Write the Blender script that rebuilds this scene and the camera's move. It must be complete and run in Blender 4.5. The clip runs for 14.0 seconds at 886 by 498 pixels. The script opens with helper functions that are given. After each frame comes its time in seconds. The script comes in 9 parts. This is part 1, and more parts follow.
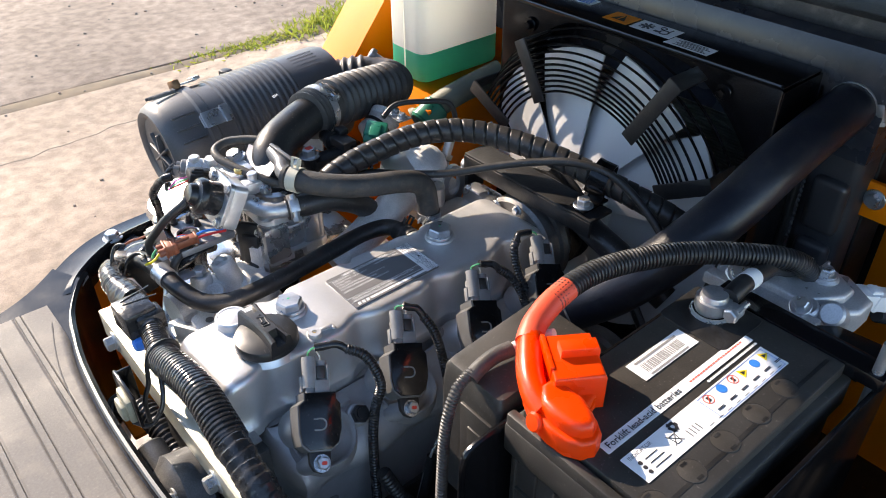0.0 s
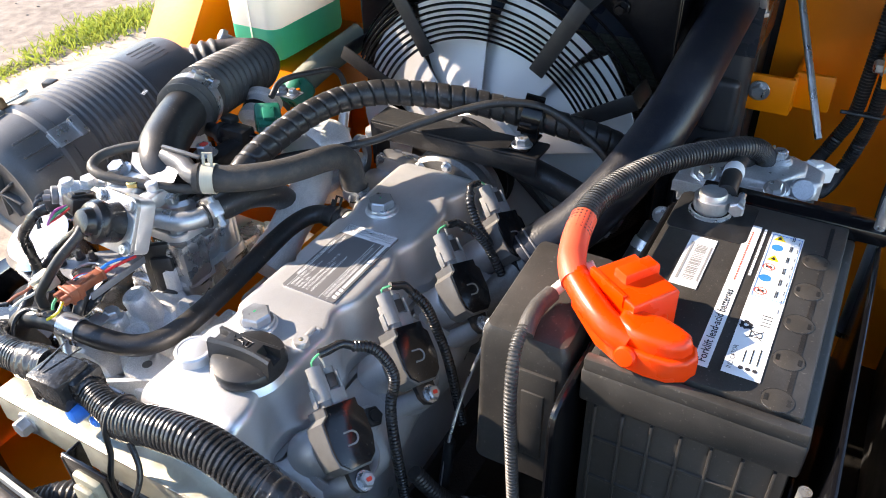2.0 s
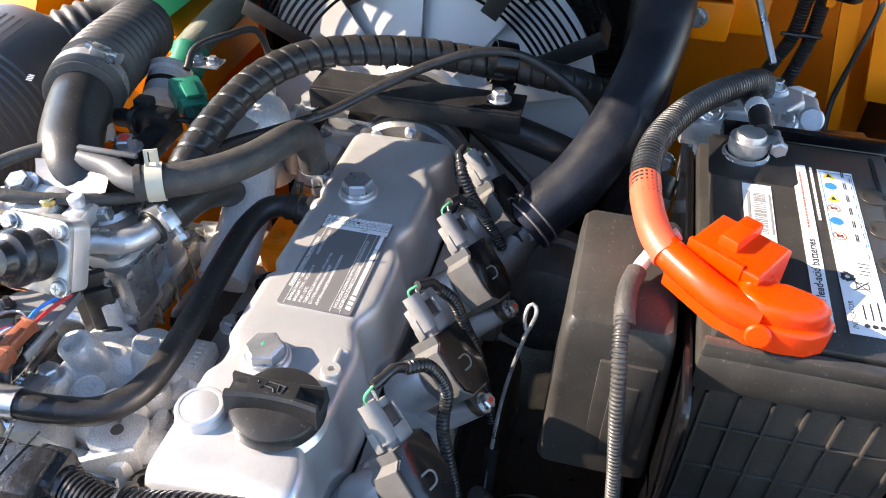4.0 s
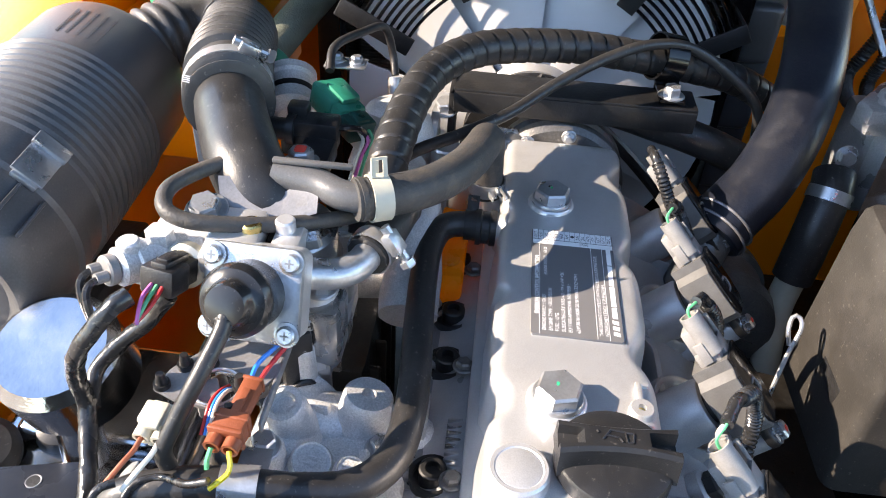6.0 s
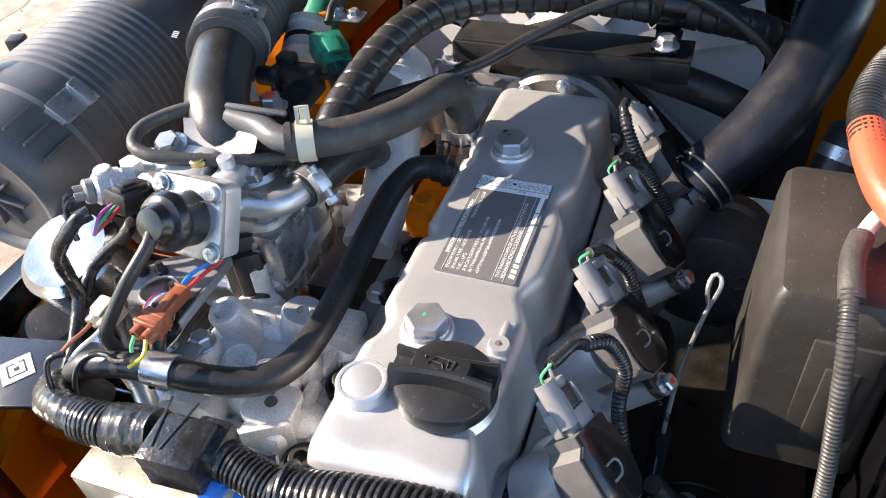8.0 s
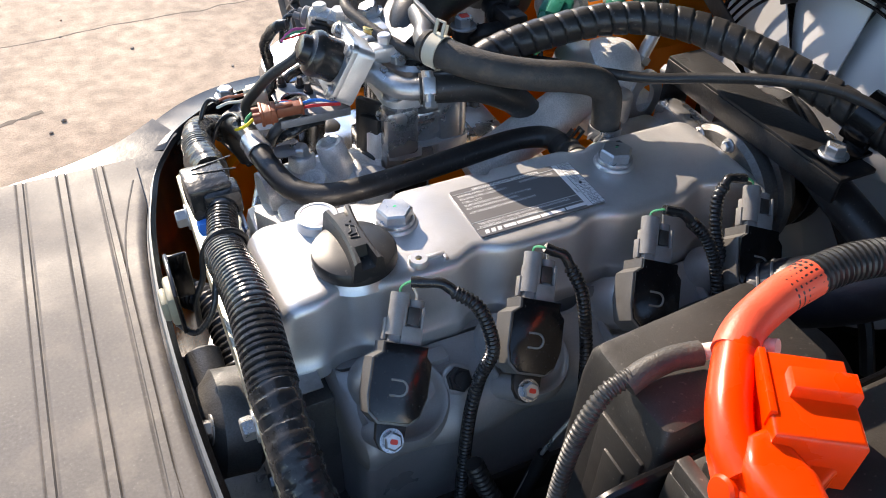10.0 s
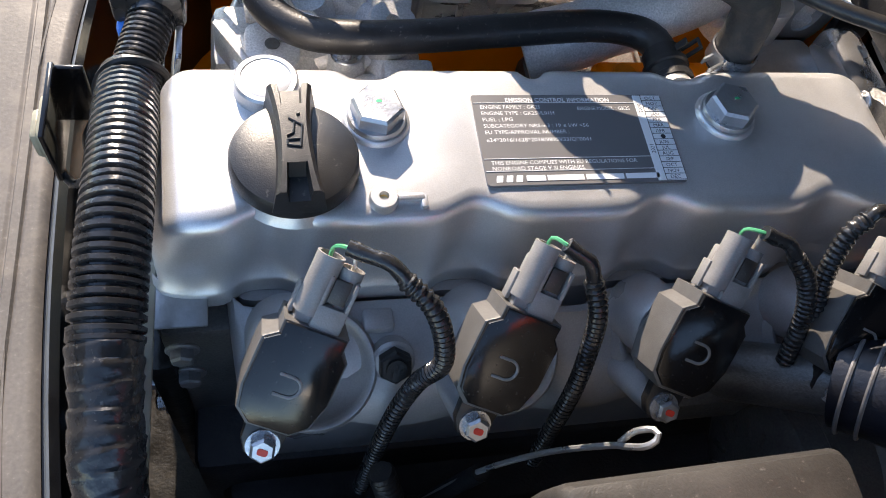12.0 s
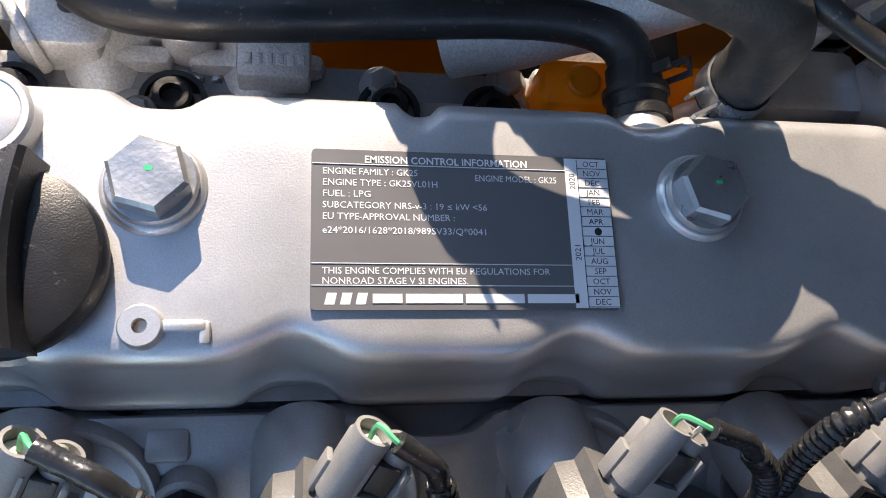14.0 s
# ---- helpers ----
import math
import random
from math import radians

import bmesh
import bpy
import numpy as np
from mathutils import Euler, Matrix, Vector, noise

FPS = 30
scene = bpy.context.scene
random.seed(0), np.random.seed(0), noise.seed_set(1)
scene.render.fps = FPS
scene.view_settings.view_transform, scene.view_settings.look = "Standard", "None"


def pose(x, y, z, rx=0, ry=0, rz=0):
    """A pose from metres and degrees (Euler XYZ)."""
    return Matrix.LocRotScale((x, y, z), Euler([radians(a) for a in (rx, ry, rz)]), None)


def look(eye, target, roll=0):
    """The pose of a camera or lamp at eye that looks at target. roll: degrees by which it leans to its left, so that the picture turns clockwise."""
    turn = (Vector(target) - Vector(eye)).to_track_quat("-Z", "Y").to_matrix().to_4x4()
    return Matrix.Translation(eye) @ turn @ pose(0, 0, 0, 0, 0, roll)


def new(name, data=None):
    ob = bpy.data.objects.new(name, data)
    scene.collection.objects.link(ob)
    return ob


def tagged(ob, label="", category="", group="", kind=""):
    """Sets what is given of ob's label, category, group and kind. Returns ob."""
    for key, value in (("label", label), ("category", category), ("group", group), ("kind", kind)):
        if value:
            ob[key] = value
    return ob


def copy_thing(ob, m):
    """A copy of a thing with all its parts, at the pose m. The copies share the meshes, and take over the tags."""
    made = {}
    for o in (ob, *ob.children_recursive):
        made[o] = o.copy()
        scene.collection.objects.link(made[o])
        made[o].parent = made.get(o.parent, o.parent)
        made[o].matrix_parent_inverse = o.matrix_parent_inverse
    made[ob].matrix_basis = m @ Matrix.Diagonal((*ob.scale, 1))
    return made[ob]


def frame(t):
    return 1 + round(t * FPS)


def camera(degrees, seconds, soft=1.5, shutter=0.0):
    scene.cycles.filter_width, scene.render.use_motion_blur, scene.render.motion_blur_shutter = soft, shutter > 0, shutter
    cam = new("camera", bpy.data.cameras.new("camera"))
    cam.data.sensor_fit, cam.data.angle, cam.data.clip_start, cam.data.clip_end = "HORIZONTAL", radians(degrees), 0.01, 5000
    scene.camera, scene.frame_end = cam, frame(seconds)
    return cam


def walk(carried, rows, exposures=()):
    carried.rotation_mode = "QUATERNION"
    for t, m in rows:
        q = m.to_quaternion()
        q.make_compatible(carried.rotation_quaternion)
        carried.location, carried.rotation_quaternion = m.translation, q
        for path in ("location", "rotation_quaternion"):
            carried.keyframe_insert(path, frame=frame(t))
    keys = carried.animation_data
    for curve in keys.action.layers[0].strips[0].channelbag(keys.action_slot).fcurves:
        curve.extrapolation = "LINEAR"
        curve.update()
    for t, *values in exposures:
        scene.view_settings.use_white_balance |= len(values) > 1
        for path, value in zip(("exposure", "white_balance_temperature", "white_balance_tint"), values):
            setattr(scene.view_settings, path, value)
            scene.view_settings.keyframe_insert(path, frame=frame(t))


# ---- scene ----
cam = camera(60.00, 14.0, soft=1.0)
PATH = [
    (0.0, (-0.2836, -0.4666, 0.4536), (0.4949, 0.4712, -0.4206), -0.54),
    (0.5, (-0.305, -0.4902, 0.4417), (0.4703, 0.4565, -0.4258), -1.15),
    (1.0, (-0.3662, -0.4975, 0.4357), (0.4372, 0.4311, -0.4259), -0.13),
    (1.5, (-0.3794, -0.4181, 0.4214), (0.5241, 0.4103, -0.4431), 0.74),
    (2.0, (-0.359, -0.3163, 0.3987), (0.678, 0.2972, -0.4946), -2.14),
    (2.5, (-0.3437, -0.2197, 0.3812), (0.7774, 0.2033, -0.5211), -2.46),
    (2.7, (-0.3366, -0.1932, 0.3768), (0.7877, 0.1967, -0.5364), -2.85),
    (4.8, (-0.3305, -0.0814, 0.3438), (0.7758, 0.1027, -0.6524), 4.84),
    (5.0, (-0.3315, -0.0489, 0.3321), (0.7789, 0.1172, -0.6626), 5.64),
    (5.5, (-0.3193, 0.0297, 0.3342), (0.8394, 0.1784, -0.6067), 4.51),
    (6.0, (-0.3142, 0.0874, 0.3019), (0.8619, 0.1531, -0.6268), 4.01),
    (6.5, (-0.3223, 0.0935, 0.3008), (0.8225, 0.1152, -0.6682), 5.24),
    (7.0, (-0.3121, 0.0509, 0.3166), (0.7714, 0.0995, -0.7196), 3.69),
    (7.5, (-0.3101, -0.0164, 0.3195), (0.7547, 0.2235, -0.7094), -2.34),
    (8.0, (-0.3111, -0.0917, 0.3337), (0.6976, 0.3493, -0.6851), -5.71),
    (8.5, (-0.3091, -0.1682, 0.3387), (0.6089, 0.481, -0.6542), -7.22),
    (8.7, (-0.304, -0.1937, 0.337), (0.5736, 0.5194, -0.6486), -5.87),
    (10.8, (-0.1479, -0.3722, 0.3352), (0.1956, 0.6772, -0.6801), 3.7),
    (11.0, (-0.153, -0.358, 0.3329), (0.1958, 0.6847, -0.6875), 4.61),
    (11.5, (-0.1397, -0.2857, 0.3178), (0.1978, 0.6779, -0.7811), 11.44),
    (12.0, (-0.0938, -0.1821, 0.2808), (0.222, 0.5137, -1.01), 18.77),
    (12.5, (-0.0581, -0.0916, 0.2613), (0.2651, 0.4283, -1.1081), 28.0),
    (13.0, (-0.0092, -0.0431, 0.227), (0.2879, 0.3149, -1.199), 37.43),
    (13.5, (0.0214, -0.0148, 0.2022), (0.2765, 0.1987, -1.2605), 48.09),
    (14.0, (-0.002, -0.0461, 0.2301), (0.2657, 0.36, -1.1889), 32.68),
]
walk(cam, [(t, look(eye, target, roll)) for t, eye, target, roll in PATH],
     [(0.0, 1.46, 7700, 13), (1.0, 1.54, 7700, 13), (1.5, 1.74, 7700, 13), (2.0, 1.97, 7700, 13), (2.7, 2.02, 7700, 13), (5.0, 2.02, 7700, 13), (7.0, 1.95, 7700, 13), (8.0, 1.80, 7700, 13), (8.7, 1.65, 7700, 13), (11.0, 1.27, 7700, 13), (11.5, 1.40, 7700, 13), (12.0, 1.56, 7700, 13), (12.5, 1.70, 7700, 13), (13.5, 1.36, 7700, 13), (14.0, 1.42, 7700, 13)])

# ---- light ----
TO_SUN = Vector((-0.125, 0.82, 0.475)).normalized()
world = bpy.data.worlds.new("world")
scene.world = world
world.use_nodes = True
wn = world.node_tree.nodes
sky = wn.new("ShaderNodeTexSky")
sky.sky_type, sky.sun_disc = "NISHITA", False
sky.sun_elevation = math.asin(TO_SUN.z)
sky.sun_rotation = math.atan2(TO_SUN.x, TO_SUN.y)
sky.dust_density, sky.ozone_density = 0.2, 4.0
wn["Background"].inputs["Strength"].default_value = 0.175
world.node_tree.links.new(sky.outputs["Color"], wn["Background"].inputs["Color"])
sun = new("sun", bpy.data.lights.new("sun", "SUN"))
sun.data.energy, sun.data.angle, sun.data.color = 3.7, radians(0.53), (1.0, 0.918, 0.835)
sun.matrix_world = look(TO_SUN * 20, (0, 0, 0))
scene.view_settings.exposure = 0.75


# ---- materials ----
DUST = (0.33, 0.30, 0.26)


def material(name, col, rough=0.5, metal=0.0, var=0.15, scale=30.0, bump=0.15, grain=600.0, rvar=0.12,
             second=None, amount=0.0, coat=0.0, spec=0.5, speck=0.0, specks=0.0):
    """A procedural surface: colour drift at one scale, grain and relief at a finer one, patches of a second colour."""
    m = bpy.data.materials.new(name)
    m.use_nodes = True
    n, lk = m.node_tree.nodes, m.node_tree.links
    b = n["Principled BSDF"]
    b.inputs["Metallic"].default_value = metal
    b.inputs["Specular IOR Level"].default_value = spec
    b.inputs["Coat Weight"].default_value = coat
    tc = n.new("ShaderNodeTexCoord")
    big = n.new("ShaderNodeTexNoise")
    big.inputs["Scale"].default_value, big.inputs["Detail"].default_value = scale, 6
    fine = n.new("ShaderNodeTexNoise")
    fine.inputs["Scale"].default_value, fine.inputs["Detail"].default_value = grain, 3
    for t in (big, fine):
        lk.new(tc.outputs["Object"], t.inputs["Vector"])
    ramp = n.new("ShaderNodeMapRange")
    ramp.inputs["From Min"].default_value, ramp.inputs["From Max"].default_value = 0.3, 0.7
    ramp.inputs["To Min"].default_value, ramp.inputs["To Max"].default_value = 1 - var, 1 + var
    lk.new(big.outputs["Fac"], ramp.inputs["Value"])
    mul = n.new("ShaderNodeVectorMath")
    mul.operation = "SCALE"
    mul.inputs[0].default_value = col
    tone = ramp.outputs["Result"]
    if speck:
        # fine mottling of the casting or grain
        sp = n.new("ShaderNodeMapRange")
        sp.inputs["From Min"].default_value, sp.inputs["From Max"].default_value = 0.3, 0.7
        sp.inputs["To Min"].default_value, sp.inputs["To Max"].default_value = 1 - speck, 1 + speck
        lk.new(fine.outputs["Fac"], sp.inputs["Value"])
        tw = n.new("ShaderNodeMath")
        tw.operation = "MULTIPLY"
        lk.new(tone, tw.inputs[0])
        lk.new(sp.outputs["Result"], tw.inputs[1])
        tone = tw.outputs["Value"]
    lk.new(tone, mul.inputs["Scale"])
    out = mul.outputs["Vector"]
    if second:
        pat = n.new("ShaderNodeTexNoise")
        pat.inputs["Scale"].default_value, pat.inputs["Detail"].default_value = scale * 2.3, 9
        pat.inputs["Roughness"].default_value = 0.7
        lk.new(tc.outputs["Object"], pat.inputs["Vector"])
        pr = n.new("ShaderNodeMapRange")
        pr.inputs["From Min"].default_value, pr.inputs["From Max"].default_value = 0.48, 0.75
        pr.inputs["To Max"].default_value = amount
        lk.new(pat.outputs["Fac"], pr.inputs["Value"])
        mix = n.new("ShaderNodeMix")
        mix.data_type = "RGBA"
        mix.inputs["B"].default_value = (*second, 1)
        lk.new(pr.outputs["Result"], mix.inputs["Factor"])
        lk.new(out, mix.inputs["A"])
        out = mix.outputs["Result"]
    if specks:
        # grains of pale dust lying on the surface
        dn = n.new("ShaderNodeTexNoise")
        dn.inputs["Scale"].default_value, dn.inputs["Detail"].default_value = 420, 4
        lk.new(tc.outputs["Object"], dn.inputs["Vector"])
        dr = n.new("ShaderNodeMapRange")
        dr.inputs["From Min"].default_value, dr.inputs["From Max"].default_value = 0.64, 0.72
        dr.inputs["To Max"].default_value = specks
        lk.new(dn.outputs["Fac"], dr.inputs["Value"])
        dm = n.new("ShaderNodeMix")
        dm.data_type = "RGBA"
        dm.inputs["B"].default_value = (*DUST, 1)
        lk.new(dr.outputs["Result"], dm.inputs["Factor"])
        lk.new(out, dm.inputs["A"])
        out = dm.outputs["Result"]
    lk.new(out, b.inputs["Base Color"])
    rr = n.new("ShaderNodeMapRange")
    rr.inputs["From Min"].default_value, rr.inputs["From Max"].default_value = 0.3, 0.7
    rr.inputs["To Min"].default_value, rr.inputs["To Max"].default_value = max(0.02, rough - rvar), min(1, rough + rvar)
    lk.new(big.outputs["Fac"], rr.inputs["Value"])
    lk.new(rr.outputs["Result"], b.inputs["Roughness"])
    if bump:
        bp = n.new("ShaderNodeBump")
        bp.inputs["Strength"].default_value, bp.inputs["Distance"].default_value = bump, 0.001
        lk.new(fine.outputs["Fac"], bp.inputs["Height"])
        lk.new(bp.outputs["Normal"], b.inputs["Normal"])
    return m


def see_through(m, col, share):
    """Let part of the light pass through a thin milky wall."""
    n, lk = m.node_tree.nodes, m.node_tree.links
    t = n.new("ShaderNodeBsdfTranslucent")
    t.inputs["Color"].default_value = (*col, 1)
    mix = n.new("ShaderNodeMixShader")
    mix.inputs["Fac"].default_value = share
    lk.new(n["Principled BSDF"].outputs["BSDF"], mix.inputs[1])
    lk.new(t.outputs["BSDF"], mix.inputs[2])
    lk.new(mix.outputs["Shader"], n["Material Output"].inputs["Surface"])
    return m


M_ALU = material("cast_aluminium", (0.66, 0.655, 0.655), 0.35, 0.62, 0.06, 16, 0.10, 1600, 0.07, (0.44, 0.43, 0.43), 0.35, speck=0.08)
M_ALU_ROUGH = material("sand_cast_aluminium", (0.68, 0.675, 0.67), 0.42, 0.35, 0.08, 40, 0.40, 900, 0.10, (0.42, 0.415, 0.41), 0.40, speck=0.18)
M_ALU_DARK = material("grey_cast_aluminium", (0.46, 0.455, 0.455), 0.29, 0.82, 0.18, 25, 0.08, 1200, 0.12, (0.26, 0.25, 0.245), 0.5, speck=0.06)
# cast aluminium with the head's shaded tone put into its grey
M_HEAD = material("shade_toned_cast_aluminium", (0.42, 0.415, 0.42), 0.38, 0.40, 0.14, 25, 0.10, 1200, 0.12, (0.30, 0.295, 0.295), 0.45, speck=0.08)
# dark aluminium with random darker patches and fine mottling
M_ALU_MOTTLED = material("mottled_dark_aluminium", (0.15, 0.148, 0.145), 0.42, 0.5, 0.2, 30, 0.35, 700, 0.12, (0.08, 0.075, 0.07), 0.5, speck=0.15)
M_DOME = material("smooth_dark_plastic", (0.020, 0.020, 0.021), 0.24, 0, 0.12, 30, 0.05, 900, 0.06, (0.045, 0.044, 0.042), 0.3, specks=0.2)
M_STEEL_GREY = material("dull_grey_steel", (0.25, 0.25, 0.26), 0.50, 0.45, 0.12, 40, 0.15, 700, 0.1, (0.17, 0.17, 0.175), 0.4, speck=0.08)
M_IRON = material("dark_cast_iron", (0.030, 0.030, 0.033), 0.6, 0.3, 0.3, 30, 0.6, 400, 0.1, (0.08, 0.07, 0.065), 0.4)
M_ZINC = material("zinc_plated_steel", (0.48, 0.49, 0.505), 0.33, 0.75, 0.10, 60, 0.15, 500, 0.12, (0.34, 0.34, 0.34), 0.35, speck=0.06)
M_ZINC_YELLOW = material("yellow_zinc_steel", (0.60, 0.585, 0.49), 0.36, 0.7, 0.12, 45, 0.12, 400, 0.1, (0.44, 0.39, 0.29), 0.4)
M_CHROME = material("bright_steel", (0.50, 0.51, 0.53), 0.18, 1.0, 0.1, 40, 0.1, 400, 0.08)
M_BRASS = material("brass", (0.70, 0.52, 0.20), 0.3, 1.0, 0.1, 80, 0.1)
M_PLASTIC = material("black_plastic", (0.014, 0.014, 0.015), 0.40, 0, 0.25, 60, 0.25, 900, 0.1, DUST, 0.05)
M_PLASTIC_DUSTY = material("dusty_black_plastic", (0.036, 0.033, 0.030), 0.40, 0, 0.18, 18, 0.12, 1100, 0.1, (0.085, 0.078, 0.07), 0.4, speck=0.12, specks=0.22)
M_CAP = material("grained_black_plastic", (0.017, 0.017, 0.018), 0.34, 0, 0.15, 40, 0.16, 1600, 0.08, DUST, 0.03, specks=0.2)
M_GLOSS = material("glossy_black_resin", (0.008, 0.008, 0.009), 0.16, 0, 0.2, 40, 0.04, 300, 0.05, DUST, 0.03, specks=0.15)
M_GREY_PLASTIC = material("grey_plastic", (0.25, 0.242, 0.235), 0.42, 0, 0.12, 70, 0.12, 1300, 0.08, (0.15, 0.142, 0.138), 0.4, speck=0.08)
M_LOOM_GREY = material("dusty_grey_corrugated_plastic", (0.045, 0.043, 0.041), 0.38, 0, 0.2, 60, 0.2, 900, 0.08, DUST, 0.14)
M_FILTER = material("dark_grey_moulded_plastic", (0.100, 0.100, 0.103), 0.38, 0, 0.12, 12, 0.15, 900, 0.1, (0.06, 0.06, 0.06), 0.4, speck=0.10, specks=0.15)
M_RUBBER = material("black_rubber", (0.025, 0.024, 0.024), 0.38, 0, 0.2, 50, 0.15, 900, 0.1, (0.060, 0.056, 0.052), 0.4, specks=0.25)
M_BELLOWS = material("dusty_grey_rubber", (0.052, 0.050, 0.049), 0.46, 0, 0.2, 40, 0.2, 900, 0.1, (0.10, 0.095, 0.09), 0.4, specks=0.3)
# the dark trim's blue-grey stands in for sky reflected along its edge
M_TRIM_SHEEN = material("satin_trim_sky_sheen", (0.085, 0.098, 0.110), 0.42, 0.1, 0.2, 30, 0.1, 400, 0.08, DUST, 0.1)
# black paint, its blue standing in for sky sheen on the beam
M_BEAM = material("black_paint_sheen_tint", (0.020, 0.024, 0.034), 0.26, 0, 0.2, 20, 0.06, 300, 0.06, DUST, 0.05)
M_RUBBER_DUSTY = material("dusty_rubber", (0.050, 0.047, 0.045), 0.58, 0, 0.2, 40, 0.4, 600, 0.1, (0.20, 0.15, 0.10), 0.35)
M_HOSE_BLUE = material("smooth_black_rubber", (0.009, 0.011, 0.018), 0.36, 0, 0.2, 30, 0.2, 500, 0.08, DUST, 0.05)
M_COIL = material("dusty_dark_grey_plastic", (0.125, 0.122, 0.118), 0.36, 0, 0.14, 70, 0.15, 1300, 0.08, (0.075, 0.072, 0.07), 0.4, speck=0.10)
M_TAPE = material("shiny_black_tape", (0.024, 0.024, 0.025), 0.24, 0, 0.2, 80, 0.9, 130, 0.10, specks=0.25)
M_BLACK_PAINT = material("black_painted_steel", (0.004, 0.004, 0.005), 0.20, 0, 0.2, 20, 0.06, 300, 0.06, DUST, 0.012, 0.0, 0.4)
M_BLACK_MATT = material("matt_black_steel", (0.010, 0.010, 0.011), 0.50, 0, 0.25, 25, 0.3, 400, 0.1, DUST, 0.05)
M_ORANGE = material("orange_painted_steel", (0.95, 0.235, 0.002), 0.46, 0, 0.06, 8, 0.15, 250, 0.08, (0.75, 0.16, 0.002), 0.25, 0.0, 0.35)
M_RED = see_through(material("red_plastic", (0.95, 0.060, 0.004), 0.28, 0, 0.05, 30, 0.10, 200, 0.08), (1.0, 0.10, 0.01), 0.22)
M_RED_SLEEVE = material("faded_red_sleeve", (0.80, 0.10, 0.05), 0.42, 0, 0.08, 40, 0.2, 500, 0.08)
M_LABEL_GREY = material("grey_foil", (0.165, 0.163, 0.166), 0.40, 0.2, 0.05, 30, 0.02, 500, 0.05)
M_LABEL_WHITE = material("white_foil", (0.78, 0.79, 0.80), 0.42, 0, 0.04, 30, 0.03, 500, 0.05)
M_PRINT_WHITE = material("white_print", (0.82, 0.83, 0.84), 0.5, 0, 0.03, 30, 0)
M_PRINT_BLACK = material("black_print", (0.02, 0.02, 0.025), 0.5, 0, 0.1, 30, 0)
M_PRINT_BLUE = material("blue_print", (0.02, 0.18, 0.55), 0.5, 0, 0.1, 30, 0)
M_PRINT_RED = material("red_print", (0.65, 0.10, 0.06), 0.5, 0, 0.1, 30, 0)
M_PRINT_YELLOW = material("yellow_print", (0.85, 0.62, 0.02), 0.5, 0, 0.1, 30, 0)
M_PRINT_ORANGE = material("orange_print", (0.85, 0.25, 0.02), 0.5, 0, 0.1, 30, 0)
M_GREEN = material("green_plastic", (0.014, 0.20, 0.13), 0.34, 0, 0.15, 60, 0.2, 600, 0.1)
M_BROWN = material("brown_plastic", (0.27, 0.075, 0.035), 0.45, 0, 0.15, 60, 0.2, 600, 0.1)
M_IVORY = material("ivory_plastic", (0.50, 0.47, 0.38), 0.45, 0, 0.1, 60, 0.1, 600, 0.1)
M_BLUE = material("blue_plastic", (0.02, 0.26, 0.85), 0.35, 0, 0.1, 60, 0.1, 600, 0.1)
M_WIRE_GREEN = material("green_wire", (0.08, 0.42, 0.20), 0.4, 0, 0.1)
M_WIRE_YELLOW = material("yellow_wire", (0.80, 0.62, 0.03), 0.4, 0, 0.1)
M_WIRE_RED = material("red_wire", (0.65, 0.03, 0.03), 0.4, 0, 0.1)
M_WIRE_PINK = material("pink_wire", (0.62, 0.12, 0.38), 0.4, 0, 0.1)
M_WIRE_WHITE = material("white_wire", (0.70, 0.66, 0.58), 0.45, 0, 0.1)
M_PAINT_MARK = material("green_paint_mark", (0.01, 0.55, 0.22), 0.5, 0, 0.1)
M_RED_MARK = material("red_paint_mark", (0.70, 0.05, 0.03), 0.5, 0, 0.15)
M_FAN = material("pale_grey_fan_plastic", (0.52, 0.52, 0.525), 0.34, 0, 0.03, 8, 0.05, 300, 0.05)
M_MAT = material("ribbed_floor_rubber", (0.120, 0.110, 0.102), 0.58, 0, 0.34, 9, 0.14, 420, 0.14, (0.245, 0.212, 0.178), 0.8, speck=0.12, specks=0.25, spec=0.3)
M_TANK = see_through(material("milky_tank_plastic", (0.92, 0.93, 0.86), 0.40, 0, 0.04, 10, 0.1, 300, 0.05), (0.97, 0.98, 0.92), 0.62)
M_COOLANT = see_through(material("green_coolant_behind_plastic", (0.10, 0.74, 0.48), 0.40, 0, 0.06, 12, 0.1, 300, 0.05), (0.20, 0.96, 0.64), 0.6)
M_CORE = material("radiator_fin_metal", (0.30, 0.29, 0.27), 0.4, 0.8, 0.2, 50, 0.2)
# dark metal for deep parts; on the chassis bottom its colour paints shade
M_DEEP_DARK = material("dark_deep_bay_metal", (0.016, 0.015, 0.014), 0.4, 0.2, 0.4, 35, 0.5, 300, 0.15, (0.06, 0.05, 0.04), 0.4)


# ---- mesh tools ----
def merge(*bms):
    """One bmesh out of several."""
    out = bmesh.new()
    for b in bms:
        me = bpy.data.meshes.new("tmp")
        b.to_mesh(me)
        b.free()
        out.from_mesh(me)
        bpy.data.meshes.remove(me)
    return out


def axes(p, z, x=(0, 0, 1)):
    """A frame at p whose z runs along z and whose x lies as near as possible to x."""
    z = Vector(z).normalized()
    x = Vector(x)
    x = x - z * x.dot(z)
    if x.length < 1e-5:
        x = z.orthogonal()
    x.normalize()
    y = z.cross(x)
    return Matrix.Translation(p) @ Matrix((x, y, z)).transposed().to_4x4()


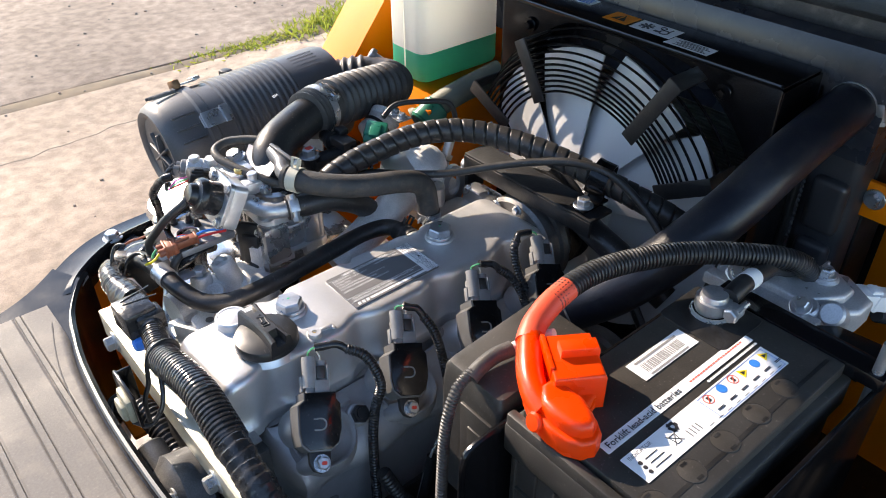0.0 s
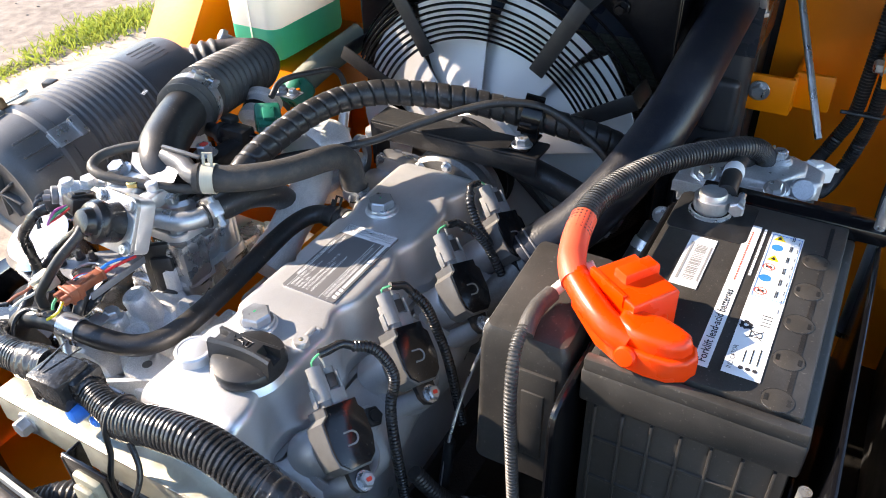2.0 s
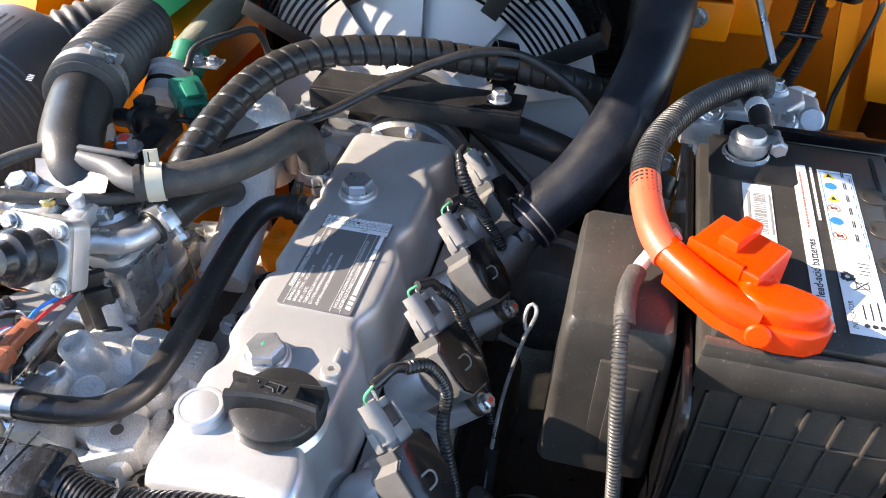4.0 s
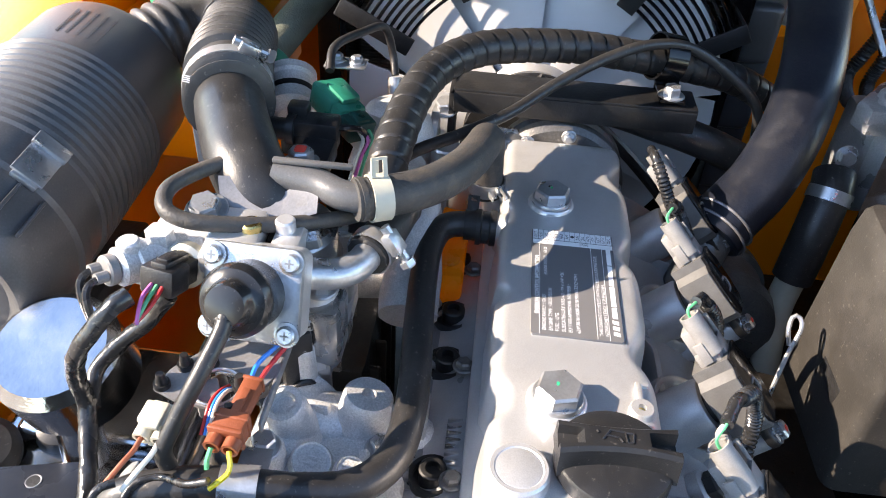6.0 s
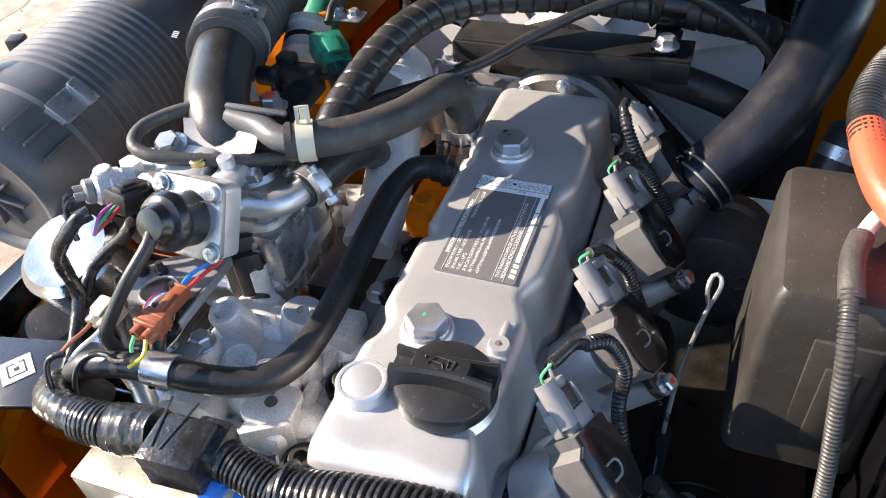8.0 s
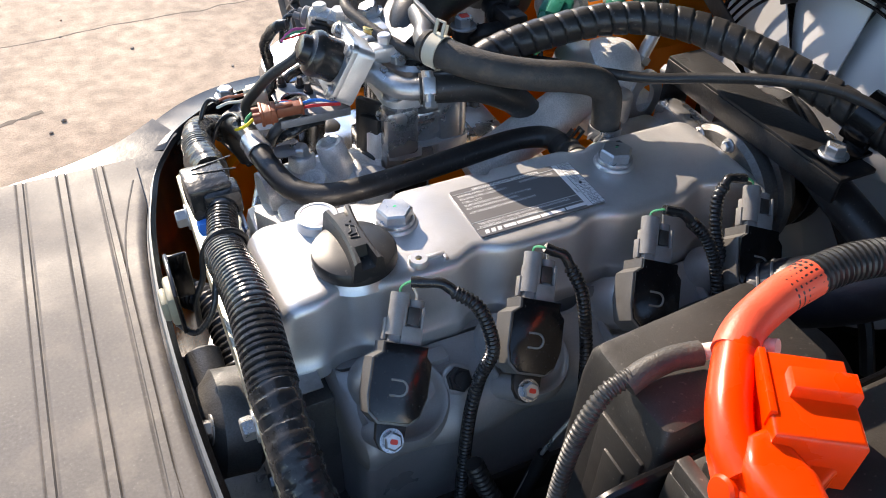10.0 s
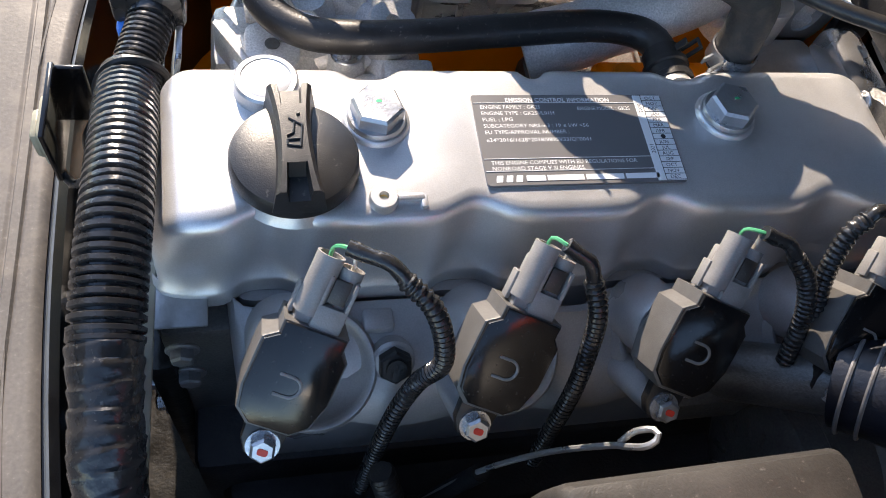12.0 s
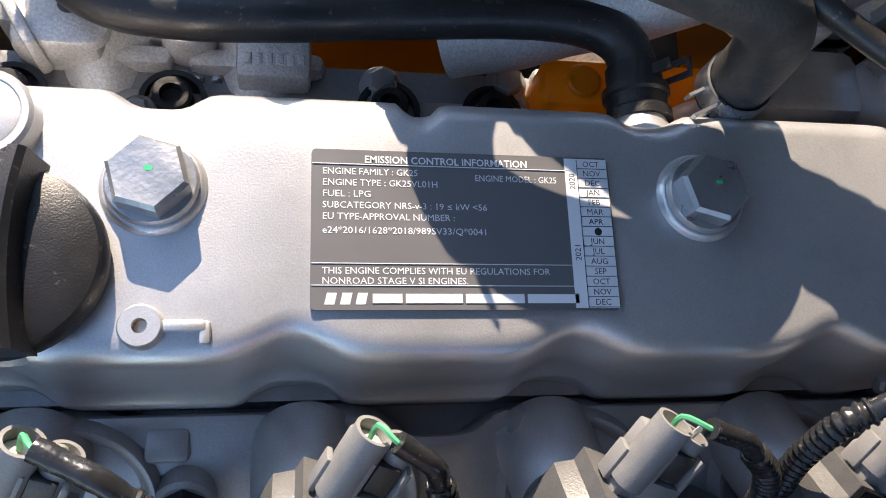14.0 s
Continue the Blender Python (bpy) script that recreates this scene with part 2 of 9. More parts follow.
def box(c, s, m=None, bev=0.0, seg=2):
    b = bmesh.new()
    bmesh.ops.create_cube(b, size=1)
    bmesh.ops.scale(b, vec=s, verts=b.verts)
    if bev:
        bmesh.ops.bevel(b, geom=b.edges[:], offset=min(bev, min(s) * 0.45), segments=seg, affect="EDGES", profile=0.5)
    bmesh.ops.transform(b, matrix=(m or Matrix()) @ Matrix.Translation(c), verts=b.verts)
    return b


def lathe(profile, m, seg=24, start=0.0, turn=360.0):
    """Spin (radius, height) pairs round the z axis of m."""
    b = bmesh.new()
    full = turn > 359
    k = seg if full else seg + 1
    rings = []
    for r, h in profile:
        if r < 1e-6:
            rings.append([b.verts.new((0, 0, h))])
        else:
            rings.append([b.verts.new((r * math.cos(radians(start + turn * i / seg)), r * math.sin(radians(start + turn * i / seg)), h)) for i in range(k)])
    for a, c in zip(rings, rings[1:]):
        for i in range(seg):
            j = (i + 1) % k
            if len(a) == 1 and len(c) == 1:
                continue
            if len(a) == 1:
                b.faces.new((a[0], c[j], c[i]))
            elif len(c) == 1:
                b.faces.new((a[i], a[j], c[0]))
            else:
                b.faces.new((a[i], a[j], c[j], c[i]))
    bmesh.ops.transform(b, matrix=m, verts=b.verts)
    bmesh.ops.recalc_face_normals(b, faces=b.faces[:])
    return b


def rod(p0, p1, r, r1=None, seg=16, bev=0.0):
    p0, p1 = Vector(p0), Vector(p1)
    h, r1 = (p1 - p0).length, r if r1 is None else r1
    pr = [(0, 0), (r - bev, 0), (r, bev), (r1, h - bev), (r1 - bev, h), (0, h)] if bev else [(0, 0), (r, 0), (r1, h), (0, h)]
    return lathe(pr, axes(p0, p1 - p0), seg)


def hexa(p, axis, r, h, seg=6, cham=0.0012):
    """A hexagon head with chamfered top."""
    return lathe([(0, 0), (r, 0), (r, h - cham), (r - cham, h), (0, h)], axes(p, axis), seg)


def bolt_mesh(p, axis, r, h, washer=0.0):
    axis = Vector(axis).normalized()
    bs = [hexa(Vector(p) + axis * (0.0016 if washer else 0), axis, r, h)]
    if washer:
        bs.append(lathe([(0, 0), (washer, 0), (washer, 0.001), (washer - 0.0006, 0.0016), (0, 0.0016)], axes(p, axis), 22))
    return merge(*bs)


def spline(pts, step):
    """Catmull-Rom through pts, resampled at even steps."""
    P = [Vector(p) for p in pts]
    P = [P[0] * 2 - P[1]] + P + [P[-1] * 2 - P[-2]]
    raw = []
    for i in range(1, len(P) - 2):
        a, b, c, d = P[i - 1:i + 3]
        for k in range(16):
            t = k / 16
            raw.append(0.5 * ((2 * b) + (c - a) * t + (2 * a - 5 * b + 4 * c - d) * t * t + (3 * b - a - 3 * c + d) * t ** 3))
    raw.append(P[-2])
    s = [0.0]
    for a, b in zip(raw, raw[1:]):
        s.append(s[-1] + (b - a).length)
    n = max(2, int(s[-1] / step))
    q = np.linspace(0, s[-1], n + 1)
    co = np.array([tuple(v) for v in raw])
    return [Vector((np.interp(t, s, co[:, 0]), np.interp(t, s, co[:, 1]), np.interp(t, s, co[:, 2]))) for t in q], q


def tube(pts, r, seg=14, step=0.006, shape=None, squash=None):
    """A swept round. shape(s, angle, length): factor on the radius."""
    P, S = spline(pts, step)
    b = bmesh.new()
    up, rings = None, []
    for i, p in enumerate(P):
        d = (P[min(i + 1, len(P) - 1)] - P[max(i - 1, 0)]).normalized()
        if up is None:
            up = d.orthogonal().normalized()
        up = (up - d * up.dot(d)).normalized()
        side = d.cross(up)
        ring = []
        for k in range(seg):
            a = 2 * math.pi * k / seg
            f = r * (shape(S[i], a, S[-1]) if shape else 1)
            ring.append(b.verts.new(p + (up * math.cos(a) + side * math.sin(a)) * f))
        rings.append(ring)
    for u, v in zip(rings, rings[1:]):
        for k in range(seg):
            b.faces.new((u[k], u[(k + 1) % seg], v[(k + 1) % seg], v[k]))
    b.faces.new(rings[0][::-1])
    b.faces.new(rings[-1])
    return b


def ribs(pitch, depth):
    """The radius of a corrugated sleeve."""
    def f(s, a, length):
        t = (s / pitch) % 1
        return 1 - depth * (1 if t < 0.35 else 0) 
    return f


def wrapped(pitch, depth):
    """The radius of a hose wrapped in a flat spiral band."""
    def f(s, a, length):
        t = (s / pitch - a / (2 * math.pi)) % 1
        return 1 + depth * (0.35 + t) - (depth * 1.6 if t < 0.12 else 0)
    return f


def taped(pitch, depth):
    """The radius of a bundle wound with overlapping turns of tape."""
    def f(s, a, length):
        t = (s / pitch - a / (2 * math.pi) + 0.35 * noise.noise((s * 60, a, 0))) % 1
        return 1 - depth * t + 0.10 * noise.noise((s * 55, math.cos(a) * 1.2, math.sin(a) * 1.2)) + 0.04 * noise.noise((s * 300, math.cos(a) * 4, math.sin(a) * 4))
    return f


def lumpy(k, depth):
    def f(s, a, length):
        return 1 + depth * noise.noise((s * k, math.cos(a) * 1.3, math.sin(a) * 1.3))
    return f


def prism(pts, z0, z1, m=None, bev=0.0, seg=2):
    """An outline in the xy plane of m, raised from z0 to z1."""
    b = bmesh.new()
    lo = [b.verts.new((x, y, z0)) for x, y in pts]
    hi = [b.verts.new((x, y, z1)) for x, y in pts]
    b.faces.new(lo[::-1])
    top = b.faces.new(hi)
    for i in range(len(pts)):
        j = (i + 1) % len(pts)
        b.faces.new((lo[i], lo[j], hi[j], hi[i]))
    bmesh.ops.recalc_face_normals(b, faces=b.faces[:])
    if bev:
        bmesh.ops.bevel(b, geom=[e for e in top.edges], offset=bev, segments=seg, affect="EDGES", profile=0.5)
    if m:
        bmesh.ops.transform(b, matrix=m, verts=b.verts)
    return b


def ring_mesh(r_major, r_minor, m, seg=48, tseg=8, start=0.0, turn=360.0):
    """A wire bent into a circle round the z axis of m."""
    b = bmesh.new()
    full = turn > 359
    k = seg if full else seg + 1
    rings = []
    for i in range(k):
        a = radians(start + turn * i / seg)
        rings.append([b.verts.new(((r_major + r_minor * math.cos(q)) * math.cos(a), (r_major + r_minor * math.cos(q)) * math.sin(a), r_minor * math.sin(q)))
                      for q in (2 * math.pi * j / tseg for j in range(tseg))])
    for i in range(seg):
        u, v = rings[i], rings[(i + 1) % k]
        for j in range(tseg):
            b.faces.new((u[j], v[j], v[(j + 1) % tseg], u[(j + 1) % tseg]))
    bmesh.ops.transform(b, matrix=m, verts=b.verts)
    bmesh.ops.recalc_face_normals(b, faces=b.faces[:])
    return b


def rounded(w, h, r, seg=4):
    """A rectangle with round corners, about the origin."""
    out = []
    for cx, cy, a0 in ((w / 2 - r, h / 2 - r, 0), (-w / 2 + r, h / 2 - r, 90), (-w / 2 + r, -h / 2 + r, 180), (w / 2 - r, -h / 2 + r, 270)):
        for i in range(seg + 1):
            a = radians(a0 + 90 * i / seg)
            out.append((cx + r * math.cos(a), cy + r * math.sin(a)))
    return out


def loft(rings, cap=True):
    """Skin closed rings of equal count."""
    b = bmesh.new()
    R = [[b.verts.new(p) for p in ring] for ring in rings]
    n = len(R[0])
    for u, v in zip(R, R[1:]):
        for k in range(n):
            b.faces.new((u[k], u[(k + 1) % n], v[(k + 1) % n], v[k]))
    if cap:
        b.faces.new(R[0][::-1])
        b.faces.new(R[-1])
    bmesh.ops.recalc_face_normals(b, faces=b.faces[:])
    return b


def to_mesh(name, b, mat, sharp=35):
    me = bpy.data.meshes.new(name)
    b.to_mesh(me)
    b.free()
    me.materials.append(mat)
    for p in me.polygons:
        p.use_smooth = True
    me.set_sharp_from_angle(angle=radians(sharp))
    return me


def thing(name, label, category, at=(0, 0, 0), group="", m=None):
    """An empty that parents the parts of one thing. m: a pose, for parts given in the thing's own frame."""
    ob = new(name)
    ob.empty_display_size = 0.02
    ob.matrix_basis = m if m else Matrix.Translation(at)
    ob["own"] = 1 if m else 0
    return tagged(ob, label, category, group)


def part(name, b, mat, parent, label="", sharp=35):
    """One mesh under a thing or under a part."""
    ob = new(name, to_mesh(name, b, mat, sharp))
    ob.parent = parent
    if parent.parent is None and parent.type == "EMPTY" and not parent["own"]:
        ob.matrix_parent_inverse = parent.matrix_basis.inverted()
    return tagged(ob, label)


def solid(name, b, mat, label, category, group="", kind="", sharp=35):
    """A thing of one mesh."""
    return tagged(new(name, to_mesh(name, b, mat, sharp)), label, category, group, kind)


def words(text, size, m, align="LEFT", spread=1.0, bold=0.0):
    """A line of lettering, as a flat bmesh in the xy plane of m."""
    cu = bpy.data.curves.new("line", "FONT")
    cu.body, cu.size, cu.align_x, cu.space_character, cu.offset = text, size, align, spread, bold
    cu.resolution_u = 2
    ob = new("line", cu)
    me = bpy.data.meshes.new_from_object(ob.evaluated_get(bpy.context.evaluated_depsgraph_get()))
    b = bmesh.new()
    b.from_mesh(me)
    bpy.data.objects.remove(ob)
    bpy.data.meshes.remove(me)
    bpy.data.curves.remove(cu)
    bmesh.ops.transform(b, matrix=m, verts=b.verts)
    return b


def plate(x0, y0, x1, y1, m, z=0.0, th=0.0002):
    """A thin printed rectangle."""
    return box(((x0 + x1) / 2, (y0 + y1) / 2, z + th / 2), (abs(x1 - x0), abs(y1 - y0), th), m)


def lines(*bms):
    return merge(*bms)


def worm_clamp(name, p, axis, r, width, screw_dir, label):
    """A steel band with its screw housing and hexagon screw."""
    t = thing(name, label, "hose clamp", p)
    m = axes(p, axis, screw_dir)
    part("band", lathe([(r, -width / 2), (r + 0.0012, -width / 2), (r + 0.0012, width / 2), (r, width / 2), (r, -width / 2)], m, 32), M_ZINC, t)
    part("screw_housing", box((r + 0.004, 0, 0), (0.007, 0.014, width * 1.1), m, 0.0015), M_ZINC, t)
    q = m @ Vector((r + 0.0045, 0.007, 0))
    d = m.to_3x3() @ Vector((0, 1, 0))
    part("screw", merge(rod(q - d * 0.018, q + d * 0.006, 0.003, seg=10), hexa(q + d * 0.005, d, 0.0048, 0.005)), M_ZINC, t)
    return t


def spring_clamp(name, p, axis, r, width, ear_dir, label, mat):
    """A spring band with two bent ears."""
    t = thing(name, label, "hose clamp", p)
    m = axes(p, axis, ear_dir)
    part("band", lathe([(r, -width / 2), (r + 0.001, -width / 2), (r + 0.001, width / 2), (r, width / 2), (r, -width / 2)], m, 32), mat, t)
    ear = merge(box((r + 0.006, 0.004, width * 0.3), (0.011, 0.0012, width * 0.22), m), box((r + 0.006, 0.004, -width * 0.3), (0.011, 0.0012, width * 0.22), m),
                box((r + 0.011, 0.004, 0), (0.0014, 0.0014, width * 0.8), m))
    part("ear", ear, mat, t)
    part("ear", box((r + 0.004, -0.004, 0), (0.007, 0.0012, width * 0.4), m), mat, t)
    return t

# ---- setting: ground, truck floor, chassis ----
GROUND_Z = -0.76


def build_ground():
    m = bpy.data.materials.new("weathered_concrete")
    m.use_nodes = True
    n, lk = m.node_tree.nodes, m.node_tree.links
    b = n["Principled BSDF"]
    tc = n.new("ShaderNodeTexCoord")
    cols = []
    for sc, det in ((1.1, 10), (22.0, 10), (260.0, 4)):
        t = n.new("ShaderNodeTexNoise")
        t.inputs["Scale"].default_value, t.inputs["Detail"].default_value = sc, det
        lk.new(tc.outputs["Object"], t.inputs["Vector"])
        cols.append(t)
    r1 = n.new("ShaderNodeValToRGB")
    r1.color_ramp.elements[0].position, r1.color_ramp.elements[0].color = 0.30, (0.27, 0.208, 0.155, 1)
    r1.color_ramp.elements[1].position, r1.color_ramp.elements[1].color = 0.70, (0.44, 0.345, 0.26, 1)
    lk.new(cols[0].outputs["Fac"], r1.inputs["Fac"])
    r2 = n.new("ShaderNodeMapRange")
    r2.inputs["From Min"].default_value, r2.inputs["From Max"].default_value = 0.35, 0.68
    r2.inputs["To Min"].default_value, r2.inputs["To Max"].default_value = 0.70, 1.14
    lk.new(cols[1].outputs["Fac"], r2.inputs["Value"])
    r3 = n.new("ShaderNodeMapRange")
    r3.inputs["To Min"].default_value, r3.inputs["To Max"].default_value = 0.62, 1.38
    lk.new(cols[2].outputs["Fac"], r3.inputs["Value"])
    mu = n.new("ShaderNodeMath")
    mu.operation = "MULTIPLY"
    lk.new(r2.outputs["Result"], mu.inputs[0])
    lk.new(r3.outputs["Result"], mu.inputs[1])
    sc = n.new("ShaderNodeVectorMath")
    sc.operation = "SCALE"
    lk.new(r1.outputs["Color"], sc.inputs[0])
    lk.new(mu.outputs["Value"], sc.inputs["Scale"])
    st = n.new("ShaderNodeTexNoise")
    st.inputs["Scale"].default_value, st.inputs["Detail"].default_value, st.inputs["Roughness"].default_value = 13.0, 14, 0.78
    lk.new(tc.outputs["Object"], st.inputs["Vector"])
    sr = n.new("ShaderNodeMapRange")
    sr.inputs["From Min"].default_value, sr.inputs["From Max"].default_value, sr.inputs["To Max"].default_value = 0.54, 0.74, 0.7
    lk.new(st.outputs["Fac"], sr.inputs["Value"])
    sm = n.new("ShaderNodeMix")
    sm.data_type = "RGBA"
    sm.inputs["B"].default_value = (0.17, 0.125, 0.088, 1)
    lk.new(sr.outputs["Result"], sm.inputs["Factor"])
    lk.new(sc.outputs["Vector"], sm.inputs["A"])
    lk.new(sm.outputs["Result"], b.inputs["Base Color"])
    b.inputs["Roughness"].default_value = 0.9
    bp = n.new("ShaderNodeBump")
    bp.inputs["Strength"].default_value, bp.inputs["Distance"].default_value = 0.6, 0.004
    ad = n.new("ShaderNodeMath")
    lk.new(cols[1].outputs["Fac"], ad.inputs[0])
    lk.new(cols[2].outputs["Fac"], ad.inputs[1])
    lk.new(ad.outputs["Value"], bp.inputs["Height"])
    lk.new(bp.outputs["Normal"], b.inputs["Normal"])
    # slabs parted by sunken joints; one wide sheet below them reaches the horizon
    g = bmesh.new()
    bmesh.ops.create_grid(g, x_segments=2, y_segments=2, size=400)
    bmesh.ops.translate(g, vec=(0, 0, GROUND_Z - 0.03), verts=g.verts)
    solid("ground", g, m, "weathered pale concrete yard reaching the horizon", "ground", kind="structure")
    # direction of the joint with the grass
    d = Vector((1.57, -0.04)).normalized()
    nrm = Vector((-d.y, d.x))
    o = Vector((0.119, 2.555))
    base = bpy.data.objects["ground"]
    k = 0
    for row, (v0, v1) in enumerate(((-6.0, -0.03), (0.05, 3.4), (3.45, 9.0))):
        for u0 in (-9.3, -3.3, 2.7):
            off = 0.9 * row
            u1 = u0 + 5.97
            c = [o + d * (u + off) + nrm * v for u, v in ((u0, v0), (u1, v0), (u1, v1), (u0, v1))]
            s = prism([(p.x, p.y) for p in c], GROUND_Z - 0.03, GROUND_Z, bev=0.012)
            ob = new("slab", to_mesh("slab", s, m))
            ob.parent = base
    # crack across the nearest slab
    cr = random.Random(8)
    path = [(-0.9 + 0.056 * i, 2.045 + 0.0042 * i + cr.gauss(0, 0.006), GROUND_Z) for i in range(52)]
    ck = tube(path, 0.0035, 6, 0.02, lumpy(30, 1.0))
    bmesh.ops.scale(ck, vec=(1, 1, 0.15), space=Matrix.Translation((0, 0, -GROUND_Z)), verts=ck.verts)
    solid("crack", ck, material("dirt_in_crack", (0.14, 0.115, 0.09), 0.95, 0, 0.3, 8, 0.5, 200), "dirt-filled hairline crack in the concrete", "crack", kind="structure")
    M_DIRT = material("dark_dirt", (0.16, 0.13, 0.10), 0.95, 0, 0.4, 14, 0.7, 160)
    for pts in ([(-0.60, 2.05), (-0.63, 1.90), (-0.61, 1.80), (-0.66, 1.70), (-0.65, 1.60), (-0.70, 1.52)], [(-1.0, 1.63), (-0.80, 1.61), (-0.68, 1.63), (-0.54, 1.62), (-0.40, 1.66)]):
        sp = tube([(x, y, GROUND_Z) for x, y in pts], 0.0075, 8, 0.008, lumpy(45, 1.6))
        bmesh.ops.scale(sp, vec=(1, 1, 0.12), space=Matrix.Translation((0, 0, -GROUND_Z)), verts=sp.verts)
        solid("spalled_strip", sp, M_DIRT, "dark crumbled dirt strip in the concrete", "crack", kind="structure")
    # weeds in the joint
    M_GRASS = see_through(material("weed_green", (0.24, 0.30, 0.05), 0.6, 0, 0.4, 9, 0, second=(0.42, 0.36, 0.13), amount=0.8), (0.34, 0.38, 0.06), 0.45)
    rnd = random.Random(5)
    gr = bmesh.new()
    for i in range(2600):
        u = rnd.choice((rnd.gauss(1.02, 0.13), rnd.gauss(1.62, 0.12), rnd.gauss(1.62, 0.12), rnd.gauss(1.62, 0.10), rnd.gauss(1.3, 0.25)))
        w = rnd.gauss(0.01, 0.035)
        if 1.2 < u < 1.9:
            w = rnd.gauss(0.03, 0.07)
        p = o + d * u + nrm * w
        h = rnd.uniform(0.012, 0.030) * (1.8 if 1.2 < u < 1.9 else 1)
        a = rnd.uniform(0, 6.28)
        dx, dy = math.cos(a) * 0.004, math.sin(a) * 0.004
        lx, ly = rnd.gauss(0, 0.02), rnd.gauss(0, 0.02)
        z = GROUND_Z - 0.012
        v = [gr.verts.new(q) for q in ((p.x - dx, p.y - dy, z), (p.x + dx, p.y + dy, z), (p.x + lx * 0.5 + dx * 0.6, p.y + ly * 0.5 + dy * 0.6, z + h * 0.7), (p.x + lx, p.y + ly, z + h))]
        gr.faces.new(v[:3])
        gr.faces.new((v[0], v[2], v[3]))
    solid("grass", gr, M_GRASS, "short green and straw-coloured weeds in a concrete joint", "grass", kind="stuff")
    # soil strip in the joint
    sl = bmesh.new()
    N = 60
    rows = []
    for i in range(N + 1):
        u = -3 + 8 * i / N
        wid = 0.05 + 0.03 * noise.noise((u * 2, 0, 0)) + (0.07 if 1.0 < u < 2.2 else 0)
        rows.append([sl.verts.new((*(o + d * u + nrm * (-wid + 2 * wid * j / 4)), GROUND_Z - 0.006 + 0.010 * (1 if 0 < j < 4 else 0) * (0.5 + noise.noise((u * 5, j, 2))))) for j in range(5)])
    for a, c in zip(rows, rows[1:]):
        for j in range(4):
            sl.faces.new((a[j], a[j + 1], c[j + 1], c[j]))
    solid("soil", sl, material("dry_soil", (0.17, 0.13, 0.085), 0.95, 0, 0.35, 12, 0.8, 90), "dry soil filling the joint between slabs", "soil", kind="stuff")
    # pebbles
    pb = bmesh.new()
    for i in range(170):
        x, y = rnd.uniform(-1.2, 2.2), rnd.uniform(1.0, 3.6)
        s = rnd.uniform(0.002, 0.008)
        bmesh.ops.create_icosphere(pb, subdivisions=1, radius=s, matrix=Matrix.Translation((x, y, GROUND_Z + s * 0.4)) @ Matrix.Diagonal((1, rnd.uniform(0.6, 1.3), 0.6, 1)))
    solid("grit", pb, material("grit_stone", (0.25, 0.21, 0.17), 0.9, 0, 0.3, 40), "small stones scattered on concrete", "grit", kind="stuff")


build_ground()

MAT_EDGE = [(-0.150, 0.362), (-0.165, 0.343), (-0.186, 0.300), (-0.197, 0.255), (-0.205, 0.205), (-0.210, 0.122), (-0.209, 0.03), (-0.205, -0.04), (-0.199, -0.10), (-0.190, -0.18), (-0.178, -0.28), (-0.165, -0.40)]
RIM_OUT = [(-0.60, 0.335), (-0.373, 0.338), (-0.30, 0.345), (-0.243, 0.362), (-0.201, 0.385), (-0.150, 0.430), (-0.10, 0.455), (-0.04, 0.462), (0.04, 0.462), (0.30, 0.462)]
RIM_IN = [(-0.165, 0.345), (-0.150, 0.375), (-0.118, 0.405), (-0.08, 0.424), (-0.04, 0.430), (0.04, 0.434), (0.30, 0.434)]
FLOOR_Z = -0.10


def smooth2(pts, step=0.01):
    P, _ = spline([(x, y, 0) for x, y in pts], step)
    return [(p.x, p.y) for p in P]


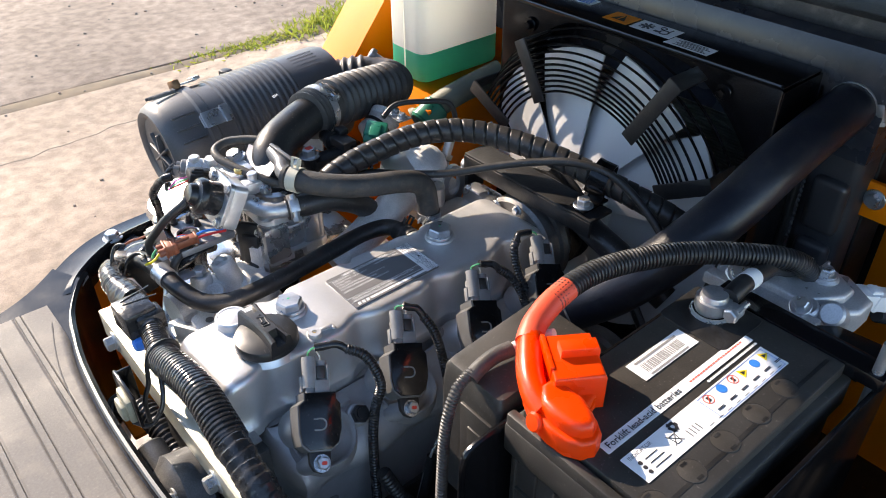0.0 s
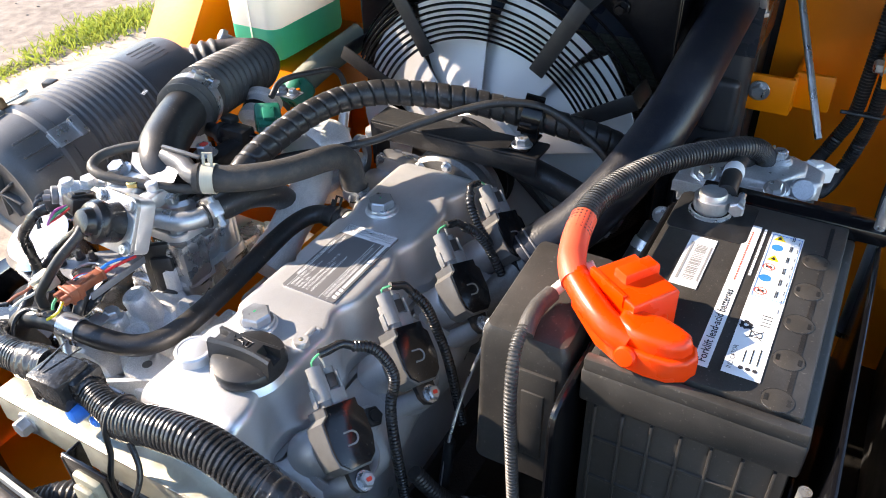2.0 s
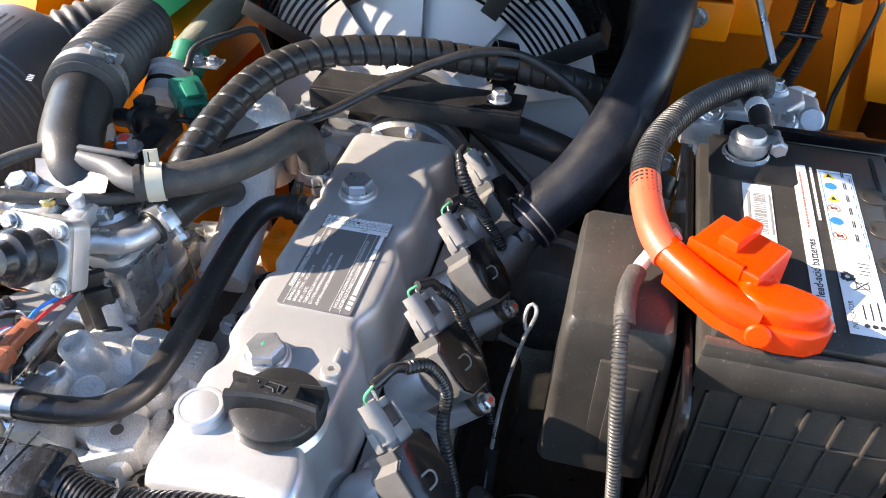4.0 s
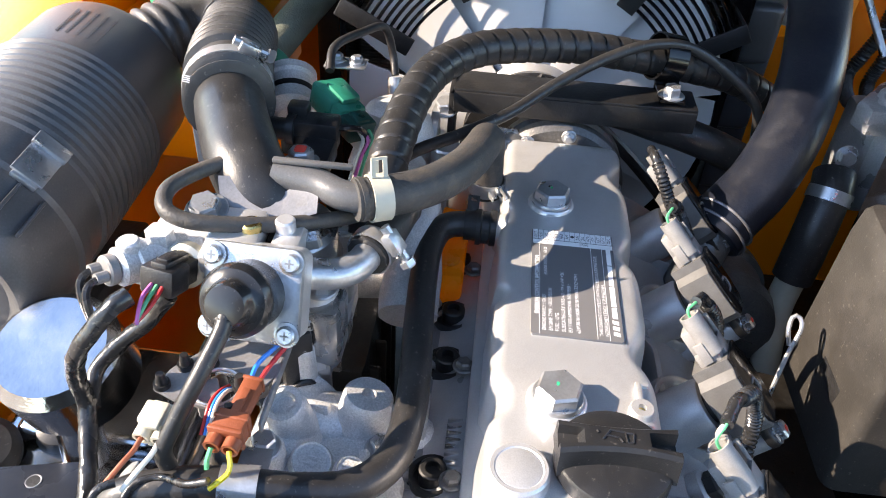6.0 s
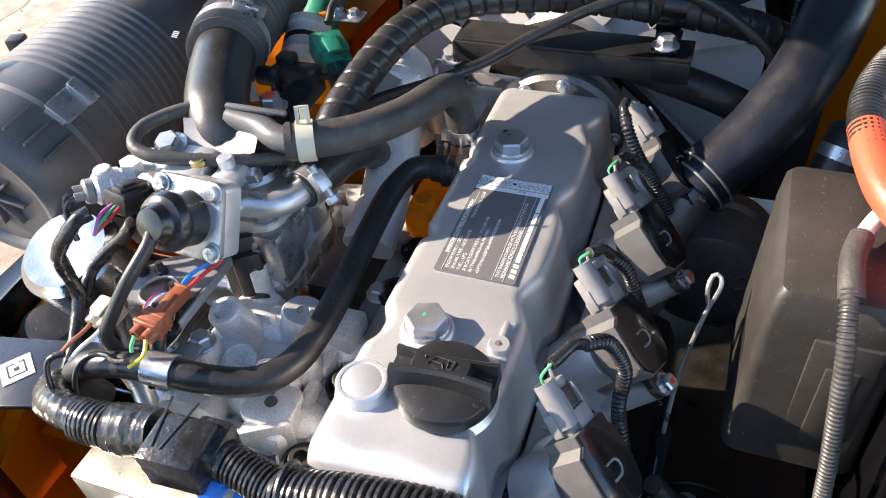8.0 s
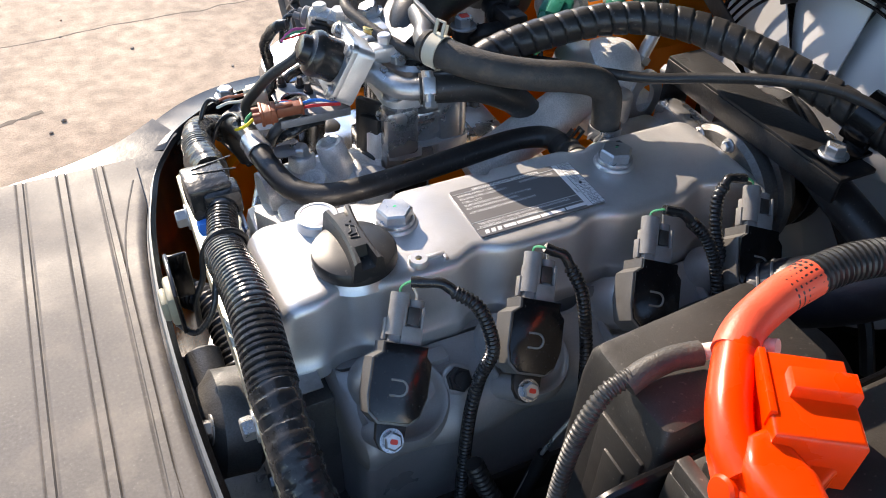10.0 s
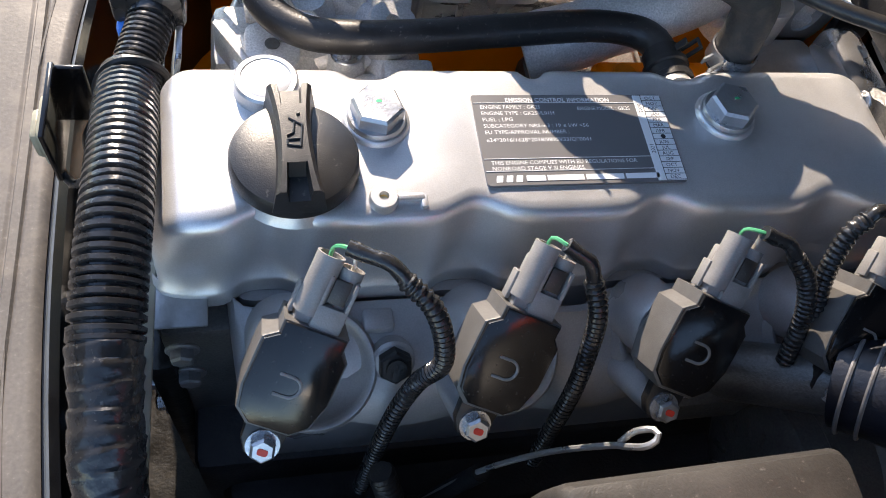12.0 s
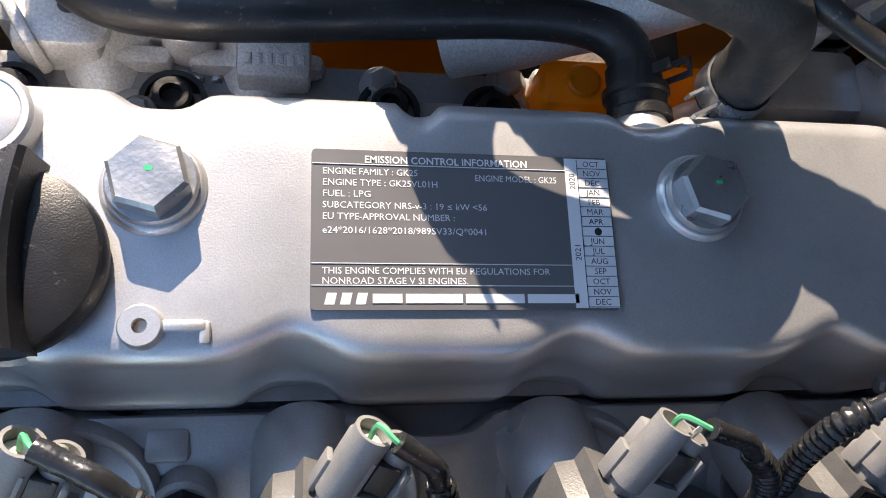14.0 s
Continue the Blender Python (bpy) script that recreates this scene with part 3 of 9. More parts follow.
def build_floor():
    edge = smooth2(MAT_EDGE)
    # ribbed rubber mat: flat bands with narrow grooves between, cut along the opening's edge
    bands = [-0.2300, -0.2635, -0.2990, -0.3340, -0.3690, -0.4040, -0.4390, -0.4740, -0.5090]

    def height(x):
        # a low raised band with a fine groove along each side
        dx = min(abs(x - c) for c in bands)
        if dx < 0.0030:
            return 0.0007
        if dx < 0.0044:
            return -0.0011
        return 0.0
    xs = sorted(set([round(-0.56 + 0.0011 * i, 5) for i in range(330)]))
    b = bmesh.new()
    ys = np.linspace(-0.40, 0.335, 50)
    ex = np.array(edge)
    order = np.argsort(ex[:, 1])
    rows = []
    for y in ys:
        xe = float(np.interp(y, ex[order, 1], ex[order, 0])) - 0.004
        tilt = (y - 0.13) * 0.012
        row = []
        for x in xs:
            xx = min(x + tilt * -1.0, xe)
            drop = max(0.0, 1 - (xe - xx) / 0.006)
            row.append(b.verts.new((xx, y, FLOOR_Z + (height(x) if xx < xe - 0.006 else 0) - 0.004 * drop ** 2)))
        rows.append(row)
    for a, c in zip(rows, rows[1:]):
        for i in range(len(xs) - 1):
            if (a[i].co - a[i + 1].co).length > 1e-6 or (c[i].co - c[i + 1].co).length > 1e-6:
                b.faces.new((a[i], a[i + 1], c[i + 1], c[i]))
    bmesh.ops.remove_doubles(b, verts=b.verts[:], dist=1e-6)
    solid("floor_mat", b, M_MAT, "grey-brown ribbed rubber mat on the truck's floor plate", "floor mat", kind="structure", sharp=50)
    seam = tube([(x - 0.020, y, FLOOR_Z - 0.0002) for x, y in MAT_EDGE[2:]], 0.0009, 6, 0.008)
    solid("mat_seam", seam, M_MAT, "low moulded line along the mat's cut edge", "floor mat", kind="structure")
    # steel floor plate under the mat, its outer side, and the black rim round the opening
    outline = [(-0.60, -0.40)] + [(x, y) for x, y in reversed(edge)] + [(x, y) for x, y in smooth2(RIM_OUT[:6])[::-1] if x < -0.17]
    plate_b = prism(outline, FLOOR_Z - 0.012, FLOOR_Z - 0.005)
    solid("floor_plate", plate_b, M_BLACK_PAINT, "black painted steel floor plate under the mat", "floor plate", kind="structure")
    # rim: a pressed flange between its inner and outer curve, with a raised lip
    ro, ri = smooth2(RIM_OUT[3:], 0.012), smooth2(RIM_IN, 0.01)
    n = 60

    def at(poly, t):
        P = np.array(poly)
        s = np.r_[0, np.cumsum(np.linalg.norm(np.diff(P, axis=0), axis=1))]
        return float(np.interp(t * s[-1], s, P[:, 0])), float(np.interp(t * s[-1], s, P[:, 1]))
    rings = []
    for i in range(n + 1):
        t = i / n
        (xo, yo), (xi, yi) = at(ro, t), at(ri, t)
        prof = ((1.0, -0.20), (1.0, -0.018), (0.97, -0.006), (0.88, 0.0), (0.30, 0.0), (0.10, 0.002), (0.02, -0.001), (0.0, -0.01), (-0.02, -0.030), (0.06, -0.030), (0.12, -0.012), (0.9, -0.016), (0.92, -0.20))
        rings.append([Vector((xi + (xo - xi) * f, yi + (yo - yi) * f, FLOOR_Z - 0.006 + h)) for f, h in prof])
    solid("opening_rim", loft(rings), M_BLACK_PAINT, "glossy black steel rim round the engine opening", "rim", kind="structure")
    # skirt below the mat's edge, with its edge trim coloured for the sky's sheen
    sk = bmesh.new()
    prev = None
    for x, y in edge:
        q = [sk.verts.new((x + dx, y, z)) for dx, z in ((0.002, -0.094), (0.006, -0.097), (0.007, -0.11), (0.007, -0.34), (0.003, -0.34), (-0.001, -0.105))]
        if prev:
            for k in range(5):
                sk.faces.new((prev[k], q[k], q[k + 1], prev[k + 1]))
        prev = q
    solid("opening_skirt", sk, M_BLACK_PAINT, "black steel skirt below the mat's edge", "skirt", kind="structure")
    trim = tube([(x + 0.002, y, FLOOR_Z - 0.001) for x, y in MAT_EDGE], 0.0038, 8, 0.01)
    solid("edge_trim", trim, M_TRIM_SHEEN, "satin edge trim along the mat's cut edge, sky sheen put into its blue-grey", "trim", kind="structure")


build_floor()


def build_chassis():
    # open tub under the engine: bottom darkened in colour for the deep shade, far side and rear side in orange steel
    solid("chassis_bottom", box((0.25, 0.0, -0.42), (1.0, 1.1, 0.01), None, 0.002), M_DEEP_DARK, "chassis bottom plate, the bay's deep shade put into its dark colour", "chassis", kind="structure")
    solid("chassis_side", box((0.30, 0.424, -0.27), (0.66, 0.010, 0.28), None, 0.002), M_ORANGE, "orange painted chassis side plate", "chassis", kind="structure")
    solid("chassis_side", box((0.18, 0.300, -0.30), (0.52, 0.010, 0.24), None, 0.002), M_ORANGE, "orange painted inner chassis plate", "chassis", kind="structure")
    solid("chassis_side", box((-0.075, 0.36, -0.32), (0.012, 0.11, 0.20), None, 0.002), M_ORANGE, "orange painted cross plate inside the bay", "chassis", kind="structure")
    solid("chassis_rear", box((0.62, -0.42, -0.155), (0.012, 0.40, 0.61), None, 0.002), M_ORANGE, "orange painted plate behind the battery", "chassis", kind="structure")
    # two added black plates stand in for the shaded gap beside the radiator
    solid("dark_gap_plate", box((0.640, -0.200, -0.10), (0.008, 0.13, 0.60), None, 0.002), M_BLACK_MATT, "added matt black plate closing the dark gap behind the radiator's side", "chassis", kind="structure")
    solid("dark_gap_plate", box((0.582, -0.209, -0.18), (0.066, 0.006, 0.58), None, 0.002), M_BLACK_MATT, "added matt black plate for the shaded gap beside the radiator", "chassis", kind="structure")
    solid("chassis_rear", box((0.60, 0.38, -0.17), (0.012, 0.17, 0.52), None, 0.002), M_ORANGE, "orange painted plate behind the coolant tank", "chassis", kind="structure")
    solid("chassis_near_side", box((0.25, -0.46, -0.22), (0.9, 0.012, 0.40), None, 0.002), M_BLACK_MATT, "matt black side plate beside the battery", "chassis", kind="structure")
    solid("chassis_floor", box((-0.06, 0.355, -0.30), (0.22, 0.15, 0.008), None, 0.002), M_ORANGE, "orange painted chassis floor under the rim", "chassis", kind="structure")
    solid("chassis_side", box((-0.035, 0.438, -0.22), (0.20, 0.006, 0.17), None, 0.002), M_ORANGE, "orange painted side plate under the rim", "chassis", kind="structure")
    # sloping side cheek beside the coolant tank: broad top edge and inner face
    cheek = prism([(0.10, -0.35), (0.285, -0.02), (0.42, 0.14), (0.52, 0.30), (0.95, 0.30), (0.95, -0.35)], 0.0, 0.085,
                  Matrix(((1, 0, 0, 0), (0, 0, 1, 0.462), (0, 1, 0, 0), (0, 0, 0, 1))), 0.006)
    solid("side_cheek", cheek, M_ORANGE, "yellow-orange sloping side cheek of the truck", "body panel", kind="structure")
    # slanting orange strut in the bay, seen past the mat's edge
    solid("strut", box((0, 0, 0), (0.006, 0.012, 0.13), axes((-0.115, 0.420, -0.205), (0.046, -0.049, 0.09), (1, 0, 0)), 0.001), M_ORANGE, "slanting orange steel strut inside the bay", "strut")
    # bracket with bolt on the rear plate
    t = thing("bracket", "orange angle bracket bolted to the rear plate", "bracket", (0.54, -0.222, 0.0))
    part("body", merge(box((0.537, -0.231, 0.002), (0.008, 0.056, 0.045), None, 0.003), box((0.552, -0.277, 0.007), (0.008, 0.042, 0.044), pose(0, 0, 0), 0.003), box((0.580, -0.257, 0.004), (0.08, 0.006, 0.043), None, 0.002)), M_ORANGE, t)
    part("bolt", bolt_mesh((0.532, -0.222, 0.006), (-1, 0, 0), 0.0085, 0.007, 0.012), M_ZINC, t, "zinc-plated hexagon bolt")


build_chassis()


# ---- radiator, shroud, fan ----
FAN = Vector((0.376, 0.05, -0.053))


# grey aluminium of the end tank, darkened in colour for the shade there
M_TANK_SHADE = material("shade_darkened_aluminium", (0.055, 0.055, 0.062), 0.42, 0.3, 0.15, 25, 0.2, 500, 0.1)


def build_radiator():
    t = thing("fan_shroud", "black steel fan shroud with stickers on its top", "fan shroud", (0.45, 0.05, -0.3))
    # front face with its round hole
    seg = 72
    b = bmesh.new()
    rr, depth = 0.207, 0.05
    inner, outer, back = [], [], []
    for i in range(seg):
        a = 2 * math.pi * i / seg
        c, s = math.cos(a), math.sin(a)
        y0, y1, z0, z1 = -0.144 - FAN.y, 0.245 - FAN.y, -0.30 - FAN.z, 0.142 - FAN.z
        k = min((y1 / c if c > 1e-6 else y0 / c if c < -1e-6 else 9), (z1 / s if s > 1e-6 else z0 / s if s < -1e-6 else 9))
        k = max(k, min(rr, k) + 0.0)
        rin = min(rr, k - 0.004)
        inner.append(b.verts.new((0.415, FAN.y + rin * c, FAN.z + rin * s)))
        outer.append(b.verts.new((0.415, FAN.y + k * c, FAN.z + k * s)))
        back.append(b.verts.new((0.415 + depth, FAN.y + rin * c, FAN.z + rin * s)))
    for i in range(seg):
        j = (i + 1) % seg
        b.faces.new((inner[i], outer[i], outer[j], inner[j]))
        b.faces.new((inner[i], inner[j], back[j], back[i]))
    part("front_plate", b, M_BLACK_PAINT, t)
    part("top_plate", box((0.450, 0.05, 0.143), (0.074, 0.392, 0.004), None, 0.0015), M_BLACK_PAINT, t)
    part("side_plate", box((0.50, -0.145, -0.08), (0.17, 0.004, 0.44), None, 0.001), M_BLACK_PAINT, t)
    part("side_plate", box((0.50, 0.246, -0.08), (0.17, 0.004, 0.44), None, 0.001), M_BLACK_PAINT, t)
    part("lip", tube([(0.415, -0.143, 0.145), (0.415, 0.05, 0.145), (0.415, 0.243, 0.145)], 0.0025, 8, 0.05), M_BLACK_PAINT, t)
    for y, z in ((0.195, 0.118), (-0.085, 0.120)):
        part("bolt", bolt_mesh((0.413, y, z), (-1, 0, 0), 0.006, 0.006, 0.009), M_BLACK_PAINT, t)
    # stickers on the top
    up = Matrix.Translation((0, 0, 0.1452))

    def sticker(x, y, w, h, mat, name, label):
        return part(name, plate(x - w / 2, y - h / 2, x + w / 2, y + h / 2, up), mat, t, label)
    s1 = sticker(0.452, 0.085, 0.030, 0.036, M_PRINT_ORANGE, "warning_sticker", "orange warning sticker with a black triangle")
    m = Matrix.Translation((0.452, 0.085, 0.1456)) @ Matrix.Rotation(radians(-90), 4, "Z")
    part("triangle", prism([(-0.010, -0.008), (0.010, -0.008), (0, 0.010)], 0, 0.0002, m), M_PRINT_BLACK, s1)
    part("mark", merge(plate(-0.0012, -0.002, 0.0012, 0.006, m, 0.0003), plate(-0.0012, -0.006, 0.0012, -0.0035, m, 0.0003)), M_PRINT_ORANGE, s1)
    s2 = sticker(0.452, 0.035, 0.030, 0.056, M_LABEL_WHITE, "pictogram_sticker", "white sticker with fan and belt pictograms")
    fanpic = [lathe([(0.002, 0), (0.002, 0.0002), (0, 0.0002)], Matrix.Translation((0.452, 0.048, 0.1455)), 12)]
    for i in range(8):
        a = radians(45 * i)
        fanpic.append(box((0.006, 0, 0), (0.007, 0.0028, 0.0002), Matrix.Translation((0.452, 0.048, 0.1457)) @ Matrix.Rotation(a, 4, "Z")))
    part("fan_pictogram", merge(*fanpic), M_PRINT_BLACK, s2)
    belt = [ring_mesh(0.0055, 0.0007, Matrix.Translation((0.449, 0.022, 0.1456)), 20, 5), ring_mesh(0.0035, 0.0007, Matrix.Translation((0.459, 0.029, 0.1456)), 20, 5),
            box((0.456, 0.018, 0.1456), (0.012, 0.0016, 0.0003), pose(0, 0, 0)), box((0.447, 0.030, 0.1456), (0.004, 0.009, 0.0003))]
    part("belt_pictogram", merge(*belt), M_PRINT_BLACK, s2)
    s3 = sticker(0.437, -0.022, 0.022, 0.055, M_LABEL_WHITE, "text_sticker", "white sticker with small unreadable lines")
    part("lines", merge(*[plate(0.429 + 0.003 * i, -0.045 + 0.003 * (i % 3), 0.4302 + 0.003 * i, -0.004 - 0.004 * (i % 2), up, 0.0003) for i in range(6)]), M_PRINT_BLACK, s3)
    s4 = sticker(0.470, 0.165, 0.020, 0.05, M_LABEL_WHITE, "text_sticker", "white and blue sticker with small lines")
    part("lines", merge(*[plate(0.463 + 0.004 * i, 0.145, 0.4645 + 0.004 * i, 0.185, up, 0.0003) for i in range(4)]), M_PRINT_BLUE, s4)
    # radiator behind
    r = thing("radiator", "radiator with fine metal fins and black end tanks", "radiator", (0.53, 0.05, -0.35))
    fin = part("fin", box((0.515, 0.05, -0.33), (0.03, 0.385, 0.0011)), M_CORE, r)
    for i in range(1, 118):
        ob = new("fin", fin.data)
        ob.parent = r
        ob.matrix_parent_inverse = r.matrix_basis.inverted()
        ob.location = (0, 0, 0.0038 * i)
    part("back_sheet", box((0.535, 0.05, -0.1), (0.006, 0.39, 0.47)), M_BLACK_MATT, r)
    tank = part("end_tank", merge(box((0.527, -0.181, -0.070), (0.05, 0.060, 0.46), None, 0.012, 3)), M_TANK_SHADE, r, "cast aluminium end tank, shade put into its dark grey")
    for z in (-0.005, -0.085, -0.165):
        part("pad", box((0.500, -0.186, z), (0.018, 0.040, 0.066), None, 0.009, 4), M_TANK_SHADE, tank)
    part("weld", merge(*[lathe([(0.004, -0.0012), (0.004, 0.0), (0.0025, 0.0012), (0, 0.0014)], axes((0.5015, -0.1535, -0.20 + 0.0062 * i), (-1, 0.2, 0)), 8) for i in range(52)]), M_TANK_SHADE, tank, "beaded weld seam")
    part("end_tank", box((0.527, 0.272, -0.12), (0.05, 0.045, 0.44), None, 0.012, 3), M_BLACK_MATT, r)
    part("side_bar", box((0.495, -0.150, -0.05), (0.012, 0.008, 0.36), None, 0.002), M_BLACK_MATT, r)
    part("hose_neck", rod((0.54, -0.1838, 0.118), (0.49, -0.1832, 0.115), 0.022, seg=24), M_BLACK_MATT, r)
    # fan at rest
    f = thing("cooling_fan", "pale grey plastic cooling fan at rest", "fan", FAN)
    nb = 9
    for i in range(nb):
        a0 = 2 * math.pi * i / nb + radians(24)
        rings = []
        for k in range(9):
            rad = 0.045 + (0.182 - 0.045) * k / 8
            half = 0.46 * (0.85 + 0.15 * math.cos(k / 8 * 2.6))
            pit = 0.014 * (0.8 + 0.4 * k / 8)
            top, bot = [], []
            for j in range(7):
                u = j / 6
                a = a0 + (u - 0.5) * 2 * half * 0.92 + 0.16 * (k / 8)
                x = FAN.x - 0.016 + 0.030 * k / 8 - (u - 0.5) * pit - 0.003 * math.sin(math.pi * u)
                top.append(Vector((x - 0.0011, FAN.y + rad * math.cos(a), FAN.z + rad * math.sin(a))))
                bot.append(Vector((x + 0.0011, FAN.y + rad * math.cos(a), FAN.z + rad * math.sin(a))))
            rings.append(top + bot[::-1])
        part("blade", loft(rings), M_FAN, f)
    mh = axes(FAN - Vector((0.02, 0, 0)), (-1, 0, 0))
    part("hub", lathe([(0, 0.012), (0.022, 0.012), (0.026, 0.008), (0.05, 0.006), (0.055, 0.0), (0.055, -0.03), (0, -0.03)], mh, 40), M_ALU, f, "bright metal fan hub")
    for i in range(4):
        a = radians(45 + 90 * i)
        part("hub_bolt", bolt_mesh(FAN + Vector((-0.028, 0.036 * math.cos(a), 0.036 * math.sin(a))), (-1, 0, 0), 0.006, 0.005, 0.009), M_ZINC, f)
    # wire guard
    g = thing("fan_guard", "black wire fan guard of concentric rings with flat clips", "fan guard", (0.37, 0.05, -0.26))
    rad0, rad1 = 0.138, 0.203
    for i in range(11):
        u = i / 10
        rad = rad0 + (rad1 - rad0) * u
        x = 0.356 - 0.004 * math.sin(u * 3.1) + 0.050 * max(0, u - 0.55) ** 1.5 * 2.4
        part("ring", ring_mesh(rad, 0.0016, axes((x, FAN.y, FAN.z), (-1, 0, 0)), 70, 6, -62.0, 125.0), M_BLACK_PAINT, g)
    for deg, a0, a1 in ((60.0, 0.128, 0.205), (27.0, 0.132, 0.207), (121.0, 0.132, 0.226), (150.0, 0.132, 0.206)):
        a = radians(deg)
        d = Vector((0, math.cos(a), math.sin(a)))
        m = axes(Vector((0.3515, FAN.y, FAN.z)) + d * (a0 + a1) / 2, (-1, 0, 0), d)
        part("clip", merge(box((0, 0, 0), (a1 - a0, 0.018, 0.003), m, 0.001), box(((a1 - a0) / 2 - 0.001, 0, -0.022), (0.003, 0.018, 0.046), m, 0.001)), M_BLACK_MATT, g)
    # frame beam and seal above the radiator
    solid("frame_beam", prism([(0.489, 0.06), (0.489, 0.150), (0.497, 0.172), (0.510, 0.178), (0.520, 0.174), (0.524, 0.150), (0.60, 0.150), (0.60, 0.06)], -0.215, 0.45,
                              Matrix(((1, 0, 0, 0), (0, 0, 1, 0), (0, 1, 0, 0), (0, 0, 0, 1)))), M_BEAM, "dark painted frame beam behind the fan shroud, sky sheen put into its blue", "frame beam", kind="structure")
    solid("rear_deck", box((0.885, 0.0, 0.172), (0.70, 1.3, 0.036), None, 0.012), material("dark_worn_vinyl", (0.05, 0.045, 0.042), 0.6, 0, 0.3, 12, 0.5, 300, 0.1, DUST, 0.3), "dark worn deck behind the engine bay", "deck", kind="structure")
    # raised hood out of view, added to block sun, hinged behind the radiator: two side skirts, top panel and front lip,
    # tilted over the bay
    h = thing("unseen_hood", "unseen raised black steel hood, added to shade the fan and battery", "hood", (0.50, 0.0, 0.13))
    # skirt's lower edge is set by where its shade falls on fan and battery
    a, b2, up = Vector((0.52, 0.075)), Vector((-0.11, 0.635)), Vector((0.14, 0.168))
    side = [tuple(a), tuple(b2), tuple(b2 + up), tuple(a + up)]
    flat = Matrix(((1, 0, 0, 0), (0, 0, 1, 0), (0, 1, 0, 0), (0, 0, 0, 1)))
    part("skirt", prism(side, 0.450, 0.462, flat), M_BLACK_MATT, h)
    part("skirt", prism(side, -0.462, -0.450, flat), M_BLACK_MATT, h)
    th = Vector((0.010, 0.012))
    part("top_panel", prism([tuple(a + up), tuple(b2 + up), tuple(b2 + up + th), tuple(a + up + th)], -0.462, 0.462, flat), M_BLACK_MATT, h)
    lip = Vector((-0.012, 0.010))
    part("front_lip", prism([tuple(b2 + lip), tuple(b2), tuple(b2 + up), tuple(b2 + up + lip)], -0.462, 0.462, flat), M_BLACK_MATT, h)


build_radiator()


def build_front():
    """The cowl that closes the driver's floor behind the viewer, and the wall beyond it."""
    solid("front_cowl", prism([(-0.60, -0.112), (-0.60, -0.105), (-1.02, -0.10), (-0.96, 0.20), (-1.00, 0.62), (-1.08, 0.64), (-1.10, -0.112)], -0.46, 0.44,
                              Matrix(((1, 0, 0, 0), (0, 0, 1, 0), (0, 1, 0, 0), (0, 0, 0, 1))), 0.0), M_BLACK_MATT, "matt black cowl closing the driver's floor", "cowl", kind="structure")
    solid("chassis_base", box((0.02, -0.005, -0.595), (2.24, 0.90, 0.33), None, 0.02), M_BLACK_MATT, "matt black chassis base standing on the yard", "chassis", kind="structure")
    solid("chassis_front", box((-0.86, -0.01, -0.27), (0.44, 0.86, 0.32), None, 0.01), M_BLACK_MATT, "matt black body under the driver's floor", "chassis", kind="structure")


build_front()


# ---- engine: block, head, cover ----
COVER_X0, COVER_X1 = -0.150, 0.242


def near_top(x):
    """Near edge of the cover's flat top along the engine."""
    y = -0.0115
    for c in (-0.097, -0.005, 0.086, 0.178):
        y += 0.0082 * math.exp(-((x - c) / 0.0135) ** 2)
    return y


def near_foot(x):
    """Near edge of the cover's flange, drawn in round each coil well."""
    y = -0.0235
    for c in (-0.100, -0.005, 0.090, 0.186):
        y += 0.0075 * math.exp(-((x - c) / 0.0155) ** 4)
    return y


def far_top(x):
    y = 0.0705
    for c, w, a in ((-0.0475, 0.0125, -0.006), (0.036, 0.006, -0.005), (0.118, 0.012, -0.005)):
        y += a * math.exp(-((x - c) / w) ** 4)
    return y


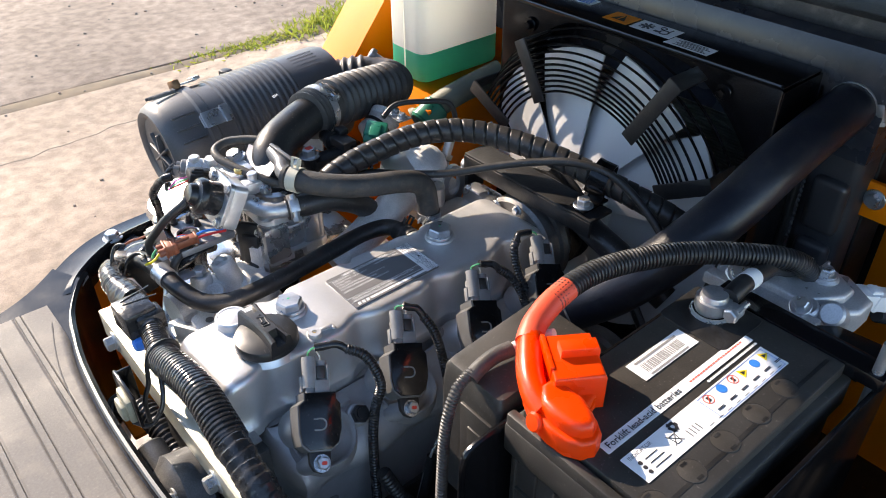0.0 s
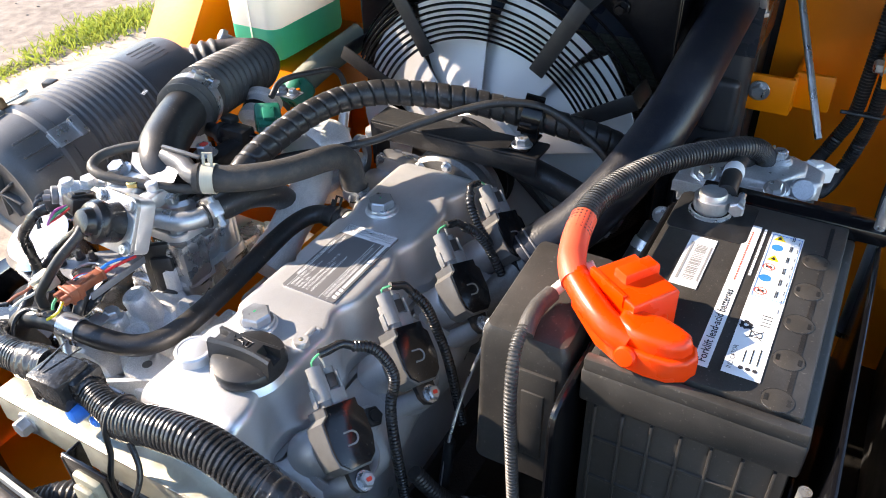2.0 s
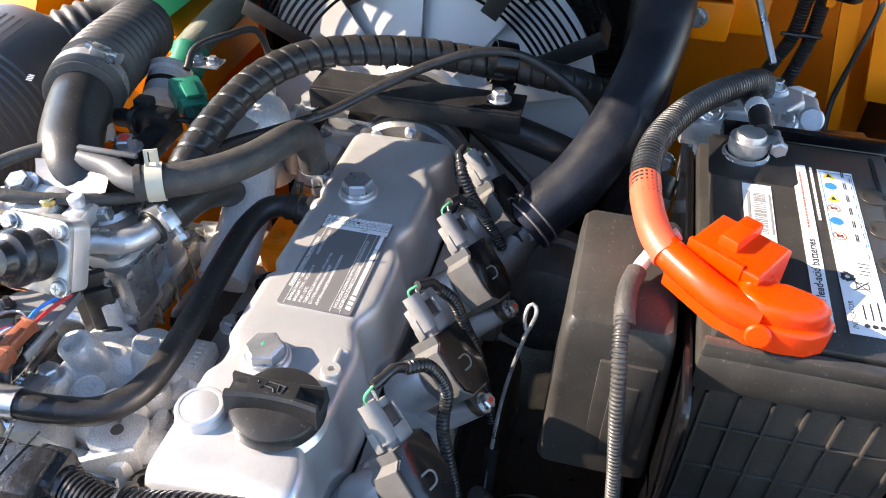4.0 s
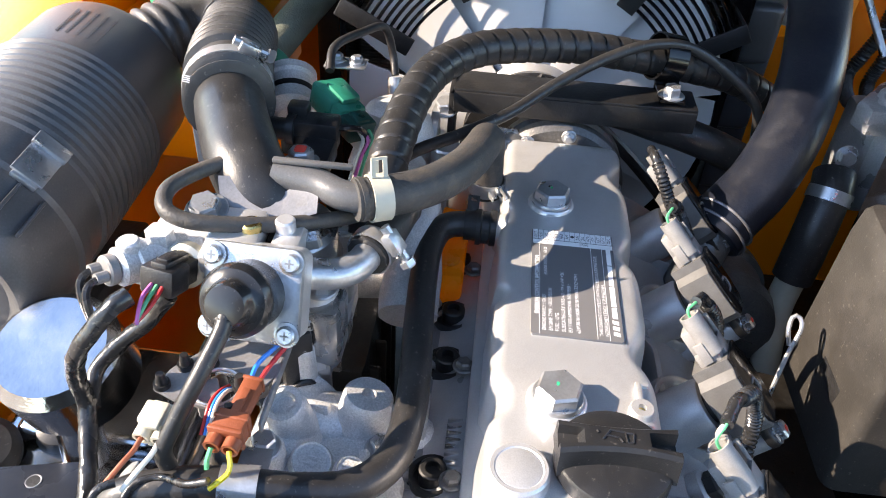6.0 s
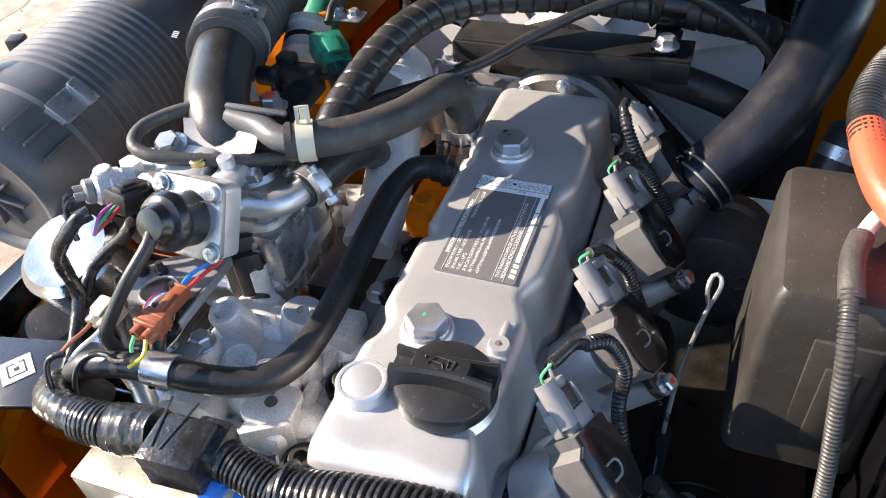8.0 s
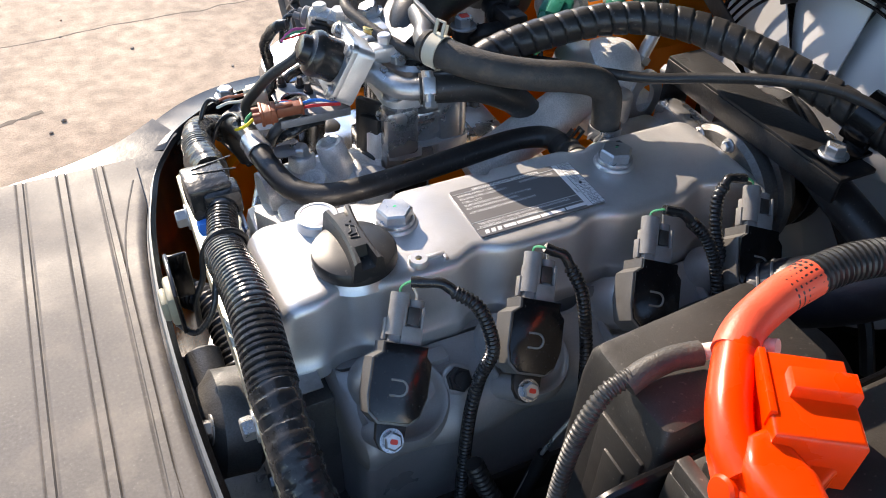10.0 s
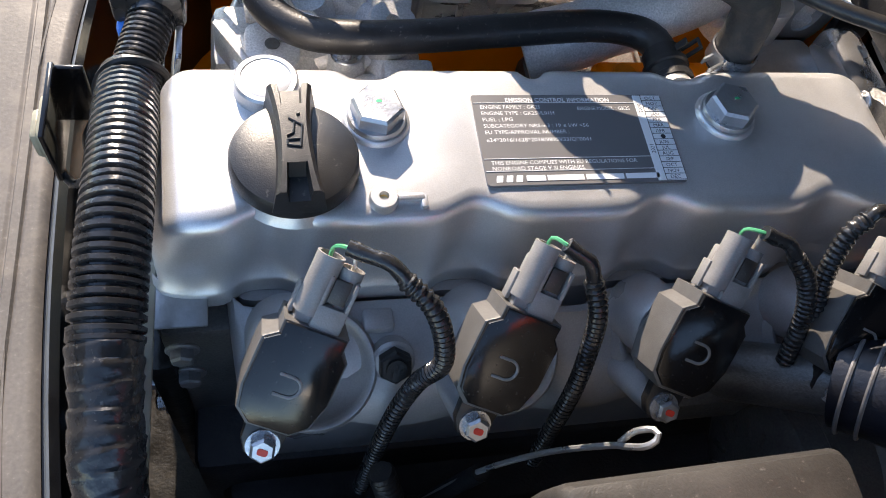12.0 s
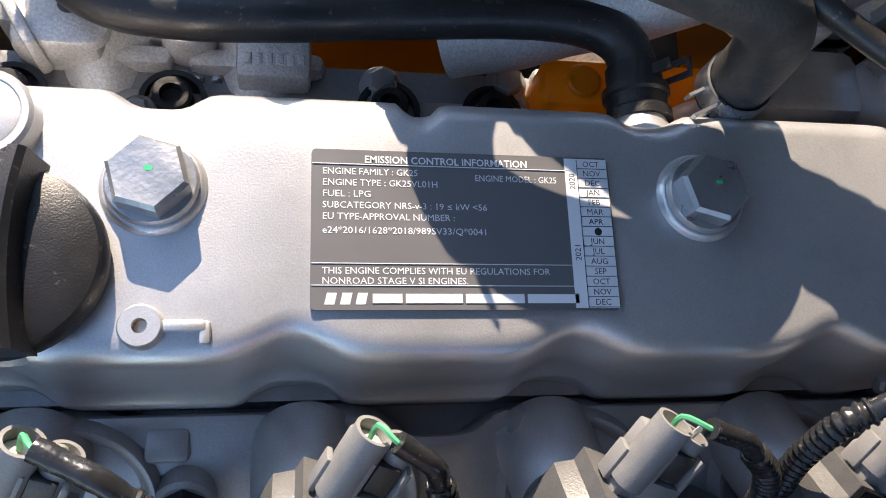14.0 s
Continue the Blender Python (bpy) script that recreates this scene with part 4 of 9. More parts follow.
def build_cover():
    t = thing("valve_cover", "matt cast aluminium valve cover with a grey emission label", "valve cover", (0.04, 0.03, -0.055))
    rings = []
    N = 130
    for i in range(N + 1):
        u = i / N
        x = COVER_X0 + (COVER_X1 - COVER_X0) * u
        # height falls off at both ends
        dl, dr = (x - COVER_X0) / 0.024, (COVER_X1 - x) / 0.034
        k = 1.0
        if dl < 1:
            k = min(k, math.sqrt(max(0, 1 - (1 - dl) ** 2.6)))
        if dr < 1:
            k = min(k, math.sqrt(max(0, 1 - (1 - dr) ** 2.2)))
        zt = -0.056 + 0.0552 * (0.30 + 0.70 * k)
        inset = 0.012 * (1 - k)
        yn, yf = near_top(x) + inset, far_top(x) - inset
        yb0, yb1 = near_foot(x) + inset * 0.7, 0.083 - inset * 0.7
        wave = 0.0
        zm = (zt - 0.056) / 2
        r = 0.009
        prof = [(yb0, -0.060), (yb0, -0.050), (yb0 + 0.001, -0.048), (yb0 + 0.0035, -0.046), (yn - 0.0075 + wave * 0.3, min(zt - 0.02, -0.032)), (yn - 0.0062 + wave * 0.25, min(zt - 0.012, -0.018))]
        for q in range(6):
            a = radians(90 * q / 5)
            prof.append((yn + r * (1 - math.cos(a)) - 0.0045, zt - r * (1 - math.sin(a)) * 0.9))
        prof += [(yn + 0.02, zt), ((yn + yf) / 2, zt + 0.0003), (yf - 0.02, zt)]
        for q in range(6):
            a = radians(90 - 90 * q / 5)
            prof.append((yf - r * (1 - math.cos(a)) + 0.003, zt - r * (1 - math.sin(a)) * 0.9))
        prof += [(yf + 0.005, -0.03), (yf + 0.006, -0.046), (yb1 - 0.001, -0.048), (yb1, -0.050), (yb1, -0.060)]
        rings.append([Vector((x, y, z)) for y, z in prof])
    body = part("body", loft(rings), M_ALU, t, sharp=60)
    # hose stub at the far side
    part("breather_neck", merge(lathe([(0.019, -0.012), (0.0170, 0.0), (0.0115, 0.008), (0.0095, 0.012), (0, 0.012)], axes((0.1215, 0.066, -0.020), (0, 1, 0.15)), 24)), M_ALU, t)
    part("hose_neck", merge(lathe([(0.017, -0.014), (0.0135, -0.004), (0.0095, 0.004), (0.0095, 0.016), (0, 0.016)], axes((0.1545, 0.080, -0.026), (0, 0.1, 1)), 24)), M_ALU, t)
    # bosses and lug
    for bx, by in ((-0.047, 0.0385), (0.1325, 0.0395)):
        part("boss", lathe([(0.0165, -0.004), (0.0158, 0.0000), (0.0150, 0.0016), (0.0140, 0.0022), (0, 0.0022)], Matrix.Translation((bx, by, 0)), 36), M_ALU, t)
    part("filler_neck", lathe([(0.0285, -0.006), (0.0250, -0.001), (0.0240, 0.0015), (0.0235, 0.0025), (0, 0.0025)], Matrix.Translation((-0.085, 0.0135, 0)), 40), M_ALU, t)
    lug = merge(lathe([(0.0022, -0.003), (0.0022, 0.0030), (0.0058, 0.0030), (0.0064, 0.0022), (0.0068, -0.003)], Matrix.Translation((-0.0478, -0.0048, 0)), 26),
                box((-0.0370, -0.0046, 0.0006), (0.015, 0.0034, 0.0032), None, 0.0011), box((-0.0300, -0.0066, 0.0002), (0.0032, 0.0070, 0.0028), None, 0.0010))
    part("lug", lug, M_ALU, t)
    part("lug_hole", lathe([(0, -0.0025), (0.0021, -0.0025), (0.0021, 0.0005)], Matrix.Translation((-0.0478, -0.0048, 0)), 16), M_BRASS, t)
    # pressed plug
    part("plug", lathe([(0.0165, -0.004), (0.0150, 0.0005), (0.0147, 0.0056), (0.0136, 0.0068), (0.0118, 0.0068), (0.0112, 0.0063), (0.0104, 0.0066), (0, 0.0068)], Matrix.Translation((-0.0955, 0.0575, 0)), 36), M_ALU, t)
    # hexagon bolts with paint marks
    for bx, by in ((-0.047, 0.0385), (0.1325, 0.0395)):
        bo = part("bolt", merge(lathe([(0.0138, 0.0020), (0.0138, 0.0034), (0.0130, 0.0046), (0, 0.0046)], Matrix.Translation((bx, by, 0)), 28),
                                hexa((bx, by, 0.0044), (0, 0, 1), 0.0124, 0.0078, cham=0.0014)), M_ZINC, t, "zinc-plated hexagon bolt")
        part("paint_mark", prism(rounded(0.0026, 0.0014, 0.0006, 2), 0.01218, 0.01232, Matrix.Translation((bx + 0.0005, by + 0.001, 0))), M_PAINT_MARK, bo, "green paint mark")
    for x in (-0.135, -0.065, 0.02, 0.115, 0.2):
        part("flange_screw", bolt_mesh((x, 0.088, -0.054), (0, 0, 1), 0.005, 0.004, 0.0070), M_ALU_MOTTLED, t)
    build_label(t)
    return t


def build_label(cover):
    """The emission label: 99 by 52 mm, lettering where it can be read."""
    W, H = 0.0992, 0.0523
    m0 = Matrix.Translation((0, 0, 0.0004))
    lb = part("label", prism([(x + W / 2, y + H / 2) for x, y in rounded(W, H, 0.0016)], -0.0012, 0.0003, m0), M_LABEL_GREY, cover, "dark grey emission label with white lettering")
    m = Matrix.Translation((0, 0, 0.00085))

    def px(x, y):
        return (x - 548) / 546 * W, (547 - y) / 278 * H
    txt = []
    rows = ((292, "EMISSION CONTROL INFORMATION", 640, 0.00345, 0.00006), (314, "ENGINE FAMILY : GK25", 567, 0.0031, 0), (334, "ENGINE TYPE : GK25VL01H", 567, 0.0031, 0), (354, "FUEL : LPG", 567, 0.0031, 0),
            (374, "SUBCATEGORY NRS-v-3 : 19 \u2264 kW <56", 567, 0.0031, 0), (394, "EU TYPE-APPROVAL NUMBER :", 567, 0.0031, 0), (418, "e24*2016/1628*2018/989SV33/Q*0041", 567, 0.0031, 0),
            (320, "ENGINE MODEL : GK25", 838, 0.0031, 0), (487, "THIS ENGINE COMPLIES WITH EU REGULATIONS FOR", 567, 0.0030, 0), (504, "NONROAD STAGE V SI ENGINES.", 567, 0.0030, 0))
    target = {0: 936 - 640, 1: 733 - 567, 2: 768 - 567, 3: 649 - 567, 4: 857 - 567, 5: 797 - 567, 6: 853 - 567, 7: 990 - 838, 8: 966 - 567, 9: 816 - 567}
    for i, (y, s, x, size, bold) in enumerate(rows):
        u, v = px(x, y)
        w = words(s, size, Matrix(), bold=bold)
        wide = max(p.co.x for p in w.verts) - min(p.co.x for p in w.verts)
        bmesh.ops.transform(w, matrix=Matrix.Translation((u, v, 0.00085)) @ Matrix.Diagonal((target[i] / 546 * W / wide, 1, 1, 1)), verts=w.verts)
        txt.append(w)
    part("lettering", merge(*txt), M_PRINT_WHITE, lb)
    rules = []
    for y in (296, 470, 507):
        u0, v0 = px(550, y)
        u1, _ = px(1018, y)
        rules.append(plate(u0, v0, u1, v0 + 0.00022, m0, 0.0004))
    for r in rules:
        part("rule", r, M_PRINT_WHITE, lb)
    # company mark and name, as plain shapes
    bars = []
    u0, v0 = px(567, 538)
    for k in range(3):
        bars.append(prism([(u0 + 0.0047 * k + 0.0008, v0), (u0 + 0.0047 * k + 0.0038, v0), (u0 + 0.0047 * k + 0.0046, v0 + 0.0036), (u0 + 0.0047 * k + 0.0016, v0 + 0.0036)], 0.0007, 0.00085))
    for a, c in ((652, 702), (708, 806), (812, 916), (922, 1016)):
        u, v = px(a, 536)
        u2, _ = px(c, 536)
        bars.append(plate(u, v, u2, v + 0.0029, m0, 0.0004))
    part("company_mark", merge(*bars), M_PRINT_WHITE, lb)
    # month table
    u0, v0 = px(1009, 546)
    strip = part("month_table", plate(u0, v0 + 0.0003, W - 0.0006, H - 0.0006, m0, 0.0004), M_LABEL_WHITE, lb, "white month table punched at one month")
    months = "OCT NOV DEC JAN FEB MAR APR MAY JUN JUL AUG SEP OCT NOV DEC".split()
    inner = []
    uc, _ = px(1032, 0)
    rowh = (H - 0.0015) / 15
    for i, s in enumerate(months):
        v = H - 0.0008 - rowh * (i + 1)
        if s != "MAY":
            inner.append(words(s, 0.0028, Matrix.Translation(((uc + W - 0.001) / 2, v + 0.0008, 0.00105)), "CENTER"))
        inner.append(plate(uc, v, W - 0.0008, v + 0.00016, m0, 0.00062))
    inner.append(plate(uc, 0.0006, uc + 0.00018, H - 0.0008, m0, 0.00062))
    for s, v in (("2020", 0.0435), ("2021", 0.019)):
        inner.append(words(s, 0.0029, Matrix.Translation((uc - 0.0010, v, 0.00105)) @ Matrix.Rotation(radians(90), 4, "Z"), "CENTER"))
    inner.append(lathe([(0, 0.00066), (0.0013, 0.00066), (0.0013, 0.00105), (0, 0.00105)], Matrix.Translation(((uc + W) / 2, H - 0.0008 - rowh * 7.5, 0)), 12))
    part("month_print", merge(*inner), M_PRINT_BLACK, strip)


def build_oil_cap():
    c = Vector((-0.085, 0.0135, 0.0024))
    t = thing("oil_filler_cap", "black grained plastic oil filler cap with raised grip", "oil cap", c)
    m = Matrix.Translation(c) @ Matrix.Rotation(radians(2), 4, "Z") @ Matrix.Diagonal((0.85, 0.85, 0.92, 1))
    part("disc", lathe([(0.0310, -0.0018), (0.0330, -0.0004), (0.0325, 0.0060), (0.0312, 0.0080), (0.026, 0.0098), (0.014, 0.0112), (0, 0.0116)], m, 60), M_CAP, t)
    # grip: a bar across the disc, waisted, hollowed at both ends
    rings = []
    for i in range(25):
        u = -1 + 2 * i / 24
        y = 0.0325 * u
        w = 0.0082 + 0.0030 * u * u
        top = 0.0225 - 0.0010 * u * u - (0.010 * max(0, abs(u) - 0.86) / 0.14) ** 1.0 * 0.0
        dip = 0.0055 if u > 0.66 else 0.0
        dip = 0.008 if u < -0.55 else dip
        prof = [(-w - 0.0022, 0.004), (-w - 0.0006, 0.014), (-w, top - 0.002), (-w + 0.002, top), (-w * 0.55, top), (-w * 0.45, top - dip), (w * 0.45, top - dip), (w * 0.55, top), (w - 0.002, top), (w, top - 0.002), (w + 0.0006, 0.014), (w + 0.0022, 0.004)]
        rings.append([m @ Vector((x, y, z)) for x, z in prof])
    part("grip", loft(rings), M_CAP, t, sharp=30)
    # raised oil-can sign
    z = 0.0227
    mi = m @ Matrix.Translation((0, 0.001, z))
    sign = []
    for pts in ([(-0.0035, -0.0075), (0.0025, -0.0085)], [(0.0025, -0.0085), (0.0042, 0.004)], [(0.0042, 0.004), (-0.002, 0.0085)], [(-0.0035, -0.0075), (-0.0035, -0.0045), (0.0035, -0.004)], [(-0.0035, -0.002), (-0.0005, -0.0005), (0.0005, 0.006)], [(0.002, 0.0105), (0.0035, 0.0112)]):
        P = [mi @ Vector((x, y, 0)) for x, y in pts]
        for a, b2 in zip(P, P[1:]):
            sign.append(rod(a, b2, 0.00055, seg=6))
    part("oil_can_sign", merge(*sign), M_PLASTIC, t)


build_cover()
build_oil_cap()

# coil frame: u along the coil towards its connector, n outwards from its face
COIL_U = Vector((0.035, 0.054, 0.052)).normalized()
COIL_N = Vector((0.0, -0.694, 0.720)).normalized()
COIL_W = COIL_U.cross(COIL_N).normalized()
COIL_XS = (-0.0915, -0.0005, 0.0900, 0.1775)


def coil_pose(x):
    o = Vector((x, -0.0795, -0.0205))
    return Matrix.Translation(o) @ Matrix((COIL_W, COIL_U, COIL_N)).transposed().to_4x4()


def build_head():
    t = thing("cylinder_head", "grey cast aluminium cylinder head with coil wells", "cylinder head", (0.04, 0.0, -0.16))
    rings = []
    N = 90
    for i in range(N + 1):
        x = -0.119 + 0.369 * i / N
        k = 1.0
        e = min((x + 0.119) / 0.012, (0.250 - x) / 0.012, 1.0)
        k = 1 - 0.012 * (1 - math.sqrt(max(0, 1 - (1 - e) ** 2))) / 0.012 * 0.6
        y0 = -0.0755 + 0.003 * math.cos((x + 0.0915 - 0.012) / 0.0905 * 2 * math.pi)
        yl = -0.0255 - 0.0095 / (1 + math.exp(-(x - 0.004) / 0.003)) / (1 + math.exp((x - 0.066) / 0.003))
        prof = [(0.112, -0.20), (0.112, -0.078), (0.106, -0.070), (0.084, -0.0605), (-0.0215, -0.0605), (-0.0220, -0.088), (yl + 0.0005, -0.088), (yl, -0.0590), (yl - 0.001, -0.0575), (yl - 0.004, -0.0575), (-0.043, -0.063), (-0.056, -0.070), (y0 + 0.008, -0.0790), (y0 + 0.002, -0.088), (y0, -0.095), (y0 + 0.004, -0.108), (-0.064, -0.112), (-0.062, -0.20)]
        rings.append([Vector((x, 0.01 + (y - 0.01) * k, z)) for y, z in prof])
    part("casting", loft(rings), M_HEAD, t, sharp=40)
    for x in COIL_XS:
        m = coil_pose(x)
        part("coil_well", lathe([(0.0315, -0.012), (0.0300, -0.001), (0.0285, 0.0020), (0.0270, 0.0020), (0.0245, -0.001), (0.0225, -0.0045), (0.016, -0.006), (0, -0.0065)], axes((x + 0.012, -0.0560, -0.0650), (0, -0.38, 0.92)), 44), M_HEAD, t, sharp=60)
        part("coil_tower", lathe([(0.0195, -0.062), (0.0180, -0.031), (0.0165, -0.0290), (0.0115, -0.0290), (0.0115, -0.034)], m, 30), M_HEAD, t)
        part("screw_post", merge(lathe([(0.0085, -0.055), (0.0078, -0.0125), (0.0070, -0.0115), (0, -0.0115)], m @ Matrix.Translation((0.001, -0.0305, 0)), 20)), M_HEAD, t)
    # plugged oilway boss between the first wells
    nn = COIL_N
    p = Vector((-0.042, -0.059, -0.061))
    part("oilway_boss", merge(rod(p - nn * 0.03, p - nn * 0.003, 0.0105, seg=22, bev=0.0015), box((-0.048, -0.036, -0.060), (0.015, 0.012, 0.006), None, 0.002)), M_HEAD, t)
    part("oilway_plug", merge(hexa(p - nn * 0.003, nn, 0.0085, 0.007), rod(p, p + nn * 0.0065, 0.005, seg=14)), M_BLACK_MATT, t)
    # far flange with head bolts and casting ribs
    part("far_flange", box((0.03, 0.104, -0.0755), (0.36, 0.036, 0.010), None, 0.003), M_STEEL_GREY, t)
    for x in (-0.115, -0.0545, 0.0325, 0.0775, 0.135):
        part("head_bolt", merge(lathe([(0.0135, -0.071), (0.0135, -0.0640), (0.0112, -0.0640), (0.0112, -0.0695), (0, -0.0695)], Matrix.Translation((x, 0.099, 0)), 24), lathe([(0.0080, -0.070), (0.0080, -0.0590), (0.0070, -0.0580), (0.0045, -0.0580), (0.0045, -0.0630), (0, -0.0630)], Matrix.Translation((x, 0.099, 0)), 18)), M_BLACK_MATT, t)
    part("cast_marks", merge(*[box((-0.060 + 0.0072 * i, 0.113, -0.0702), (0.0045, 0.0052, 0.0012), None, 0.0003) for i in range(6)]), M_ALU_DARK, t, "raised cast characters as bars")
    for i in range(16):
        x = -0.135 + 0.0048 * (i % 8) + (0.085 if i > 7 else 0)
        part("rib", box((x, 0.088, -0.067), (0.0018, 0.012, 0.012), None, 0.0005), M_ALU_DARK, t)
    b = thing("engine_block", "dark cast engine block below the head", "engine block", (0.04, 0.0, -0.40))
    part("casting", merge(box((0.045, 0.012, -0.29), (0.385, 0.16, 0.20), None, 0.008), box((0.045, -0.05, -0.30), (0.36, 0.10, 0.14), None, 0.02)), M_IRON, b)
    part("side_pan", box((0.05, -0.07, -0.26), (0.30, 0.02, 0.05), None, 0.006), M_DEEP_DARK, b)
    for x in (-0.12, -0.03, 0.06, 0.15):
        part("core_plug", lathe([(0.020, 0), (0.020, 0.003), (0.016, 0.004), (0.015, 0.002), (0, 0.002)], axes((x, -0.1005, -0.285), (0, -1, 0)), 26), M_IRON, b)
    # timing end plate
    part("front_plate", box((-0.155, 0.04, -0.22), (0.016, 0.15, 0.22), None, 0.006), M_DEEP_DARK, b, "dark end plate")
    part("end_housing", box((-0.134, 0.035, -0.145), (0.036, 0.130, 0.14), None, 0.005), M_ALU_MOTTLED, b, "dark aluminium end housing")
    for z in (-0.0947, -0.1276):
        part("housing_bolt", bolt_mesh((-0.1424, -0.0300, z), (0, -1, 0), 0.0062, 0.006, 0.0085), M_STEEL_GREY, b)
    for y, z in ((-0.02, -0.16), (-0.02, -0.20), (0.05, -0.15), (0.09, -0.20)):
        part("plate_bolt", bolt_mesh((-0.163, y, z), (-1, 0, 0), 0.0065, 0.006, 0.009), M_ZINC, b)


build_head()


def build_coils():
    m = coil_pose(COIL_XS[0])
    t = thing("ignition_coil", "black ignition coil with a light grey plug", "ignition coil", group="ignition coils along the head", m=m)
    out = [(-0.0165, -0.016), (-0.010, -0.0215), (0.0085, -0.0215), (0.0150, -0.016), (0.0185, -0.004), (0.0185, 0.016), (0.0150, 0.020), (0.0150, 0.026), (-0.0130, 0.026), (-0.0130, 0.020), (-0.0185, 0.016), (-0.0185, -0.006)]
    part("base", prism(out, -0.024, -0.0018, None, 0.0012), M_COIL, t, "dusty dark grey moulded coil base")
    part("face", prism([(x * 0.94, y * 0.955 + 0.0006) for x, y in out], -0.0022, 0.0, None, 0.0009), M_GLOSS, t, "smooth black coil face")
    arc = [(0.0045 * math.cos(radians(a)), 0.0045 * math.sin(radians(a))) for a in range(180, 361, 20)]
    pts = [(-0.0045, 0.0058)] + arc + [(0.0045, 0.0058)]
    P = [Vector((-y, x, 0.0001)) for x, y in pts]
    part("mark", merge(*[rod(a, b, 0.00075, seg=6) for a, b in zip(P, P[1:])]), M_GREY_PLASTIC, t, "moulded u-shaped mark")
    part("stem", rod((0, 0.000, -0.050), (0, 0.000, -0.022), 0.0105, seg=22, bev=0.002), M_RUBBER, t, "black rubber coil stem")
    part("tab", prism([(-0.0095, -0.018), (0.0095, -0.018), (0.0088, -0.031), (0.006, -0.0365), (0.001, -0.0385), (-0.005, -0.0365), (-0.0085, -0.031)], -0.0120, -0.0070, None, 0.001), M_PLASTIC, t)
    bo = part("bolt", merge(lathe([(0, -0.0072), (0.0072, -0.0072), (0.0072, -0.0058), (0, -0.0058)], Matrix.Translation((0.001, -0.0305, 0)), 20), hexa((0.001, -0.0305, -0.006), (0, 0, 1), 0.0058, 0.0058)), M_ZINC, t, "small zinc-plated bolt")
    part("paint_mark", prism(rounded(0.0045, 0.003, 0.001, 2), -0.0002, 0.0001, Matrix.Translation((0.001, -0.0305, 0))), M_RED_MARK, bo, "red paint mark")
    def sleeve(x, z, r, y0, y1):
        return lathe([(0, y0), (r, y0), (r, y1), (r - 0.0012, y1), (r - 0.0012, y1 - 0.006), (0, y1 - 0.006)], axes((x, 0, z), (0, 1, 0), (1, 0, 0)), 20)

    plug = part("plug", box((0.0002, 0.0400, -0.0140), (0.0170, 0.016, 0.0090), None, 0.0012), M_GREY_PLASTIC, t, "light grey connector plug")
    part("collar", box((0.0008, 0.0290, -0.0118), (0.0205, 0.010, 0.0140), None, 0.0018), M_GREY_PLASTIC, plug)
    part("wire_sleeve", sleeve(-0.0052, -0.0080, 0.0060, 0.030, 0.0555), M_GREY_PLASTIC, plug)
    part("wire_sleeve", sleeve(0.0056, -0.0105, 0.0054, 0.030, 0.0525), M_GREY_PLASTIC, plug)
    part("front_pad", box((0.0036, 0.0300, -0.0050), (0.0130, 0.012, 0.0050), None, 0.0008), M_GREY_PLASTIC, plug)
    for rx, rz, rw, rh in ((-0.0020, -0.0055, 0.0018, 0.0056), (0.0092, -0.0060, 0.0018, 0.0066), (-0.0112, -0.0120, 0.0020, 0.0060)):
        part("rail", box((rx, 0.0335 if rx < -0.01 else 0.0420, rz), (rw, 0.013, rh), None, 0.0005), M_GREY_PLASTIC, plug)
    part("latch", merge(box((0.0036, 0.0425, -0.0058), (0.0074, 0.0105, 0.0040), None, 0.0006)), M_PLASTIC_DUSTY, plug, "dark latch in the connector")
    part("seal", merge(rod((-0.0052, 0.0490, -0.0080), (-0.0052, 0.0515, -0.0080), 0.0044, seg=14), rod((0.0056, 0.0460, -0.0105), (0.0056, 0.0485, -0.0105), 0.0038, seg=14)), M_WIRE_WHITE, plug)
    for x in COIL_XS[1:]:
        copy_thing(t, coil_pose(x))


build_coils()


def cable(name, label, pts, r, mat, pitch=0.0, depth=0.18, seg=12, step=None, shape=None):
    """A bare or corrugated cable, one mesh."""
    if pitch:
        b = tube(pts, r, seg, pitch / 4, ribs(pitch, depth))
    else:
        b = tube(pts, r, seg, step or max(0.003, r * 0.6), shape)
    return solid(name, b, mat, label, "cable" if r < 0.008 else "hose", sharp=50)


